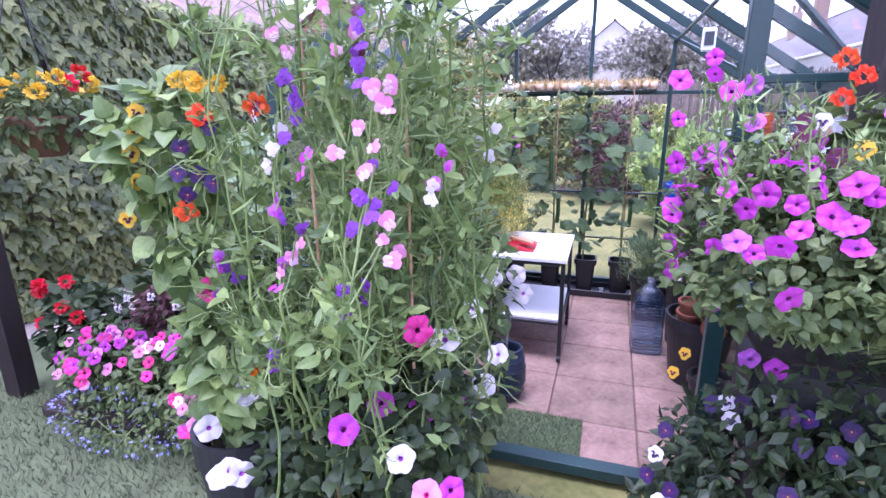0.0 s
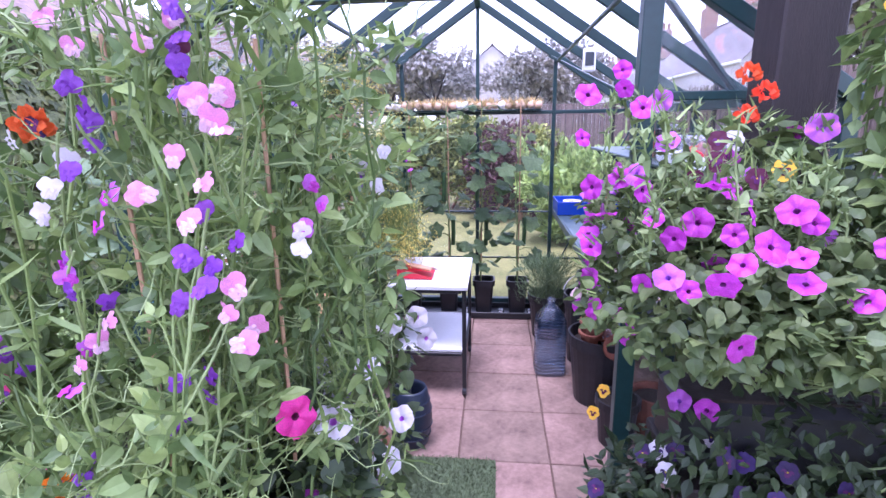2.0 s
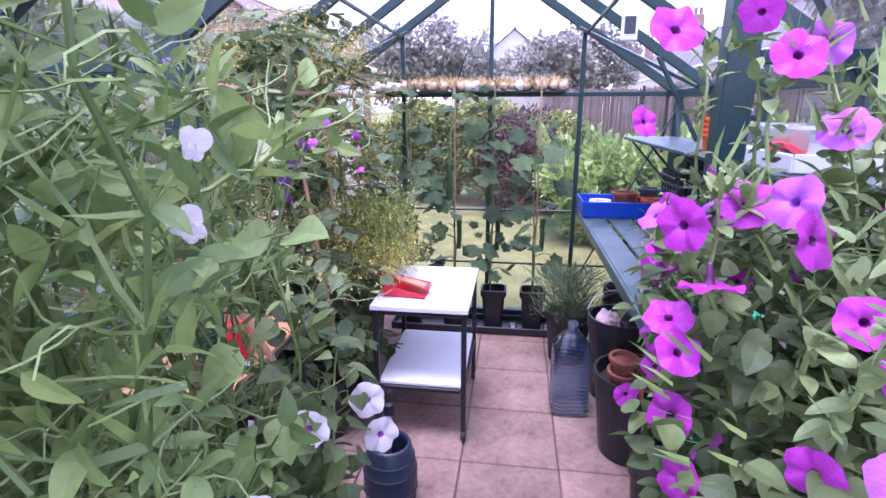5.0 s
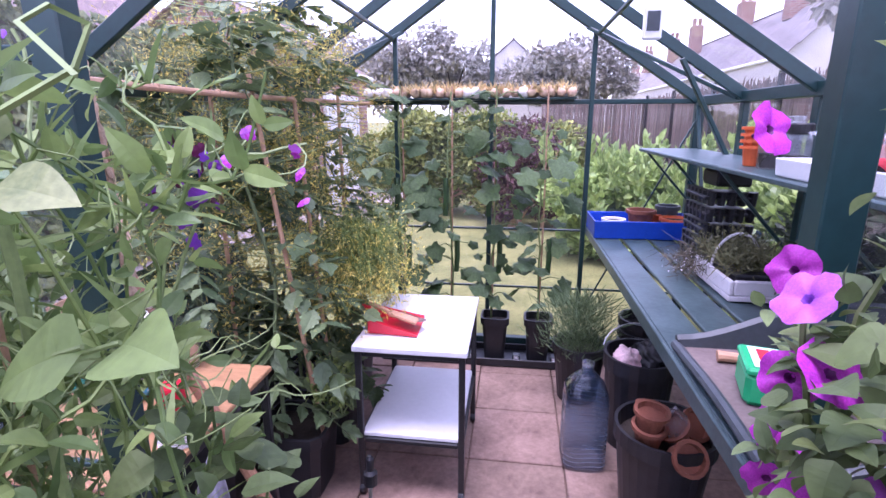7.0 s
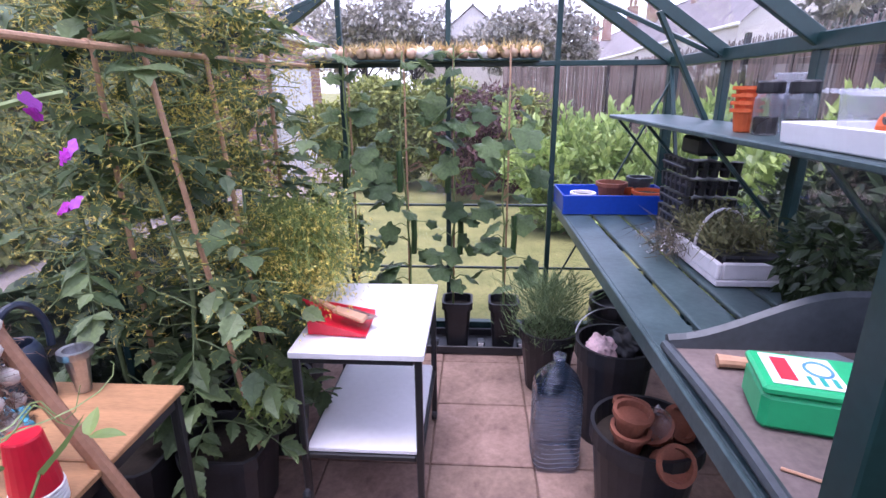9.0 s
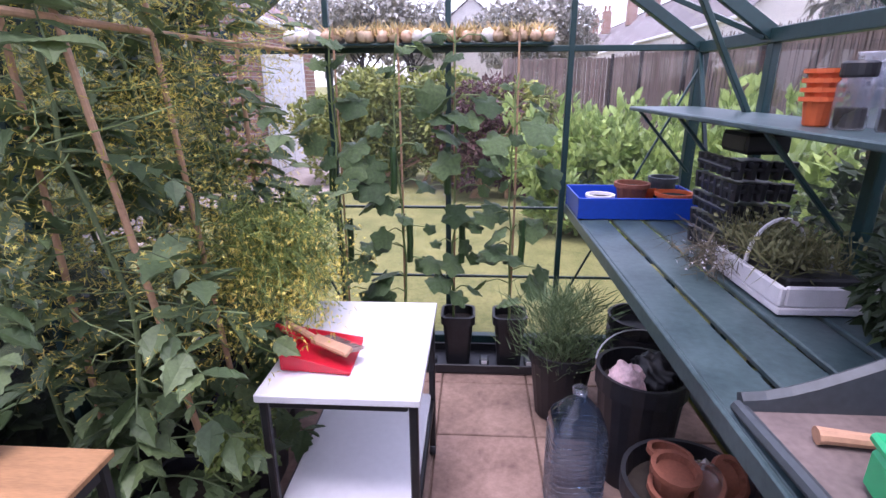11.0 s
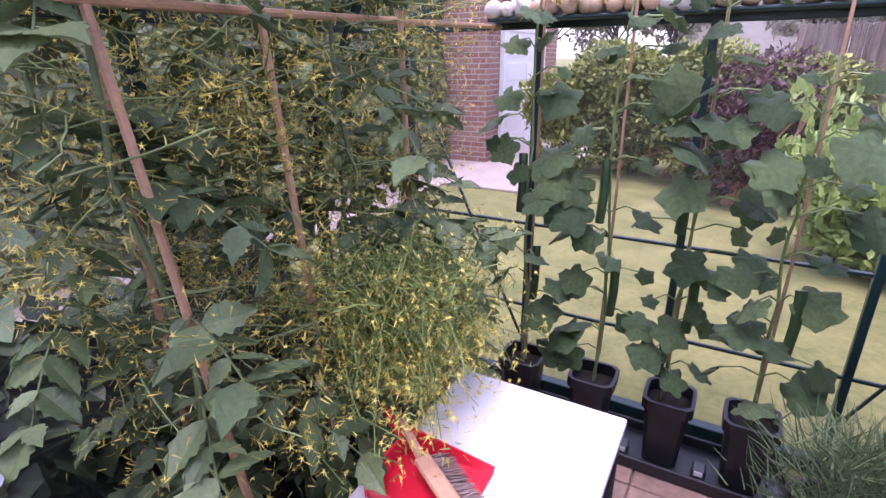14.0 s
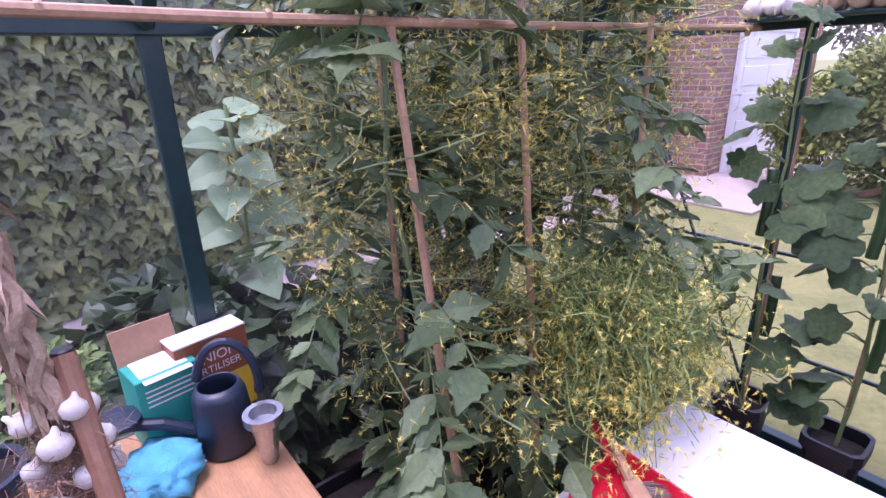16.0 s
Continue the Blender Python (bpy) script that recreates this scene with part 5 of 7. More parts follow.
# bamboo bar and canes
bar = thing("bamboo_cane", "horizontal bamboo cane tied along the tomatoes", "cane", (-0.93, 3.2, 1.59), 0, "tomato canes")
pts = [(0.0, -1.2, 0.0), (0, -0.6, -0.004), (0, 0, 0), (0, 0.6, 0.01), (0, 1.15, 0.02)]
Geo().tube(pts, 0.009, 8).part("cane", CANE, bar)
for y in np.arange(-1.1, 1.1, 0.27):
    Geo().lathe([(0.0095, -0.004), (0.0108, 0), (0.0095, 0.004)], 8, 0).part("node_ring", CANE, bar)
    bar.children[-1].rotation_euler = (math.pi / 2, 0, 0)
    bar.children[-1].location = (0, y, 0)
for x0, y0, x1, y1 in ((-0.78, 2.92, -0.94, 2.85), (-0.85, 3.22, -0.93, 3.17), (-0.9, 3.66, -0.9, 3.62), (-1.18, 3.0, -1.16, 2.97)):
    c = thing("bamboo_cane", "upright bamboo cane supporting a tomato plant", "cane", (x0, y0, 0.0), 0, "tomato canes")
    Geo().tube([(0, 0, 0.2), ((x1 - x0) * 0.5, (y1 - y0) * 0.5, 0.9), (x1 - x0, y1 - y0, 1.66)], 0.010, 8, 0, 0.008).part("cane", CANE, c)
for x in (-0.72, -0.42, -0.16, 0.135):
    c = thing("bamboo_cane", "upright bamboo cane in a cucumber pot", "cane", (x, 4.23, 0.2), 0, "cucumber canes")
    Geo().tube([(0, 0, 0), (0.005, 0, 0.7), (0, 0.02, 1.5)], 0.006, 7, 0, 0.005).part("cane", CANE, c)


# ---- flowers ----
def petal_mat(name, col, var=0.2):
    return M(name, col, 0.5, var, 12, 0.1, rand=0.2, trans=0.35)


MAGENTA, PURPLE, VIOLET = petal_mat("magenta_petal", (0.5, 0.05, 0.47), 0.35), petal_mat("purple_petal", (0.23, 0.055, 0.42)), petal_mat("violet_petal", (0.04, 0.012, 0.10))
PINK, ROSE, WHITE_P = petal_mat("pink_petal", (0.78, 0.28, 0.55)), petal_mat("rose_petal", (0.72, 0.04, 0.26)), petal_mat("white_petal", (0.8, 0.74, 0.8), 0.06)
YELLOW, ORANGE, MAROON = petal_mat("yellow_petal", (0.8, 0.5, 0.03)), petal_mat("orange_petal", (0.8, 0.12, 0.03)), petal_mat("maroon_petal", (0.09, 0.005, 0.035))
MAUVE, RED_P, GOLD = petal_mat("mauve_petal", (0.52, 0.13, 0.62)), petal_mat("red_petal", (0.62, 0.02, 0.03)), petal_mat("gold_petal", (0.8, 0.33, 0.01))
THROAT, EYE_Y = petal_mat("dark_throat", (0.12, 0.01, 0.12)), petal_mat("yellow_eye", (0.75, 0.55, 0.05))


def petunia_mesh(mat, throat=THROAT):
    n = 30
    g = Geo()
    v = [(0, 0, -0.75)]
    rings = ((0.08, -0.7), (0.12, -0.25), (0.19, -0.03), (0.62, 0.08), (1.0, 0.04))
    for k, (r, z) in enumerate(rings):
        for j in range(n):
            a = 2 * math.pi * j / n
            lobe = 1 + (0.055 * math.cos(5 * a) + 0.025 * math.sin(11 * a)) * (k / 4) ** 2
            v.append((r * lobe * math.cos(a), r * lobe * math.sin(a), z + (0.10 * math.sin(5 * a + 1) + 0.05 * math.sin(9 * a)) * (k / 4) ** 2))
    f = [[0, 1 + (j + 1) % n, 1 + j] for j in range(n)]
    g.add(v, f, 0)
    for k in range(len(rings) - 1):
        q = [[1 + k * n + j, 1 + k * n + (j + 1) % n, 1 + (k + 1) * n + (j + 1) % n, 1 + (k + 1) * n + j] for j in range(n)]
        g.f += q
        g.m += [1 if k < 2 else 0] * n
    return g.mesh("petunia_flower", [mat, throat], True)


def pansy_mesh(mat, top, blotch=VIOLET):
    g = Geo()
    for ang, r, d, z, m in ((60, 0.52, 0.5, -0.06, 1), (120, 0.52, 0.5, -0.03, 1), (180, 0.5, 0.45, 0.0, 0), (0, 0.5, 0.45, 0.02, 0), (270, 0.6, 0.45, 0.05, 0)):
        a = radians(ang)
        c = np.array((math.cos(a) * d, math.sin(a) * d, z))
        ring = [(c[0] + r * (1 + 0.06 * math.sin(5 * b + ang)) * math.cos(b), c[1] + r * math.sin(b), z + 0.05 * math.sin(3 * b + ang)) for b in np.linspace(0, 2 * math.pi, 14, False)]
        g.add([tuple(c)] + ring, [[0, 1 + j, 1 + (j + 1) % 14] for j in range(14)], m)
        if ang in (180, 0, 270):
            c2 = c * 0.62
            ring = [(c2[0] + 0.24 * math.cos(b), c2[1] + 0.24 * math.sin(b), z + 0.055) for b in np.linspace(0, 2 * math.pi, 9, False)]
            g.add([(c2[0], c2[1], z + 0.06)] + ring, [[0, 1 + j, 1 + (j + 1) % 9] for j in range(9)], 2)
    g.lathe([(0.09, 0.08), (0.08, 0.13), (0.02, 0.15)], 8, 3)
    return g.mesh("pansy_flower", [mat, top, blotch, EYE_Y], True)


def pea_mesh(mat, wing):
    g = Geo()
    n = 16
    for mat_i, cx, cy, cz, rx, ry, tilt in ((0, 0, 0.45, 0, 0.75, 0.62, 0.2), (1, 0.2, -0.12, 0.25, 0.28, 0.42, 0.55), (1, -0.2, -0.12, 0.25, 0.28, 0.42, 0.55)):
        ring = []
        for b in np.linspace(0, 2 * math.pi, n, False):
            x, y = rx * math.cos(b) * (1 + 0.06 * math.sin(4 * b)), ry * math.sin(b)
            if mat_i == 0:
                y -= 0.18 * math.exp(-(x / 0.18) ** 2) * (1 if math.sin(b) > 0 else 0)
            ring.append((cx + x, cy + y, cz - tilt * abs(x) * 0.5 + 0.09 * math.sin(5 * b) + tilt * 0.2 * y))
        g.add([(cx, cy, cz + 0.06)] + ring, [[0, 1 + j, 1 + (j + 1) % n] for j in range(n)], mat_i)
    g.tube([(0, 0.1, -0.1), (0, -0.2, 0.12), (0, -0.35, 0.3)], 0.1, 6, 1, 0.04)
    return g.mesh("sweet_pea_flower", [mat, wing], True)


def ruffle_mesh(name, mat, n=46):
    d = unit(n)
    d[:, 2] = np.abs(d[:, 2])
    g = Geo().scatter((WIDE[0] * np.array((1.3, 1, 1)), WIDE[1]), d * 0.45, d + unit(n) * 0.3, unit(n), 0.6)
    return g.mesh(name, mat, True)


def put(me, parent, p, way, size, spin=0.0):
    ob = new(me.name.split(".")[0], me)
    ob.parent = parent
    q = Vector(way).to_track_quat("Z", "Y")
    ob.matrix_basis = Matrix.LocRotScale(Vector(p), q @ Euler((0, 0, spin)).to_quaternion(), (size,) * 3)
    return ob


PET = {k: petunia_mesh(m, t) for k, m, t in (("magenta", MAGENTA, THROAT), ("mauve", MAUVE, PURPLE), ("rose", ROSE, MAROON), ("white", WHITE_P, MAUVE), ("pink", PINK, ROSE))}
PAN = {"violet": pansy_mesh(VIOLET, VIOLET, THROAT), "white": pansy_mesh(WHITE_P, WHITE_P), "yellow": pansy_mesh(YELLOW, YELLOW, MAROON), "maroon": pansy_mesh(MAROON, MAROON, THROAT)}
PEA = {"pink": pea_mesh(PINK, petal_mat("pale_pink_petal", (0.78, 0.5, 0.66))), "mauve": pea_mesh(MAUVE, MAGENTA), "purple": pea_mesh(PURPLE, PURPLE), "white": pea_mesh(WHITE_P, WHITE_P), "wine": pea_mesh(MAROON, PURPLE)}
MARIGOLD, GERANIUM, RED_BLOOM = ruffle_mesh("marigold_flower", GOLD), ruffle_mesh("geranium_flower", ORANGE, 26), ruffle_mesh("geranium_flower", RED_P, 26)
YELLOW_BLOOM, WHITE_BLOOM = ruffle_mesh("begonia_flower", YELLOW, 26), ruffle_mesh("small_flower", WHITE_P, 20)


def bushy(name, label, at, blobs, n, size, tmpl, leaf, stems=14, category="plant", shell=0.35, droop=0.35, leaf2=None):
    """A leafy plant: stems from its base into ellipsoid clumps given relative to at."""
    t = thing(name, label, category, at)
    g, s = Geo(), Geo()
    vol = sum(b[1][0] * b[1][1] * b[1][2] for b in blobs)
    for c, r in blobs:
        k = int(n * r[0] * r[1] * r[2] / vol)
        p = leaves(g, tmpl, k, c, r, size, shell, droop)
        for i in range(max(2, int(stems * k / n))):
            e = p[RNG.integers(len(p))]
            s.tube(wavy((c[0] * 0.5 + RNG.normal(0, 0.04), c[1] * 0.5 + RNG.normal(0, 0.04), max(0.0, c[2] - r[2] * 1.3)), e, 7, 0.02), 0.004, 5, 0, 0.002)
    s.part("stem_growth", STEM, t)
    g.part("foliage", leaf, t)
    return t


# ---- sweet peas by the door ----
def sweet_peas(label, at, w, d, h, stems, n, fl, bloom=0.016):
    t = thing("sweet_pea", label, "climbing plant", at)
    s, g, td = Geo(), Geo(), Geo()
    pos = []
    for i in range(stems):
        x, y = RNG.uniform(-w, w), RNG.uniform(-d, d)
        top = h * RNG.uniform(0.66, 1.06)
        line = wavy((x * 0.7, y * 0.7, 0.25), (x * 1.08, y * 1.08, top), 18, 0.05)
        s.tube(line, 0.0045, 5, 0, 0.002)
        pos.append(line)
        # side branches that arch out of the tangle
        for k in range(2):
            o = line[RNG.integers(6, 17)]
            e = o + unit(1)[0] * np.array((0.16, 0.12, 0.1)) + np.array((0, 0, 0.09))
            side = wavy(o, e, 8, 0.025)
            s.tube(side, 0.003, 4, 0, 0.0014)
            pos.append(side)
    allp = np.concatenate(pos)
    allp = allp[allp[:, 2] > 0.62 + 0.35 * RNG.random(len(allp))]
    # leaflets in pairs on a short stalk
    k2 = n // 2
    o = allp[RNG.integers(len(allp), size=k2)]
    ax = unit(k2) * np.array((1, 1, 0.5)) + np.array((0, 0, 0.25))
    ax /= np.linalg.norm(ax, axis=1)[:, None]
    e = o + ax * RNG.uniform(0.02, 0.05, (k2, 1))
    e[:, 2] = np.clip(e[:, 2], 0.1, None)
    lat = np.cross(ax, unit(k2))
    lat /= np.linalg.norm(lat, axis=1)[:, None]
    up = unit(k2) * 0.6 + np.array((0, -0.35, 0.6))
    size = 0.02 + 0.034 * RNG.random(k2) ** 1.4
    for sg in (-1, 1):
        g.scatter(PEA_T, e, ax * 0.7 + lat * sg * 0.8, up + lat * sg * 0.3, size)
    n2 = n // 3
    p = allp[RNG.integers(len(allp), size=n2)]
    g.scatter(BLADE, p, unit(n2) + np.array((0, 0, 0.7)), unit(n2), 0.04 + 0.05 * RNG.random(n2))
    # forked tendrils, curling at the end
    k = np.linspace(0, 1, 12)[:, None]
    for i in range(stems * 14):
        o = allp[RNG.integers(len(allp))]
        dirn = unit(1)[0] * np.array((1, 1, 0.55))
        f1, f2 = RNG.uniform(5, 13, 2)
        ln = RNG.uniform(0.07, 0.2)
        curl = np.column_stack([np.sin(k * f1), np.cos(k * f2) - 1, np.sin(k * f2 + 1) - 0.84]) * 0.02 * k ** 1.5
        td.tube(o + dirn * ln * k + curl + np.array((0, 0, 0.05)) * k, 0.0016, 3, 0, 0.0007)
    s.part("stem_growth", PEA_LEAF, t)
    g.part("foliage", PEA_LEAF, t)
    td.part("tendril_growth", STEM, t)
    for c, x, y, z in fl:
        head = np.array((x, y, z)) - np.array(at)
        low = allp[np.argmin(np.linalg.norm(allp - head + np.array((0, 0, 0.14)), axis=1))]
        Geo().tube(wavy(low, head + np.array((0, 0.012, 0.01)), 7, 0.006), 0.0022, 5).part("flower_stalk", STEM, t)
        for k in range(2 + int(RNG.random() * 2.2)):
            put(PEA[c], t, (head[0] + RNG.normal(0, 0.016), head[1] + RNG.normal(0, 0.016), head[2] - 0.032 * k), (-x * 0.6 + RNG.normal(0, 0.8), -1 + RNG.normal(0, 0.5), 0.15 + RNG.normal(0, 0.45)), bloom * (1 + 0.5 * RNG.random()), RNG.normal(0, 0.7))
    for i in range(3):
        a = i * 2.1
        Geo().tube([(w * 0.5 * math.cos(a), d * 0.5 * math.sin(a), 0.05), (w * 0.5 * math.cos(a), d * 0.5 * math.sin(a), h * 0.85)], 0.004, 6).part("support_cane", CANE, t)
    return t


front = [('pink', -0.37, 0.8, 1.57), ('pink', -0.34, 0.81, 1.58), ('pink', -0.4, 0.79, 1.51), ('pink', -0.42, 0.79, 1.47), ('mauve', -0.32, 0.96, 1.46), ('white', -0.32, 0.96, 1.39), ('white', -0.28, 1.2, 1.49), ('purple', -0.39, 0.8, 1.44), ('purple', -0.4, 0.8, 1.39), ('mauve', -0.57, 0.86, 1.45), ('mauve', -0.63, 0.86, 1.37), ('purple', -0.6, 0.86, 1.34), ('pink', -0.36, 0.84, 1.34), ('pink', -0.39, 0.84, 1.3), ('purple', -0.44, 0.86, 1.2), ('purple', -0.48, 0.86, 1.18), ('pink', -0.61, 0.86, 1.27), ('mauve', -0.64, 0.86, 1.22), ('purple', -0.71, 0.88, 1.02), ('white', -0.62, 0.86, 1.53), ('purple', -0.61, 0.88, 1.55), ('pink', -0.63, 0.91, 1.68), ('purple', -0.43, 0.86, 1.68), ('pink', -0.48, 0.88, 1.71), ('wine', -0.47, 0.91, 1.71), ('purple', -0.62, 0.91, 1.6), ('mauve', -0.89, 0.94, 1.2), ('purple', -0.87, 0.96, 1.17)]
sweet_peas("tall tangled sweet peas with pink and purple blossom", (-0.58, 1.10, 0.0), 0.27, 0.2, 1.98, 62, 3900, front)
rear = [("wine", -0.44, 1.72, 1.48), ("purple", -0.40, 1.72, 1.45), ("mauve", -0.36, 1.75, 1.49), ("purple", -0.45, 1.72, 1.42), ("wine", -0.41, 1.70, 1.47), ("mauve", -0.30, 1.76, 1.47), ("purple", -0.62, 1.7, 1.6)]
sweet_peas("rear clump of sweet peas beside the greenhouse door", (-0.68, 1.60, 0.0), 0.18, 0.16, 1.66, 28, 1700, rear, 0.011)
big = thing("bean_plant", "broad pale-edged leaves climbing among the sweet peas", "plant", (-0.5, 1.5, 0.0))
Geo().tube(wavy((0, 0, 0.02), (0.02, 0.02, 1.55), 10, 0.02), 0.006, 6).part("stem", STEM, big)
VARIEGATED = M("pale_edged_leaf", (0.24, 0.32, 0.13), 0.5, 0.3, 18, 0.15, rand=0.2, trans=0.35, col2=(0.42, 0.45, 0.2))
for x, y, z, wx, wy, wz, size, mat in ((-0.31, 1.45, 1.36, 0.5, -0.3, 0.1, 0.075, PEA_LEAF), (-0.33, 1.44, 1.36, -0.8, -0.1, -0.3, 0.08, PEA_LEAF), (-0.36, 1.43, 1.47, 0.9, 0.0, -0.1, 0.055, VARIEGATED), (-0.37, 1.44, 1.49, -0.2, -0.2, 0.8, 0.05, VARIEGATED),
                                       (-0.4, 1.42, 1.33, -0.6, -0.4, -0.5, 0.07, PEA_LEAF), (-0.36, 1.38, 1.22, -0.5, -0.4, -0.6, 0.075, PEA_LEAF), (-0.33, 1.42, 1.1, 0.3, -0.5, -0.7, 0.07, PEA_LEAF), (-0.42, 1.46, 1.0, 0.2, -0.6, -0.6, 0.07, PEA_LEAF), (-0.45, 1.5, 1.25, -0.5, 0.3, -0.4, 0.06, PEA_LEAF)):
    Geo().tube([(0.02, 0.02, z - 0.06), (x + 0.5 - 0.03, y - 1.5, z - 0.01), (x + 0.5, y - 1.5, z)], 0.002, 5).part("leaf_stalk", STEM, big)
    Geo().scatter(HEART, [(x + 0.5, y - 1.5, z)], [(wx, wy, wz)], [(0.1, -0.6, 0.8)], size).part("leaf", mat, big)

# planter below the peas with trailing petunias
pot("planter", "large blue-black round planter under the sweet peas", (-0.60, 1.12, 0.0), 0.2, 0.27, 0.36, NAVY_PLASTIC, 0, True, 28)
pot("planter", "large round planter under the rear sweet peas", (-0.66, 1.62, 0.0), 0.18, 0.24, 0.34, NAVY_PLASTIC, 0, True, 28)
# dark leaf material here paints the shade beneath the dense peas
low = bushy("petunia", "bushy petunias with white and magenta trumpets spilling over planter", (-0.62, 1.05, 0.0),
            [((0, 0.04, 0.6), (0.3, 0.22, 0.38)), ((0.2, 0.1, 0.72), (0.15, 0.18, 0.3)), ((-0.1, 0.02, 0.25), (0.24, 0.2, 0.25)), ((0.15, -0.02, 0.22), (0.22, 0.2, 0.22))], 3200, 0.045, HEART, DARK_AND_SHADED_LEAF, 40)
for c, x, y, z in (('white', -0.35, 1.07, 1.0), ('rose', -0.4, 1.02, 1.04), ('white', -0.3, 1.27, 0.77), ('magenta', -0.48, 0.97, 0.86), ('magenta', -0.41, 1.07, 0.8), ('magenta', -0.33, 1.22, 0.72), ('magenta', -0.54, 0.89, 0.83), ('white', -0.39, 0.87, 0.8), ('white', -1.02, 0.97, 0.68), ('white', -0.92, 0.92, 0.6), ('white', -0.96, 0.92, 0.57), ('white', -0.88, 0.92, 0.6), ('white', -1.01, 1.02, 0.77), ('white', -0.92, 1.02, 0.78), ('pink', -0.34, 0.89, 0.7), ('magenta', -0.29, 0.92, 0.7), ('white', -0.36, 1.37, 0.96), ('white', -0.28, 1.37, 0.82), ('rose', -0.97, 1.0, 1.09), ('white', -1.08, 1.07, 0.84), ('white', -0.28, 1.66, 0.98), ('white', -0.25, 1.64, 0.92), ('white', -0.33, 1.5, 1.02)):
    put(PET[c], low, (x + 0.62, y - 1.05, z), (-x * 0.7 + RNG.normal(0, 0.3), -0.9, 0.55 + RNG.normal(0, 0.25)), 0.032 + 0.006 * RNG.random(), RNG.random() * 6)
put(MARIGOLD, low, (-0.220, -0.080, 0.900), (0.5, -0.8, 0.4), 0.034)
door_pl = bushy("petunia", "trailing petunias at the door post", (-0.42, 1.62, 0.0), [((0, 0, 0.6), (0.14, 0.2, 0.4)), ((0.05, 0, 1.0), (0.1, 0.15, 0.2))], 420, 0.05, HEART, PET_LEAF, 16)
frame_x = thing("plant_stand", "blue-green metal plant stand leg near the door", "plant stand", (-0.49, 1.78, 0.0))
Geo().bar((0, 0, 0), (0, 0, 0.42), 0.016, 0.016).part("upright", GREEN_PAINT, frame_x)
Geo().bar((0, 0, 0.02), (-0.1, -0.32, 0.02), 0.03, 0.02).part("foot", GREEN_PAINT, frame_x)
Geo().bar((0, 0, 0.38), (-0.22, -0.25, 0.06), 0.022, 0.016).part("strut", GREEN_PAINT, frame_x)

# ---- pansy basket and flower bed west of the peas ----
bask = bushy("pansy_basket", "mixed pansies and orange geraniums with yellow-green leaves", (-1.12, 1.05, 0.0), [((0, 0, 1.46), (0.19, 0.1, 0.17)), ((0.06, 0.02, 1.2), (0.14, 0.1, 0.15)), ((0.1, 0.05, 0.85), (0.15, 0.12, 0.3))], 820, 0.066, HEART, PEA_LEAF, 30)
for c, x, y, z in (('violet', -0.86, 0.95, 1.51), ('violet', -0.95, 0.95, 1.46), ('violet', -0.97, 0.95, 1.4), ('violet', -0.91, 0.95, 1.4), ('violet', -0.95, 0.95, 1.35), ('violet', -0.87, 0.95, 1.38), ('violet', -0.73, 0.95, 1.55), ('yellow', -1.1, 0.98, 1.54), ('yellow', -1.11, 0.98, 1.49), ('yellow', -1.14, 0.98, 1.44), ('yellow', -1.13, 0.98, 1.37), ('yellow', -1.19, 0.98, 1.27), ('yellow', -0.92, 0.98, 1.61)):
    put(PAN[c], bask, (x + 1.12, y - 1.05, z), (-x * 0.8, -0.9, 0.2 + RNG.normal(0, 0.2)), 0.022, RNG.normal(0, 0.3))
for x, y, z in ((-0.88, 0.95, 1.53), (-0.73, 0.95, 1.55), (-0.96, 0.95, 1.31)):
    put(GERANIUM, bask, (x + 1.12, y - 1.05, z), (0.6, -0.8, 0.3), 0.03)
for x, y, z in ((-0.95, 0.97, 1.61), (-0.9, 0.97, 1.6), (-0.84, 0.97, 1.6)):
    put(YELLOW_BLOOM, bask, (x + 1.12, y - 1.05, z), (0.6, -0.8, 0.3), 0.024)
pot("planter", "tall dark planter holding pansies", (-1.02, 1.1, 0.0), 0.10, 0.14, 0.62, BLACK_PLASTIC, 0, True)

hb = thing("hanging_basket", "wicker hanging basket of yellow and red begonias", "hanging basket", (-2.36, 1.62, 1.35))
Geo().lathe([(0.06, 0), (0.14, 0.07), (0.18, 0.16), (0.17, 0.17), (0.1, 0.1)], 22).part("basket", M("wicker", (0.14, 0.07, 0.04), 0.8, 0.3, 30, 0.6), hb)
g = Geo()
leaves(g, OVAL, 700, (0, 0, 0.2), (0.26, 0.26, 0.16), 0.06)
g.part("foliage", PET_LEAF, hb)
for k in range(14):
    a = k * 2.4
    put(YELLOW_BLOOM if k % 4 else RED_BLOOM, hb, (0.2 * math.cos(a), 0.2 * math.sin(a), 0.3 + 0.04 * math.sin(k)), (math.cos(a), math.sin(a), 0.8), 0.045)
for k in range(3):
    Geo().tube([(0.17 * math.cos(k * 2.1), 0.17 * math.sin(k * 2.1), 0.17), (0, 0, 0.75)], 0.003, 5).part("chain", BLACK_STEEL, hb)
Geo().bar((0, 0, 0.75), (-0.68, 0.05, 0.95), 0.02, 0.02).part("bracket_arm", BLACK_STEEL, hb)

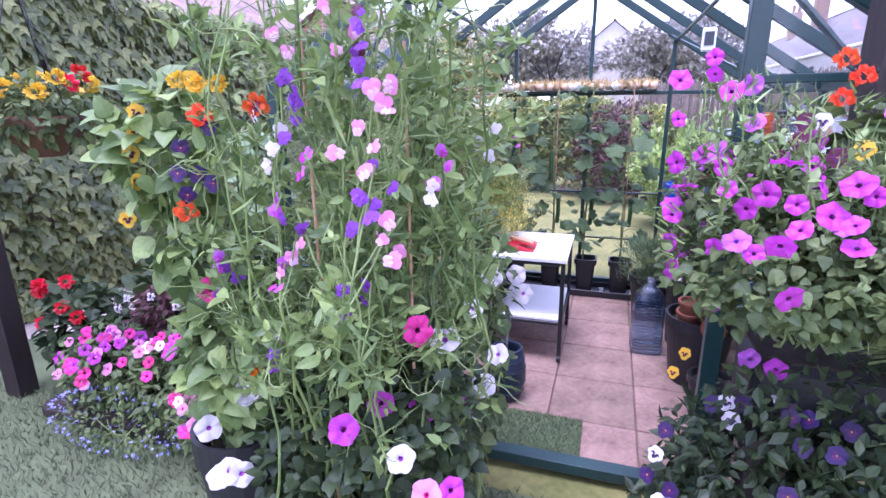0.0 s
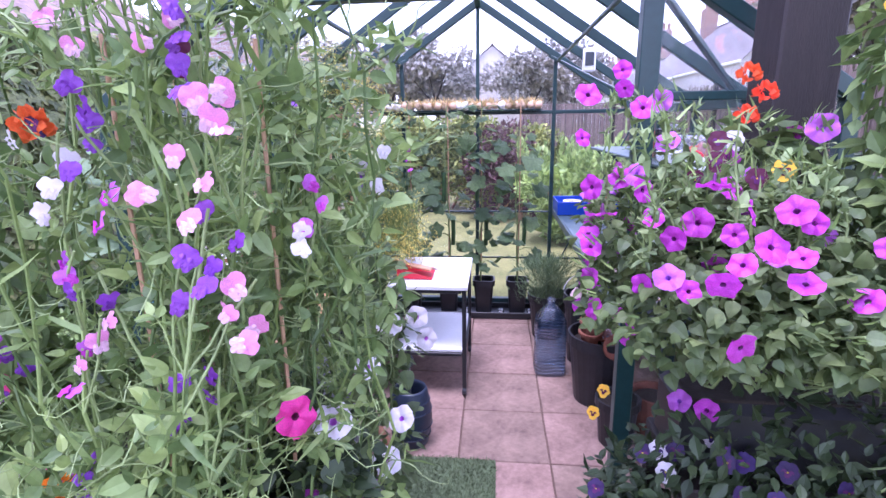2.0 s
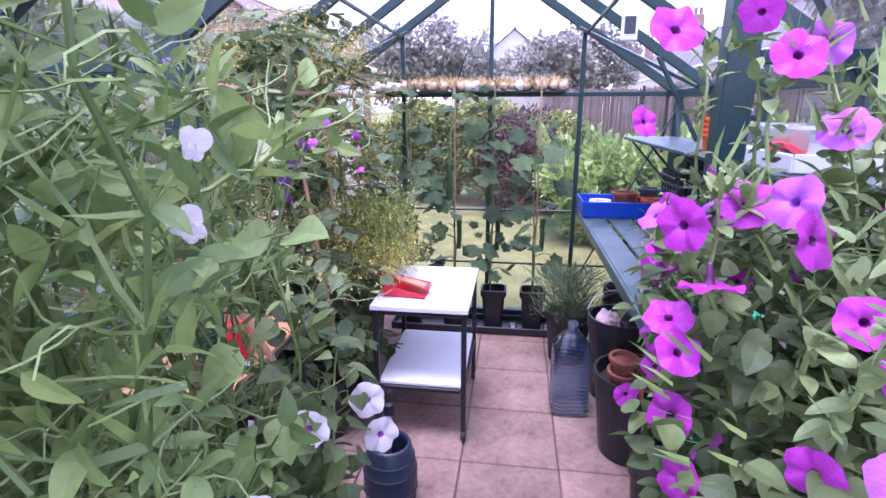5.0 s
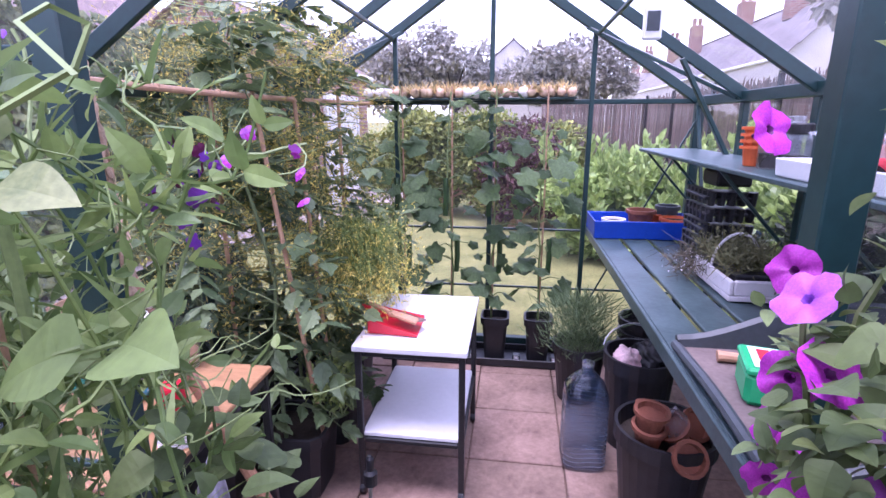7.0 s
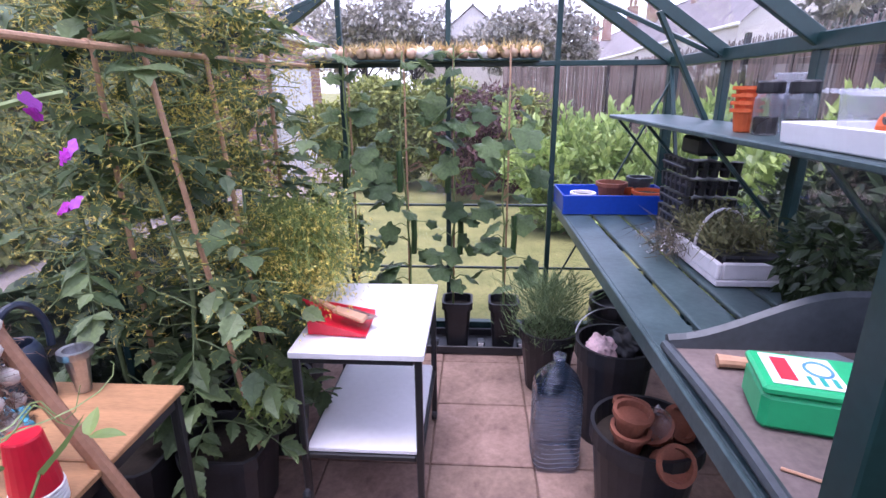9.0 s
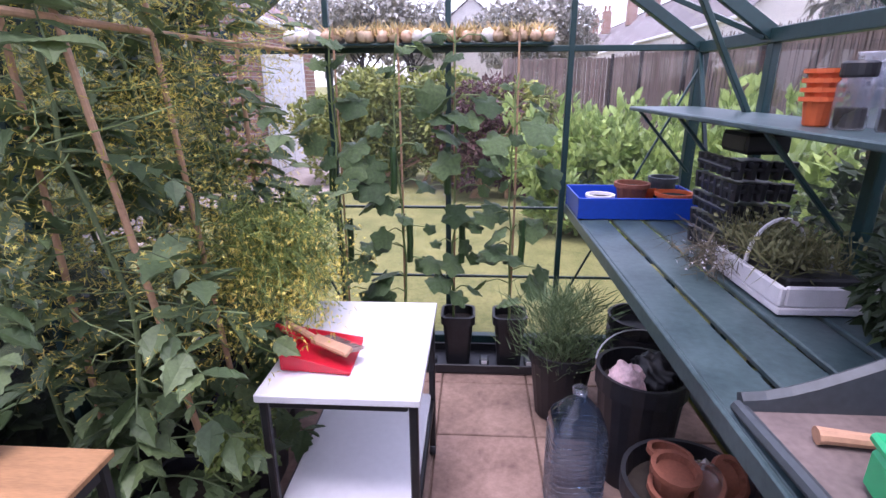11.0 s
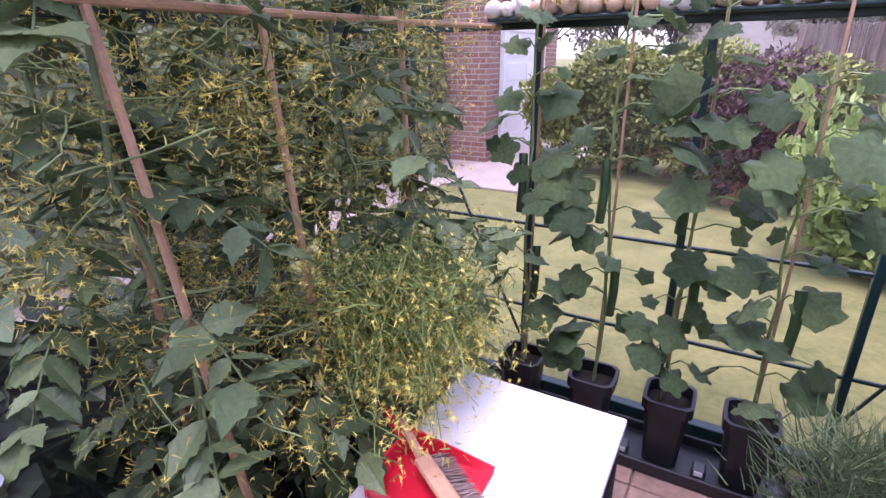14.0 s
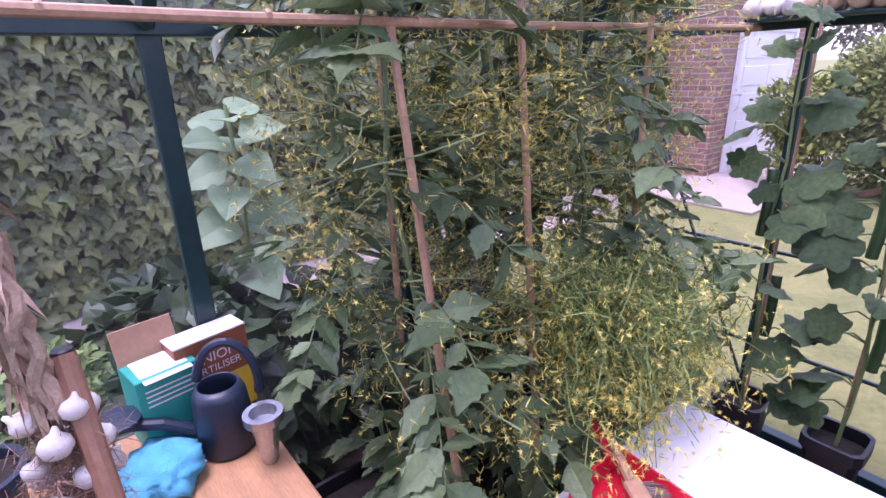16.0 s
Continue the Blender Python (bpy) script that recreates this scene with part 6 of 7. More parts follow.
bed = structure("flower_bed", Geo().box((-2.15, 2.55, 0.03), (1.2, 2.0, 0.10), 0.03), SOIL, "dark soil flower bed beside the greenhouse", "flower bed")
for (x, y), blobs, n, mats, cols in (
        ((-1.95, 1.72), [((0, 0, 0.25), (0.38, 0.24, 0.24)), ((0.2, 0.05, 0.35), (0.3, 0.2, 0.25))], 1700, PET_LEAF, ("rose", "pink", "magenta", "white", "rose")),
        ((-2.4, 1.75), [((0, 0, 0.25), (0.26, 0.24, 0.25))], 900, PET_LEAF, ("rose", "magenta", "pink")),
        ((-1.5, 1.6), [((0, 0, 0.22), (0.28, 0.22, 0.24))], 900, PET_LEAF, ("pink", "rose", "white", "magenta"))):
    b = bushy("bedding_petunia", "low bedding petunias in pink, magenta and white", (x, y, 0.0), blobs, n, 0.05, OVAL, mats, 20)
    for k in range(26):
        a, e = RNG.uniform(-2.6, 0.2), RNG.uniform(0.1, 1.2)
        r = blobs[0][1]
        c = blobs[RNG.integers(len(blobs))][0]
        put(PET[cols[k % len(cols)]], b, (c[0] + r[0] * math.cos(a) * math.cos(e), c[1] + r[1] * math.sin(a) * math.cos(e), c[2] + r[2] * math.sin(e)), (math.cos(a) * 0.4 + 0.3, -0.8, 0.6), 0.024 + 0.008 * RNG.random(), RNG.random() * 6)
lob = bushy("lobelia", "blue-white lobelia froth edging the bed", (-2.1, 1.5, 0.0), [((0, 0, 0.12), (0.4, 0.12, 0.13))], 500, 0.03, OVAL, PET_LEAF, 8)
p, d = in_blob(260, (0, -0.02, 0.15), (0.42, 0.14, 0.15), 0.9)
tagged(Geo().scatter(STAR, p, d, unit(260), 0.012).part("tiny_flowers", petal_mat("lobelia_petal", (0.35, 0.35, 0.75)), lob), "", "", "", "stuff")
br2 = bushy("dahlia", "dark bronze-leaved dahlia with small white blooms", (-2.25, 2.05, 0.0), [((0, 0, 0.42), (0.26, 0.2, 0.2))], 900, 0.06, OVAL, RED_LEAF, 12)
for k in range(9):
    a = k * 0.75
    put(WHITE_BLOOM, br2, (0.24 * math.cos(a), -0.16, 0.48 + 0.12 * math.sin(a)), (0.3, -0.8, 0.5), 0.025)
rg = bushy("geranium", "red geraniums by the black post", (-2.75, 1.9, 0.0), [((0, 0, 0.35), (0.26, 0.2, 0.3))], 700, 0.07, WIDE, DARK_AND_SHADED_LEAF, 12)
for k in range(7):
    put(RED_BLOOM, rg, (RNG.uniform(-0.2, 0.2), -0.15, 0.5 + RNG.uniform(-0.1, 0.2)), (0.4, -0.8, 0.4), 0.04)
bushy("basil", "fresh light-green leafy herb bush", (-1.95, 2.2, 0.0), [((0, 0, 0.5), (0.2, 0.18, 0.25))], 700, 0.06, OVAL, PEA_LEAF, 10)
for x, y, h in ((-1.75, 2.6, 0.8), (-2.3, 2.7, 0.75), (-2.0, 3.2, 0.7), (-2.7, 2.6, 0.6), (-1.7, 3.5, 0.9), (-2.2, 3.9, 0.6)):
    dd = bushy("dahlia", "dark green broad-leaved dahlia behind the glass", (x, y, 0.0), [((0, 0, h * 0.55), (0.3, 0.3, h * 0.45))], 520, 0.13, WIDE, DARK_AND_SHADED_LEAF, 12)
sf = thing("sunflower", "young sunflower with large pale felted leaves", "plant", (-2.3, 2.95, 0.0))
Geo().tube(wavy((0, 0, 0), (0, 0, 1.4), 8, 0.01), 0.012, 7, 0, 0.008).part("stem", STEM, sf)
PALE = M("pale_leaf", (0.2, 0.29, 0.15), 0.6, 0.2, 10, 0.2, rand=0.15, trans=0.3)
for k in range(15):
    a, z = k * 2.4, 0.75 + 0.62 * (k / 14) ** 0.6
    Geo().scatter(HEART, [(0.03 * math.cos(a), 0.03 * math.sin(a), z)], [(math.cos(a) + 0.1, math.sin(a), 0.2 if k > 8 else -0.3)], [(0.9, -0.3, 1)], 0.26 - 0.006 * k).part("leaf", PALE, sf)

# ---- petunias and pansies east of the door ----
stand = thing("plant_stand", "dark timber tiered plant stand behind the petunias", "plant stand", (0.68, 1.42, 0.0))
Geo().box((0, 0, 0.72), (0.6, 0.3, 0.03)).part("upper_shelf", BLACK_TIMBER, stand)
Geo().box((0, 0, 0.25), (0.6, 0.3, 0.03)).part("lower_shelf", BLACK_TIMBER, stand)
for x in (-0.28, 0.28):
    for y in (-0.13, 0.13):
        Geo().box((x, y, 0.35), (0.04, 0.04, 0.7)).part("leg", BLACK_TIMBER, stand)
trough = thing("trough", "dark plastic trough planted with petunias", "planter", (0.66, 1.42, 0.737))
Geo().box((0, 0, 0.09), (0.56, 0.2, 0.18), 0.02).part("body", BLACK_PLASTIC, trough)
Geo().box((0, 0, 0.182), (0.52, 0.16, 0.01)).part("soil", SOIL, trough)
blobs = [((-0.12, -0.08, 1.17), (0.32, 0.24, 0.15)), ((0.2, -0.13, 1.17), (0.34, 0.26, 0.15)), ((-0.26, 0.05, 1.3), (0.16, 0.2, 0.16)), ((0.05, 0.0, 1.3), (0.3, 0.2, 0.12))]
pm = bushy("petunia", "mass of magenta petunias spilling from a trough", (0.56, 1.40, 0.0), blobs, 4600, 0.031, HEART, PET_LEAF, 70)
known = [(0.22, 1.43, 1.65), (0.22, 1.4, 1.61), (0.09, 1.43, 1.6), (0.26, 1.4, 1.57), (0.23, 1.3, 1.44), (0.24, 1.28, 1.41), (0.14, 1.33, 1.41), (0.34, 1.2, 1.43), (0.43, 1.1, 1.4), (0.3, 1.15, 1.37), (0.34, 1.1, 1.36), (0.15, 1.3, 1.29), (0.12, 1.34, 1.31), (0.26, 1.15, 1.27), (0.23, 1.2, 1.24), (0.15, 1.3, 1.22), (0.16, 1.28, 1.16), (0.31, 1.05, 1.29), (0.34, 1.06, 1.32), (0.41, 1.03, 1.34), (0.42, 1.03, 1.3), (0.32, 0.99, 1.21), (0.36, 1.3, 0.94), (0.42, 1.3, 0.92), (0.28, 1.2, 1.33), (0.24, 1.2, 1.37), (0.17, 1.3, 1.36), (0.46, 1.1, 1.38), (0.4, 1.1, 1.34), (0.41, 1.2, 1.38), (0.2, 1.55, 1.32), (0.24, 1.52, 1.22), (0.28, 1.5, 1.3), (0.22, 1.6, 1.12), (0.3, 1.55, 1.15), (0.18, 1.66, 1.5), (0.26, 1.58, 1.42), (0.3, 1.5, 1.05), (0.2, 1.68, 1.02), (0.33, 1.62, 1.4), (0.34, 1.66, 1.22), (0.36, 1.62, 1.12), (0.30, 1.66, 1.02), (0.38, 1.6, 1.28), (0.26, 1.7, 1.16), (0.36, 1.68, 1.34), (0.32, 1.6, 0.96)]
for k in range(7):
    c, r = blobs[(0, 1, 0, 1, 2, 3, 0, 1, 3)[k % 9]]
    a, e = RNG.uniform(-3.0, -0.7), RNG.uniform(-0.3, 1.2)
    known.append((0.56 + c[0] + r[0] * 1.02 * math.cos(a) * math.cos(e), 1.40 + c[1] + r[1] * 1.05 * math.sin(a) * math.cos(e), c[2] + r[2] * 1.05 * math.sin(e)))
for k, (x, y, z) in enumerate(known):
    x = max(x, 0.15)
    put(PET["mauve" if k % 9 == 4 else "magenta"], pm, (x - 0.56, y - 1.40, z), (-x * 0.8 + RNG.normal(0, 0.6), -0.8 + RNG.normal(0, 0.3), 0.4 + RNG.normal(0, 0.55)), 0.019 + 0.010 * RNG.random(), RNG.random() * 6)
# tall shoots reaching towards the door, with fuzzy pale leaves and long buds
SHOOT_LEAF = M("shoot_leaf", (0.19, 0.26, 0.1), 0.6, 0.25, 12, 0.15, island=0.35, trans=0.3)
sh, lf, bud = Geo(), Geo(), Geo()
for k in range(44):
    b = np.array((RNG.uniform(-0.36, 0.12), RNG.uniform(-0.22, 0.24), RNG.uniform(1.1, 1.3)))
    e = b + np.array((RNG.normal(-0.03, 0.05), RNG.normal(0.0, 0.06), RNG.uniform(0.1, 0.36)))
    e[0] = max(e[0], -0.38)
    line = wavy(b, e, 9, 0.012)
    sh.tube(line, 0.0032, 5, 0, 0.0018)
    q = np.repeat(line[1:], 5, 0) + RNG.normal(0, 0.006, (40, 3))
    lf.scatter(PEA_T, q, unit(40) + np.array((0, 0, 0.35)), unit(40) * 0.4 + np.array((0, 0, 1)), 0.017 + 0.019 * RNG.random(40))
    q = line[-1] + RNG.normal(0, 0.012, (7, 3))
    bud.scatter(BLADE, q, unit(7) * 0.6 + np.array((0, 0, 0.7)), unit(7), 0.03 + 0.02 * RNG.random(7))
    if k % 4 == 0:
        put(PET["magenta" if k % 8 else "mauve"], pm, tuple(e), (-0.5 + RNG.normal(0, 0.5), -0.7 + RNG.normal(0, 0.4), 0.2 + RNG.normal(0, 0.4)), 0.026, k)
for c, x, y, z in (("magenta", 0.21, 1.62, 1.28), ("mauve", 0.19, 1.58, 1.37), ("magenta", 0.22, 1.66, 1.21), ("magenta", 0.24, 1.7, 1.36), ("magenta", 0.2, 1.55, 1.2), ("magenta", 0.26, 1.72, 1.1)):
    put(PET[c], pm, (x - 0.56, y - 1.40, z), (-0.7 + RNG.normal(0, 0.4), -0.5 + RNG.normal(0, 0.4), 0.3 + RNG.normal(0, 0.4)), 0.026, RNG.random() * 6)
    line = wavy((x - 0.5, y - 1.36, z - 0.2), (x - 0.555, y - 1.39, z - 0.012), 8, 0.01)
    sh.tube(line, 0.0035, 5, 0, 0.0025)
    q = np.repeat(line[1:7], 4, 0) + RNG.normal(0, 0.01, (24, 3))
    lf.scatter(PEA_T, q, unit(24) + np.array((0, 0, 0.3)), unit(24) * 0.4 + np.array((0, 0, 1)), 0.018 + 0.02 * RNG.random(24))
sh.part("shoot_growth", STEM, pm)
lf.part("foliage", SHOOT_LEAF, pm)
p, d = in_blob(260, (0, -0.1, 1.25), (0.42, 0.28, 0.2), 1.0)
bud.scatter(BLADE, p, d + np.array((0, 0, 0.6)), unit(260), 0.04)
bud.part("bud_growth", PEA_LEAF, pm)

# shade below the petunia mass is put into these dark leaves
pn = bushy("pansy", "dark violet and white pansies in a low pot", (0.46, 1.40, 0.0), [((0.0, -0.02, 0.58), (0.28, 0.22, 0.26)), ((0.25, -0.08, 0.58), (0.3, 0.2, 0.3)), ((-0.12, 0.05, 0.3), (0.2, 0.2, 0.3)), ((0.1, -0.05, 0.3), (0.3, 0.2, 0.3)), ((0.22, -0.14, 0.85), (0.4, 0.12, 0.15))], 6500, 0.042, OVAL, DARK_AND_SHADED_LEAF, 40)
for k in range(38):
    a, e = RNG.uniform(-2.9, -0.6), RNG.uniform(-0.2, 1.2)
    put(PAN["white" if k % 3 == 0 else "violet"], pn, (0.12 + 0.44 * math.cos(a) * math.cos(e), -0.03 + 0.25 * math.sin(a) * math.cos(e), 0.56 + 0.30 * math.sin(e)), (-0.3 + RNG.normal(0, 0.3), -0.8, 0.4), 0.023, RNG.normal(0, 0.4))
for x, y, z in ((0.24, 1.6, 0.72), (0.27, 1.62, 0.78)):
    put(PAN["yellow"], pn, (x - 0.46, y - 1.40, z), (-0.4, -0.8, 0.3), 0.02)
pot("planter", "round dark pot under the pansies", (0.46, 1.42, 0.0), 0.15, 0.2, 0.26, BLACK_PLASTIC, 0, True)
ge = bushy("geranium", "orange geraniums and maroon pansies by the black post", (0.56, 1.50, 0.0), [((0, 0, 1.42), (0.16, 0.1, 0.12)), ((0.05, 0, 1.25), (0.2, 0.12, 0.12))], 300, 0.06, WIDE, PET_LEAF, 12)
for x, y, z in ((0.52, 1.51, 1.55), (0.51, 1.50, 1.64), (0.55, 1.5, 1.60)):
    put(GERANIUM, ge, (x - 0.56, y - 1.5, z), (-0.3, -0.9, 0.4), 0.028)
for c, x, y, z in (("maroon", 0.40, 1.35, 1.46), ("maroon", 0.37, 1.37, 1.42), ("maroon", 0.46, 1.3, 1.43), ("yellow", 0.498, 1.282, 1.448), ("maroon", 0.42, 1.4, 1.5), ("white", 0.46, 1.42, 1.5)):
    put(PAN[c], ge, (x - 0.56, y - 1.5, z), (-0.3, -0.9, 0.2), 0.022)
cl = bushy("climber", "leafy climber with yellow flowers on the black post", (0.80, 1.5, 0.0), [((0, -0.1, 1.75), (0.12, 0.12, 0.45)), ((0.1, -0.2, 1.4), (0.2, 0.15, 0.25))], 1000, 0.06, OVAL, PEA_LEAF, 24)
for x, y, z in ((0.70, 1.35, 1.75), (0.72, 1.33, 1.68), (0.70, 1.35, 1.85), (0.75, 1.3, 1.6), (0.78, 1.3, 1.9)):
    put(PAN["yellow"], cl, (x - 0.8, y - 1.5, z), (-0.5, -0.9, 0.1), 0.03)
for k in range(10):
    put(PET["white"], cl, (RNG.uniform(-0.12, 0.1), -0.2, RNG.uniform(1.4, 2.1)), (-0.6, -0.8, 0.2), 0.022, k)

# ---- tomatoes ----
def serrated():
    out = [(0, 0, 0)]
    pts = []
    for k in range(1, 10):
        y = k / 10
        w = 0.34 * math.sin(math.pi * y ** 0.8) * (1.0 if k % 2 else 0.78)
        pts.append((w, y - (0 if k % 2 else 0.03), 0.04 - 0.25 * (y - 0.4) ** 2))
    v = [(0, 0, 0)] + pts + [(0, 1, -0.12)] + [(-x, y, z) for x, y, z in pts[::-1]] + [(0, 0.35, -0.04), (0, 0.7, -0.08)]
    f = [[0, 1, 2, 3, 4, 20], [20, 4, 5, 6, 21], [21, 6, 7, 8, 9, 10], [21, 10, 11, 12, 13, 14], [20, 21, 14, 15, 16], [0, 20, 16, 17, 18, 19]]
    return np.array(v), f


TOM = serrated()


def tomato(at, h, n, label):
    t = thing("tomato_plant", label, "tomato plant", at)
    s, g, gy, st, tr = Geo(), Geo(), Geo(), Geo(), Geo()
    main = wavy((0, 0, 0.2), (RNG.normal(-0.08, 0.03), RNG.normal(0, 0.05), h), 16, 0.025)
    s.tube(main, 0.009, 7, 0, 0.005)
    for k in range(n):
        o = main[RNG.integers(2, 16)]
        a = RNG.uniform(0, 2 * math.pi)
        ln = RNG.uniform(0.16, 0.38)
        d = np.array((math.cos(a), math.sin(a) * (0.6 if math.sin(a) < 0 else 1.0), RNG.uniform(-0.2, 0.35)))
        kk = np.linspace(0, 1, 7)[:, None]
        rib = o + d * ln * kk - np.array((0, 0, 0.14)) * kk ** 2
        s.tube(rib, 0.0035, 5, 0, 0.0018)
        side = np.array((-d[1], d[0], 0))
        p = np.concatenate([rib[2:], rib[2:], rib[-1:]])
        w = np.concatenate([np.tile(d * 0.6 + side, (5, 1)), np.tile(d * 0.6 - side, (5, 1)), [d]]) + RNG.normal(0, 0.25, (11, 3)) - np.array((0, 0, 0.35))
        g.scatter(TOM, p, w, np.tile((0, 0, 1.0), (11, 1)) + RNG.normal(0, 0.3, (11, 3)), RNG.uniform(0.05, 0.125, 11))
    for k in range(int(n * 2.7)):
        o = main[RNG.integers(6, 16)] + RNG.normal(0, 0.03, 3)
        a = RNG.uniform(0, 2 * math.pi)
        ln = RNG.uniform(0.12, 0.3)
        e = o + np.array((math.cos(a) * ln, math.sin(a) * ln * (0.5 if math.sin(a) < 0 else 1.0), RNG.uniform(-0.12, 0.1)))
        tr.tube(wavy(o, e, 6, 0.012), 0.002, 4)
        q = e + RNG.normal(0, 0.04, (20, 3)) * np.array((1, 1, 1.2))
        st.scatter(STAR, q[:11], unit(11), unit(11), 0.005 + 0.005 * RNG.random(11))
        gy.scatter(BLADE, np.repeat(q, 2, 0) + RNG.normal(0, 0.03, (40, 3)), unit(40), unit(40), 0.022)
    s.part("stem_growth", TOM_STEM, t)
    g.part("foliage", TOM_LEAF, t)
    tagged(st.part("blossom", FLOWER_YEL, t), "yellow star-shaped blossom", "", "", "stuff")
    tagged(gy.part("sepal_growth", YEL_LEAF, t), "yellow-green sepals and trusses", "", "", "stuff")
    tr.part("stalk_growth", STEM, t)
    return t


for x, y, h, n in ((-0.92, 2.86, 1.85, 26), (-0.98, 3.2, 1.95, 26), (-0.92, 3.5, 2.0, 26), (-1.0, 3.85, 1.9, 22), (-1.22, 2.98, 1.8, 24), (-1.25, 3.3, 1.85, 22), (-1.2, 3.75, 1.9, 20), (-0.84, 3.3, 1.2, 16)):
    tomato((x, y, 0.0), h, n, "tall tomato plant with green fruit and yellow blossom")
FRUIT = M("green_tomato", (0.17, 0.21, 0.06), 0.3, 0.2, 10, 0.02, rand=0.25)
fm = Geo().lathe([(0.003, -0.016), (0.009, -0.012), (0.012, 0), (0.009, 0.011), (0.002, 0.014)], 10).mesh("green_tomato", FRUIT, True)
vine = bpy.data.objects["tomato_plant.002"]
for k in range(46):
    ob = new("green_tomato", fm)
    ob.parent = vine
    ob.location = (0.04 + RNG.normal(0, 0.08), 0.12 + RNG.normal(0, 0.12), RNG.choice([0.75, 0.85, 1.2, 1.3, 1.45]) + RNG.normal(0, 0.04))
# heavy yellow blossom truss hanging over the trolley
tr = thing("tomato_truss", "huge drooping yellow tomato blossom truss by the trolley", "tomato truss", (-0.72, 3.28, 0.0))
s, st, gy = Geo(), Geo(), Geo()
for k in range(230):
    e = np.array((RNG.normal(0.03, 0.09), RNG.normal(0.03, 0.15), 0.74 + abs(RNG.normal(0, 0.15))))
    o = np.array((RNG.normal(0, 0.08), RNG.normal(0, 0.12), 1.08))
    line = wavy(o, e, 9, 0.035)
    s.tube(line, 0.0014, 3)
    q = np.repeat(line[3:], 6, 0) + RNG.normal(0, 0.022, (36, 3))
    gy.scatter(BLADE, q, unit(36) + np.array((0, 0, -0.2)), unit(36), 0.014 + 0.012 * RNG.random(36))
    q = np.concatenate([line[-1] + RNG.normal(0, 0.028, (9, 3)), line[6] + RNG.normal(0, 0.028, (4, 3))])
    st.scatter(BLADE, q, unit(13) * 0.6 + np.array((0, 0, -0.6)), unit(13), 0.02)
    st.scatter(STAR, q, unit(13), unit(13), 0.008)
GYM = M("truss_green", (0.20, 0.27, 0.07), 0.6, 0.3, 12, 0.1, island=0.4, trans=0.25)
s.part("stalk_growth", GYM, tr)
tagged(gy.part("sepal_growth", GYM, tr), "", "", "", "stuff")
tagged(st.part("blossom", FLOWER_YEL, tr), "pale yellow pointed blossom", "", "", "stuff")
for x, y in ((-0.90, 2.93), (-0.90, 3.3), (-0.95, 3.7), (-1.22, 2.85), (-1.22, 3.35), (-1.22, 3.8)):
    pot("plant_pot", "large black square pot holding a tomato plant", (x, y, 0.008), 0.115, 0.14, 0.30, BLACK_PLASTIC, 6, True, 24, "tomato pots")
lowb = bushy("tomato_shoot", "small yellowing side shoot at the pot", (-0.75, 2.95, 0.2), [((0, 0, 0.28), (0.11, 0.1, 0.1))], 420, 0.028, OVAL, GYM, 14)

# ---- cucumbers ----
def palmate():
    v = [(0, 0.42, 0.05)]
    for k in range(25):
        a = -math.pi / 2 + 0.25 + (2 * math.pi - 0.5) * k / 24
        r = 0.5 * (1 + 0.15 * math.cos(5 * (a - math.pi / 2)) + (0.045 if k % 2 else -0.035))
        x, y = r * math.cos(a), 0.42 + r * math.sin(a)
        v.append((x, y, -0.55 * x * x - 0.5 * max(0, y - 0.45) ** 2 + 0.05 * math.cos(5 * (a - math.pi / 2)) + (0.03 if k % 2 else 0)))
    v.append((0, 0.02, 0))
    f = [[0, 1 + k, 2 + k] for k in range(24)] + [[0, 25, 26], [0, 26, 1]]
    return np.array(v), f


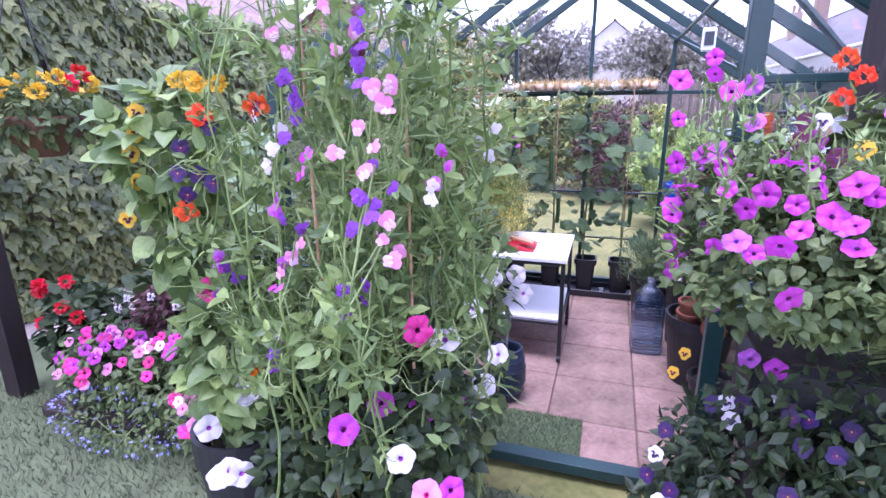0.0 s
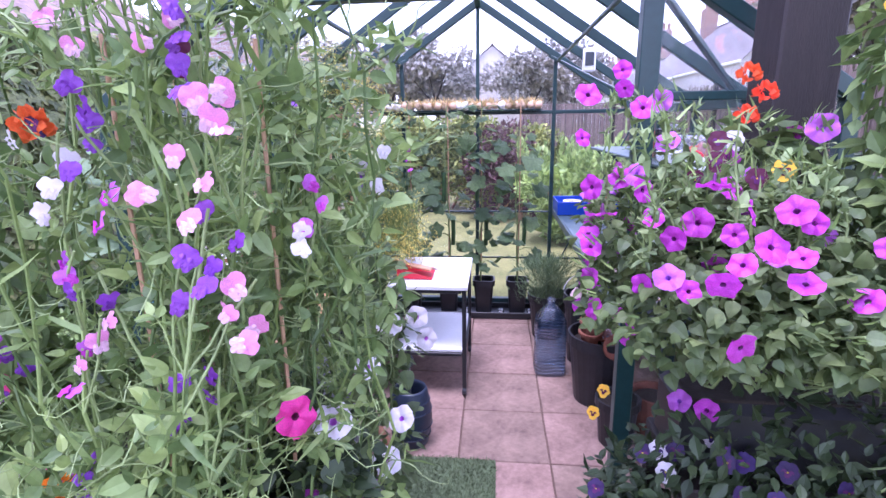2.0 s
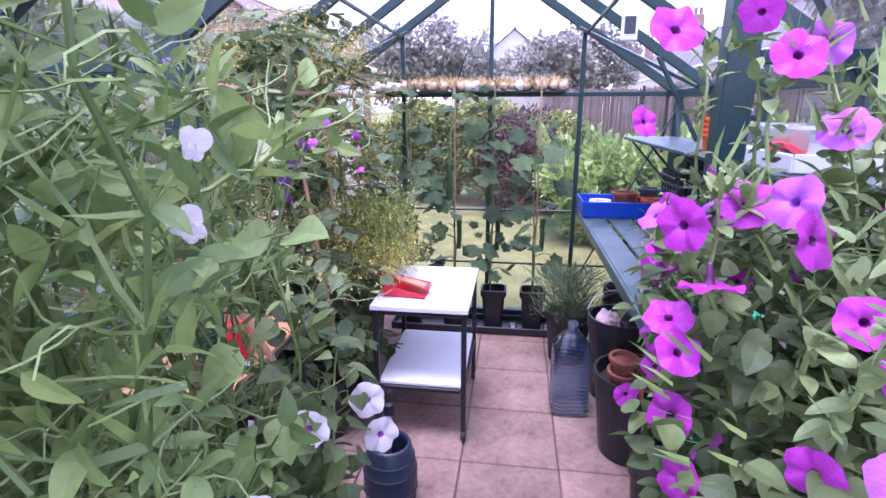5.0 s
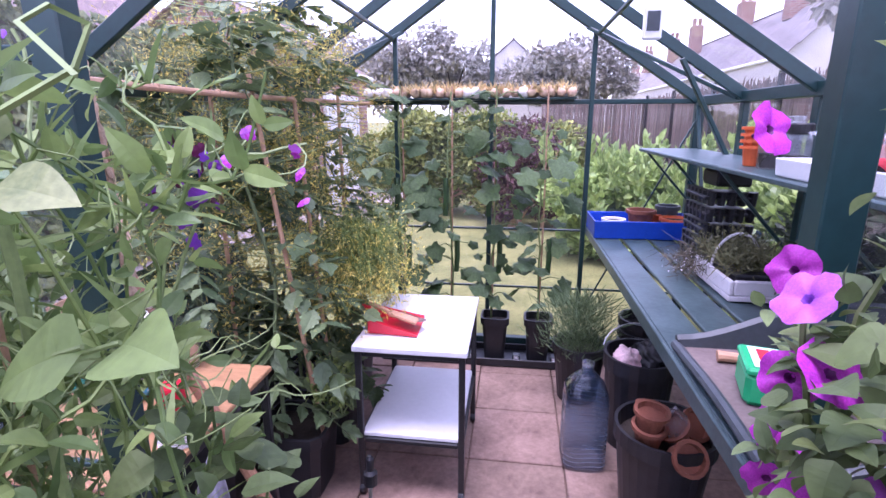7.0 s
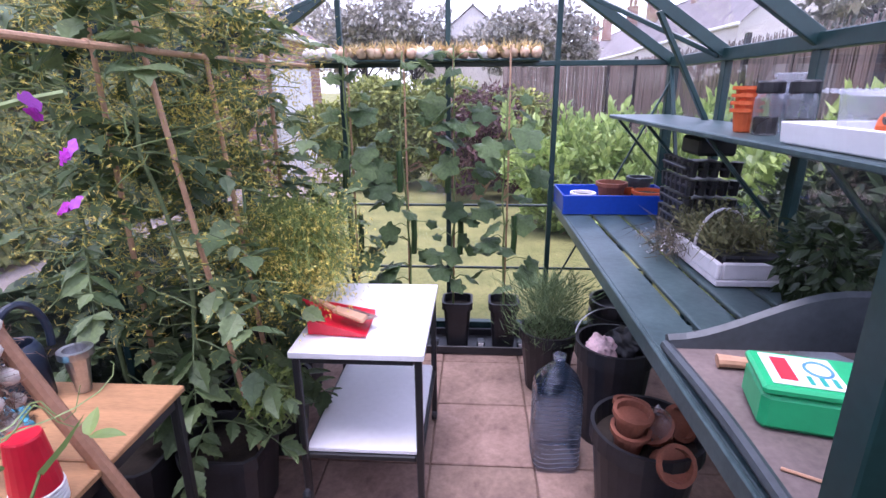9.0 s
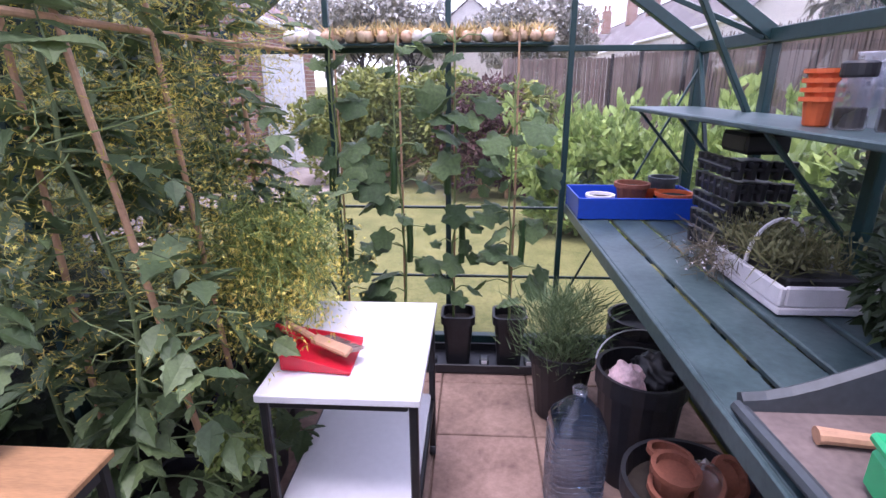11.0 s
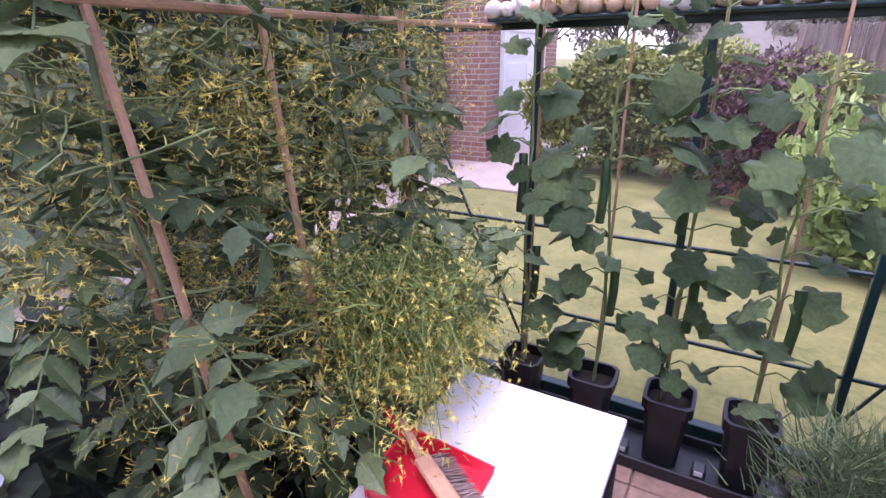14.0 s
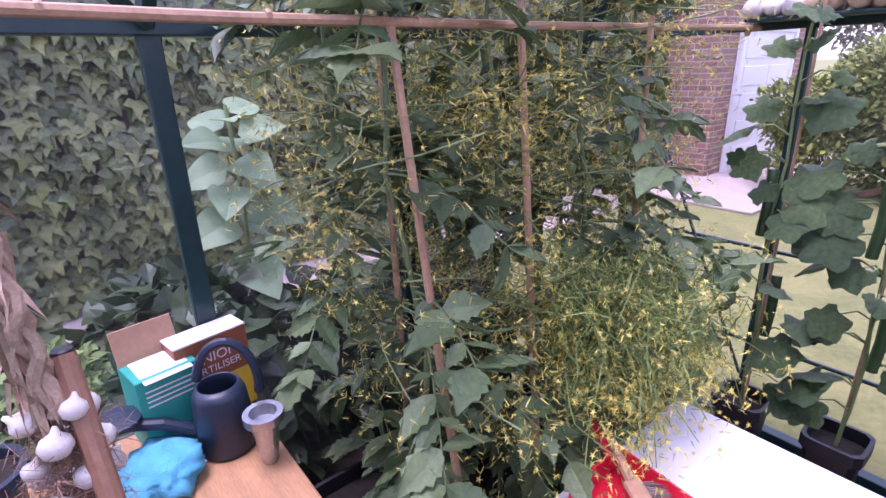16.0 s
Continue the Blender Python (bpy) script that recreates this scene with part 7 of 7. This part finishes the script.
PALM = palmate()
leaf_me = [Geo().scatter((PALM[0] + RNG.normal(0, 0.022, PALM[0].shape), PALM[1]), [(0, 0, 0)], [(0, 1, 0)], [(0, 0, 1)], 1.0).mesh("leaf", CUC_LEAF, True) for k in range(5)]
CUKE = M("cucumber", (0.03, 0.07, 0.02), 0.4, 0.3, 20, 0.2)
for x, h, nl in ((-0.72, 1.45, 24), (-0.42, 1.42, 33), (-0.16, 1.45, 33), (0.135, 1.25, 26)):
    c = thing("cucumber_plant", "climbing cucumber vine with large dull green leaves", "cucumber plant", (x, 4.21, 0.25), 0, "cucumbers")
    main = wavy((0, 0, 0), (0, 0, h), 18, 0.012)
    Geo().tube(main, 0.007, 6, 0, 0.004).part("stem", STEM, c)
    pet = Geo()
    for k in range(nl):
        o = main[int(2 + ((k + RNG.random()) / nl) ** 0.85 * 15)]
        a = RNG.uniform(-math.pi, 0.25)
        d = np.array((math.cos(a), 0.75 * math.sin(a), 0))
        e = o + d * RNG.uniform(0.05, 0.15) + np.array((0, 0, 0.03))
        e[1] = min(e[1], 0.1)
        pet.tube([o, (o + e) / 2 + np.array((0, 0, 0.02)), e], 0.003, 4)
        ob = new("leaf", leaf_me[k % 5])
        ob.parent = c
        y = Vector((d[0] + RNG.normal(0, 0.25), d[1] - 0.2, -0.5 + RNG.normal(0, 0.45))).normalized()
        up = Vector((d[0] * 0.3 + RNG.normal(0, 0.45), -0.5 + RNG.normal(0, 0.4), 0.75))
        xx = y.cross(up).normalized()
        rot = Matrix((xx, y, xx.cross(y))).transposed()
        size = 0.055 + 0.105 * RNG.random() ** 1.2 * (0.75 if k > nl * 0.85 else 1)
        ob.matrix_basis = Matrix.LocRotScale(Vector(e), rot.to_quaternion(), (size,) * 3)
    pet.part("stalk_growth", STEM, c)
    for k in range(2 if x < 0 else 1):
        z = 0.35 + 0.35 * k
        Geo().tube([(0.04 - 0.07 * k, -0.03, z + 0.22), (0.042 - 0.07 * k, -0.035, z + 0.2), (0.045 - 0.07 * k, -0.04, z + 0.1), (0.04 - 0.07 * k, -0.04, z + 0.01), (0.04 - 0.07 * k, -0.04, z)], 0.017, 9, 0, 0.016).part("cucumber_fruit", CUKE, c)

# lavender, seedlings
lav = thing("lavender", "feathery grey-green lavender in a black pot", "herb", (0.34, 3.80, 0.28))
n = 2600
o = np.column_stack([RNG.normal(0, 0.05, n), RNG.normal(0, 0.05, n), RNG.uniform(0, 0.30, n)])
w = np.column_stack([o[:, 0] * 6 + RNG.normal(0, 0.6, n), o[:, 1] * 6 + RNG.normal(0, 0.6, n), np.full(n, 0.8)])
Geo().scatter(THIN, o * np.array((1.6, 1.6, 1)), w, unit(n) , 0.04 + 0.07 * RNG.random(n)).part("stalk_growth", M("lavender_leaf", (0.12, 0.18, 0.08), 0.7, 0.3, 10, 0.1, island=0.35, trans=0.2), lav)
sd = thing("seedlings", "wispy straggling seedlings in the polystyrene box", "seedlings", (0.85, 3.24, BZ + 0.09))
n = 900
o = np.column_stack([RNG.uniform(-0.11, 0.1, n), RNG.uniform(-0.16, 0.16, n), RNG.uniform(0, 0.05, n)])
sg = Geo().scatter(THIN, o, unit(n) + np.array((-0.2, 0, 0.6)), unit(n), 0.09).scatter(OVAL, o[:400] + RNG.normal(0, 0.03, (400, 3)) + np.array((0, 0, 0.04)), unit(400), unit(400), 0.022)
sg.part("foliage", M("seedling_leaf", (0.15, 0.15, 0.06), 0.7, 0.3, 10, 0.1, island=0.4), sd)
sd2 = thing("seedlings", "trailing alyssum with white flowers over the bench", "seedlings", (0.72, 3.38, BZ + 0.06))
n = 350
o = RNG.normal(0, 0.05, (n, 3)) * np.array((0.8, 1.2, 0.6))
sdg = Geo().scatter(THIN, o, unit(n) + np.array((-0.3, 0, -0.3)), unit(n), 0.07)
sdg.part("stalk_growth", M("trailing_stalk", (0.14, 0.12, 0.08), 0.7, 0.3, 10, 0.1, island=0.4), sd2)
Geo().scatter(STAR, o[:60] + np.array((-0.03, 0, 0)), unit(60), unit(60), 0.007).part("foliage", WHITE_P, sd2)
sd3 = thing("seedlings", "green bushy herb against the glass on the bench", "herb", (0.93, 2.85, BZ))
g = Geo()
leaves(g, OVAL, 500, (0, 0, 0.14), (0.07, 0.17, 0.14), 0.045)
g.part("foliage", DARK_AND_SHADED_LEAF, sd3)
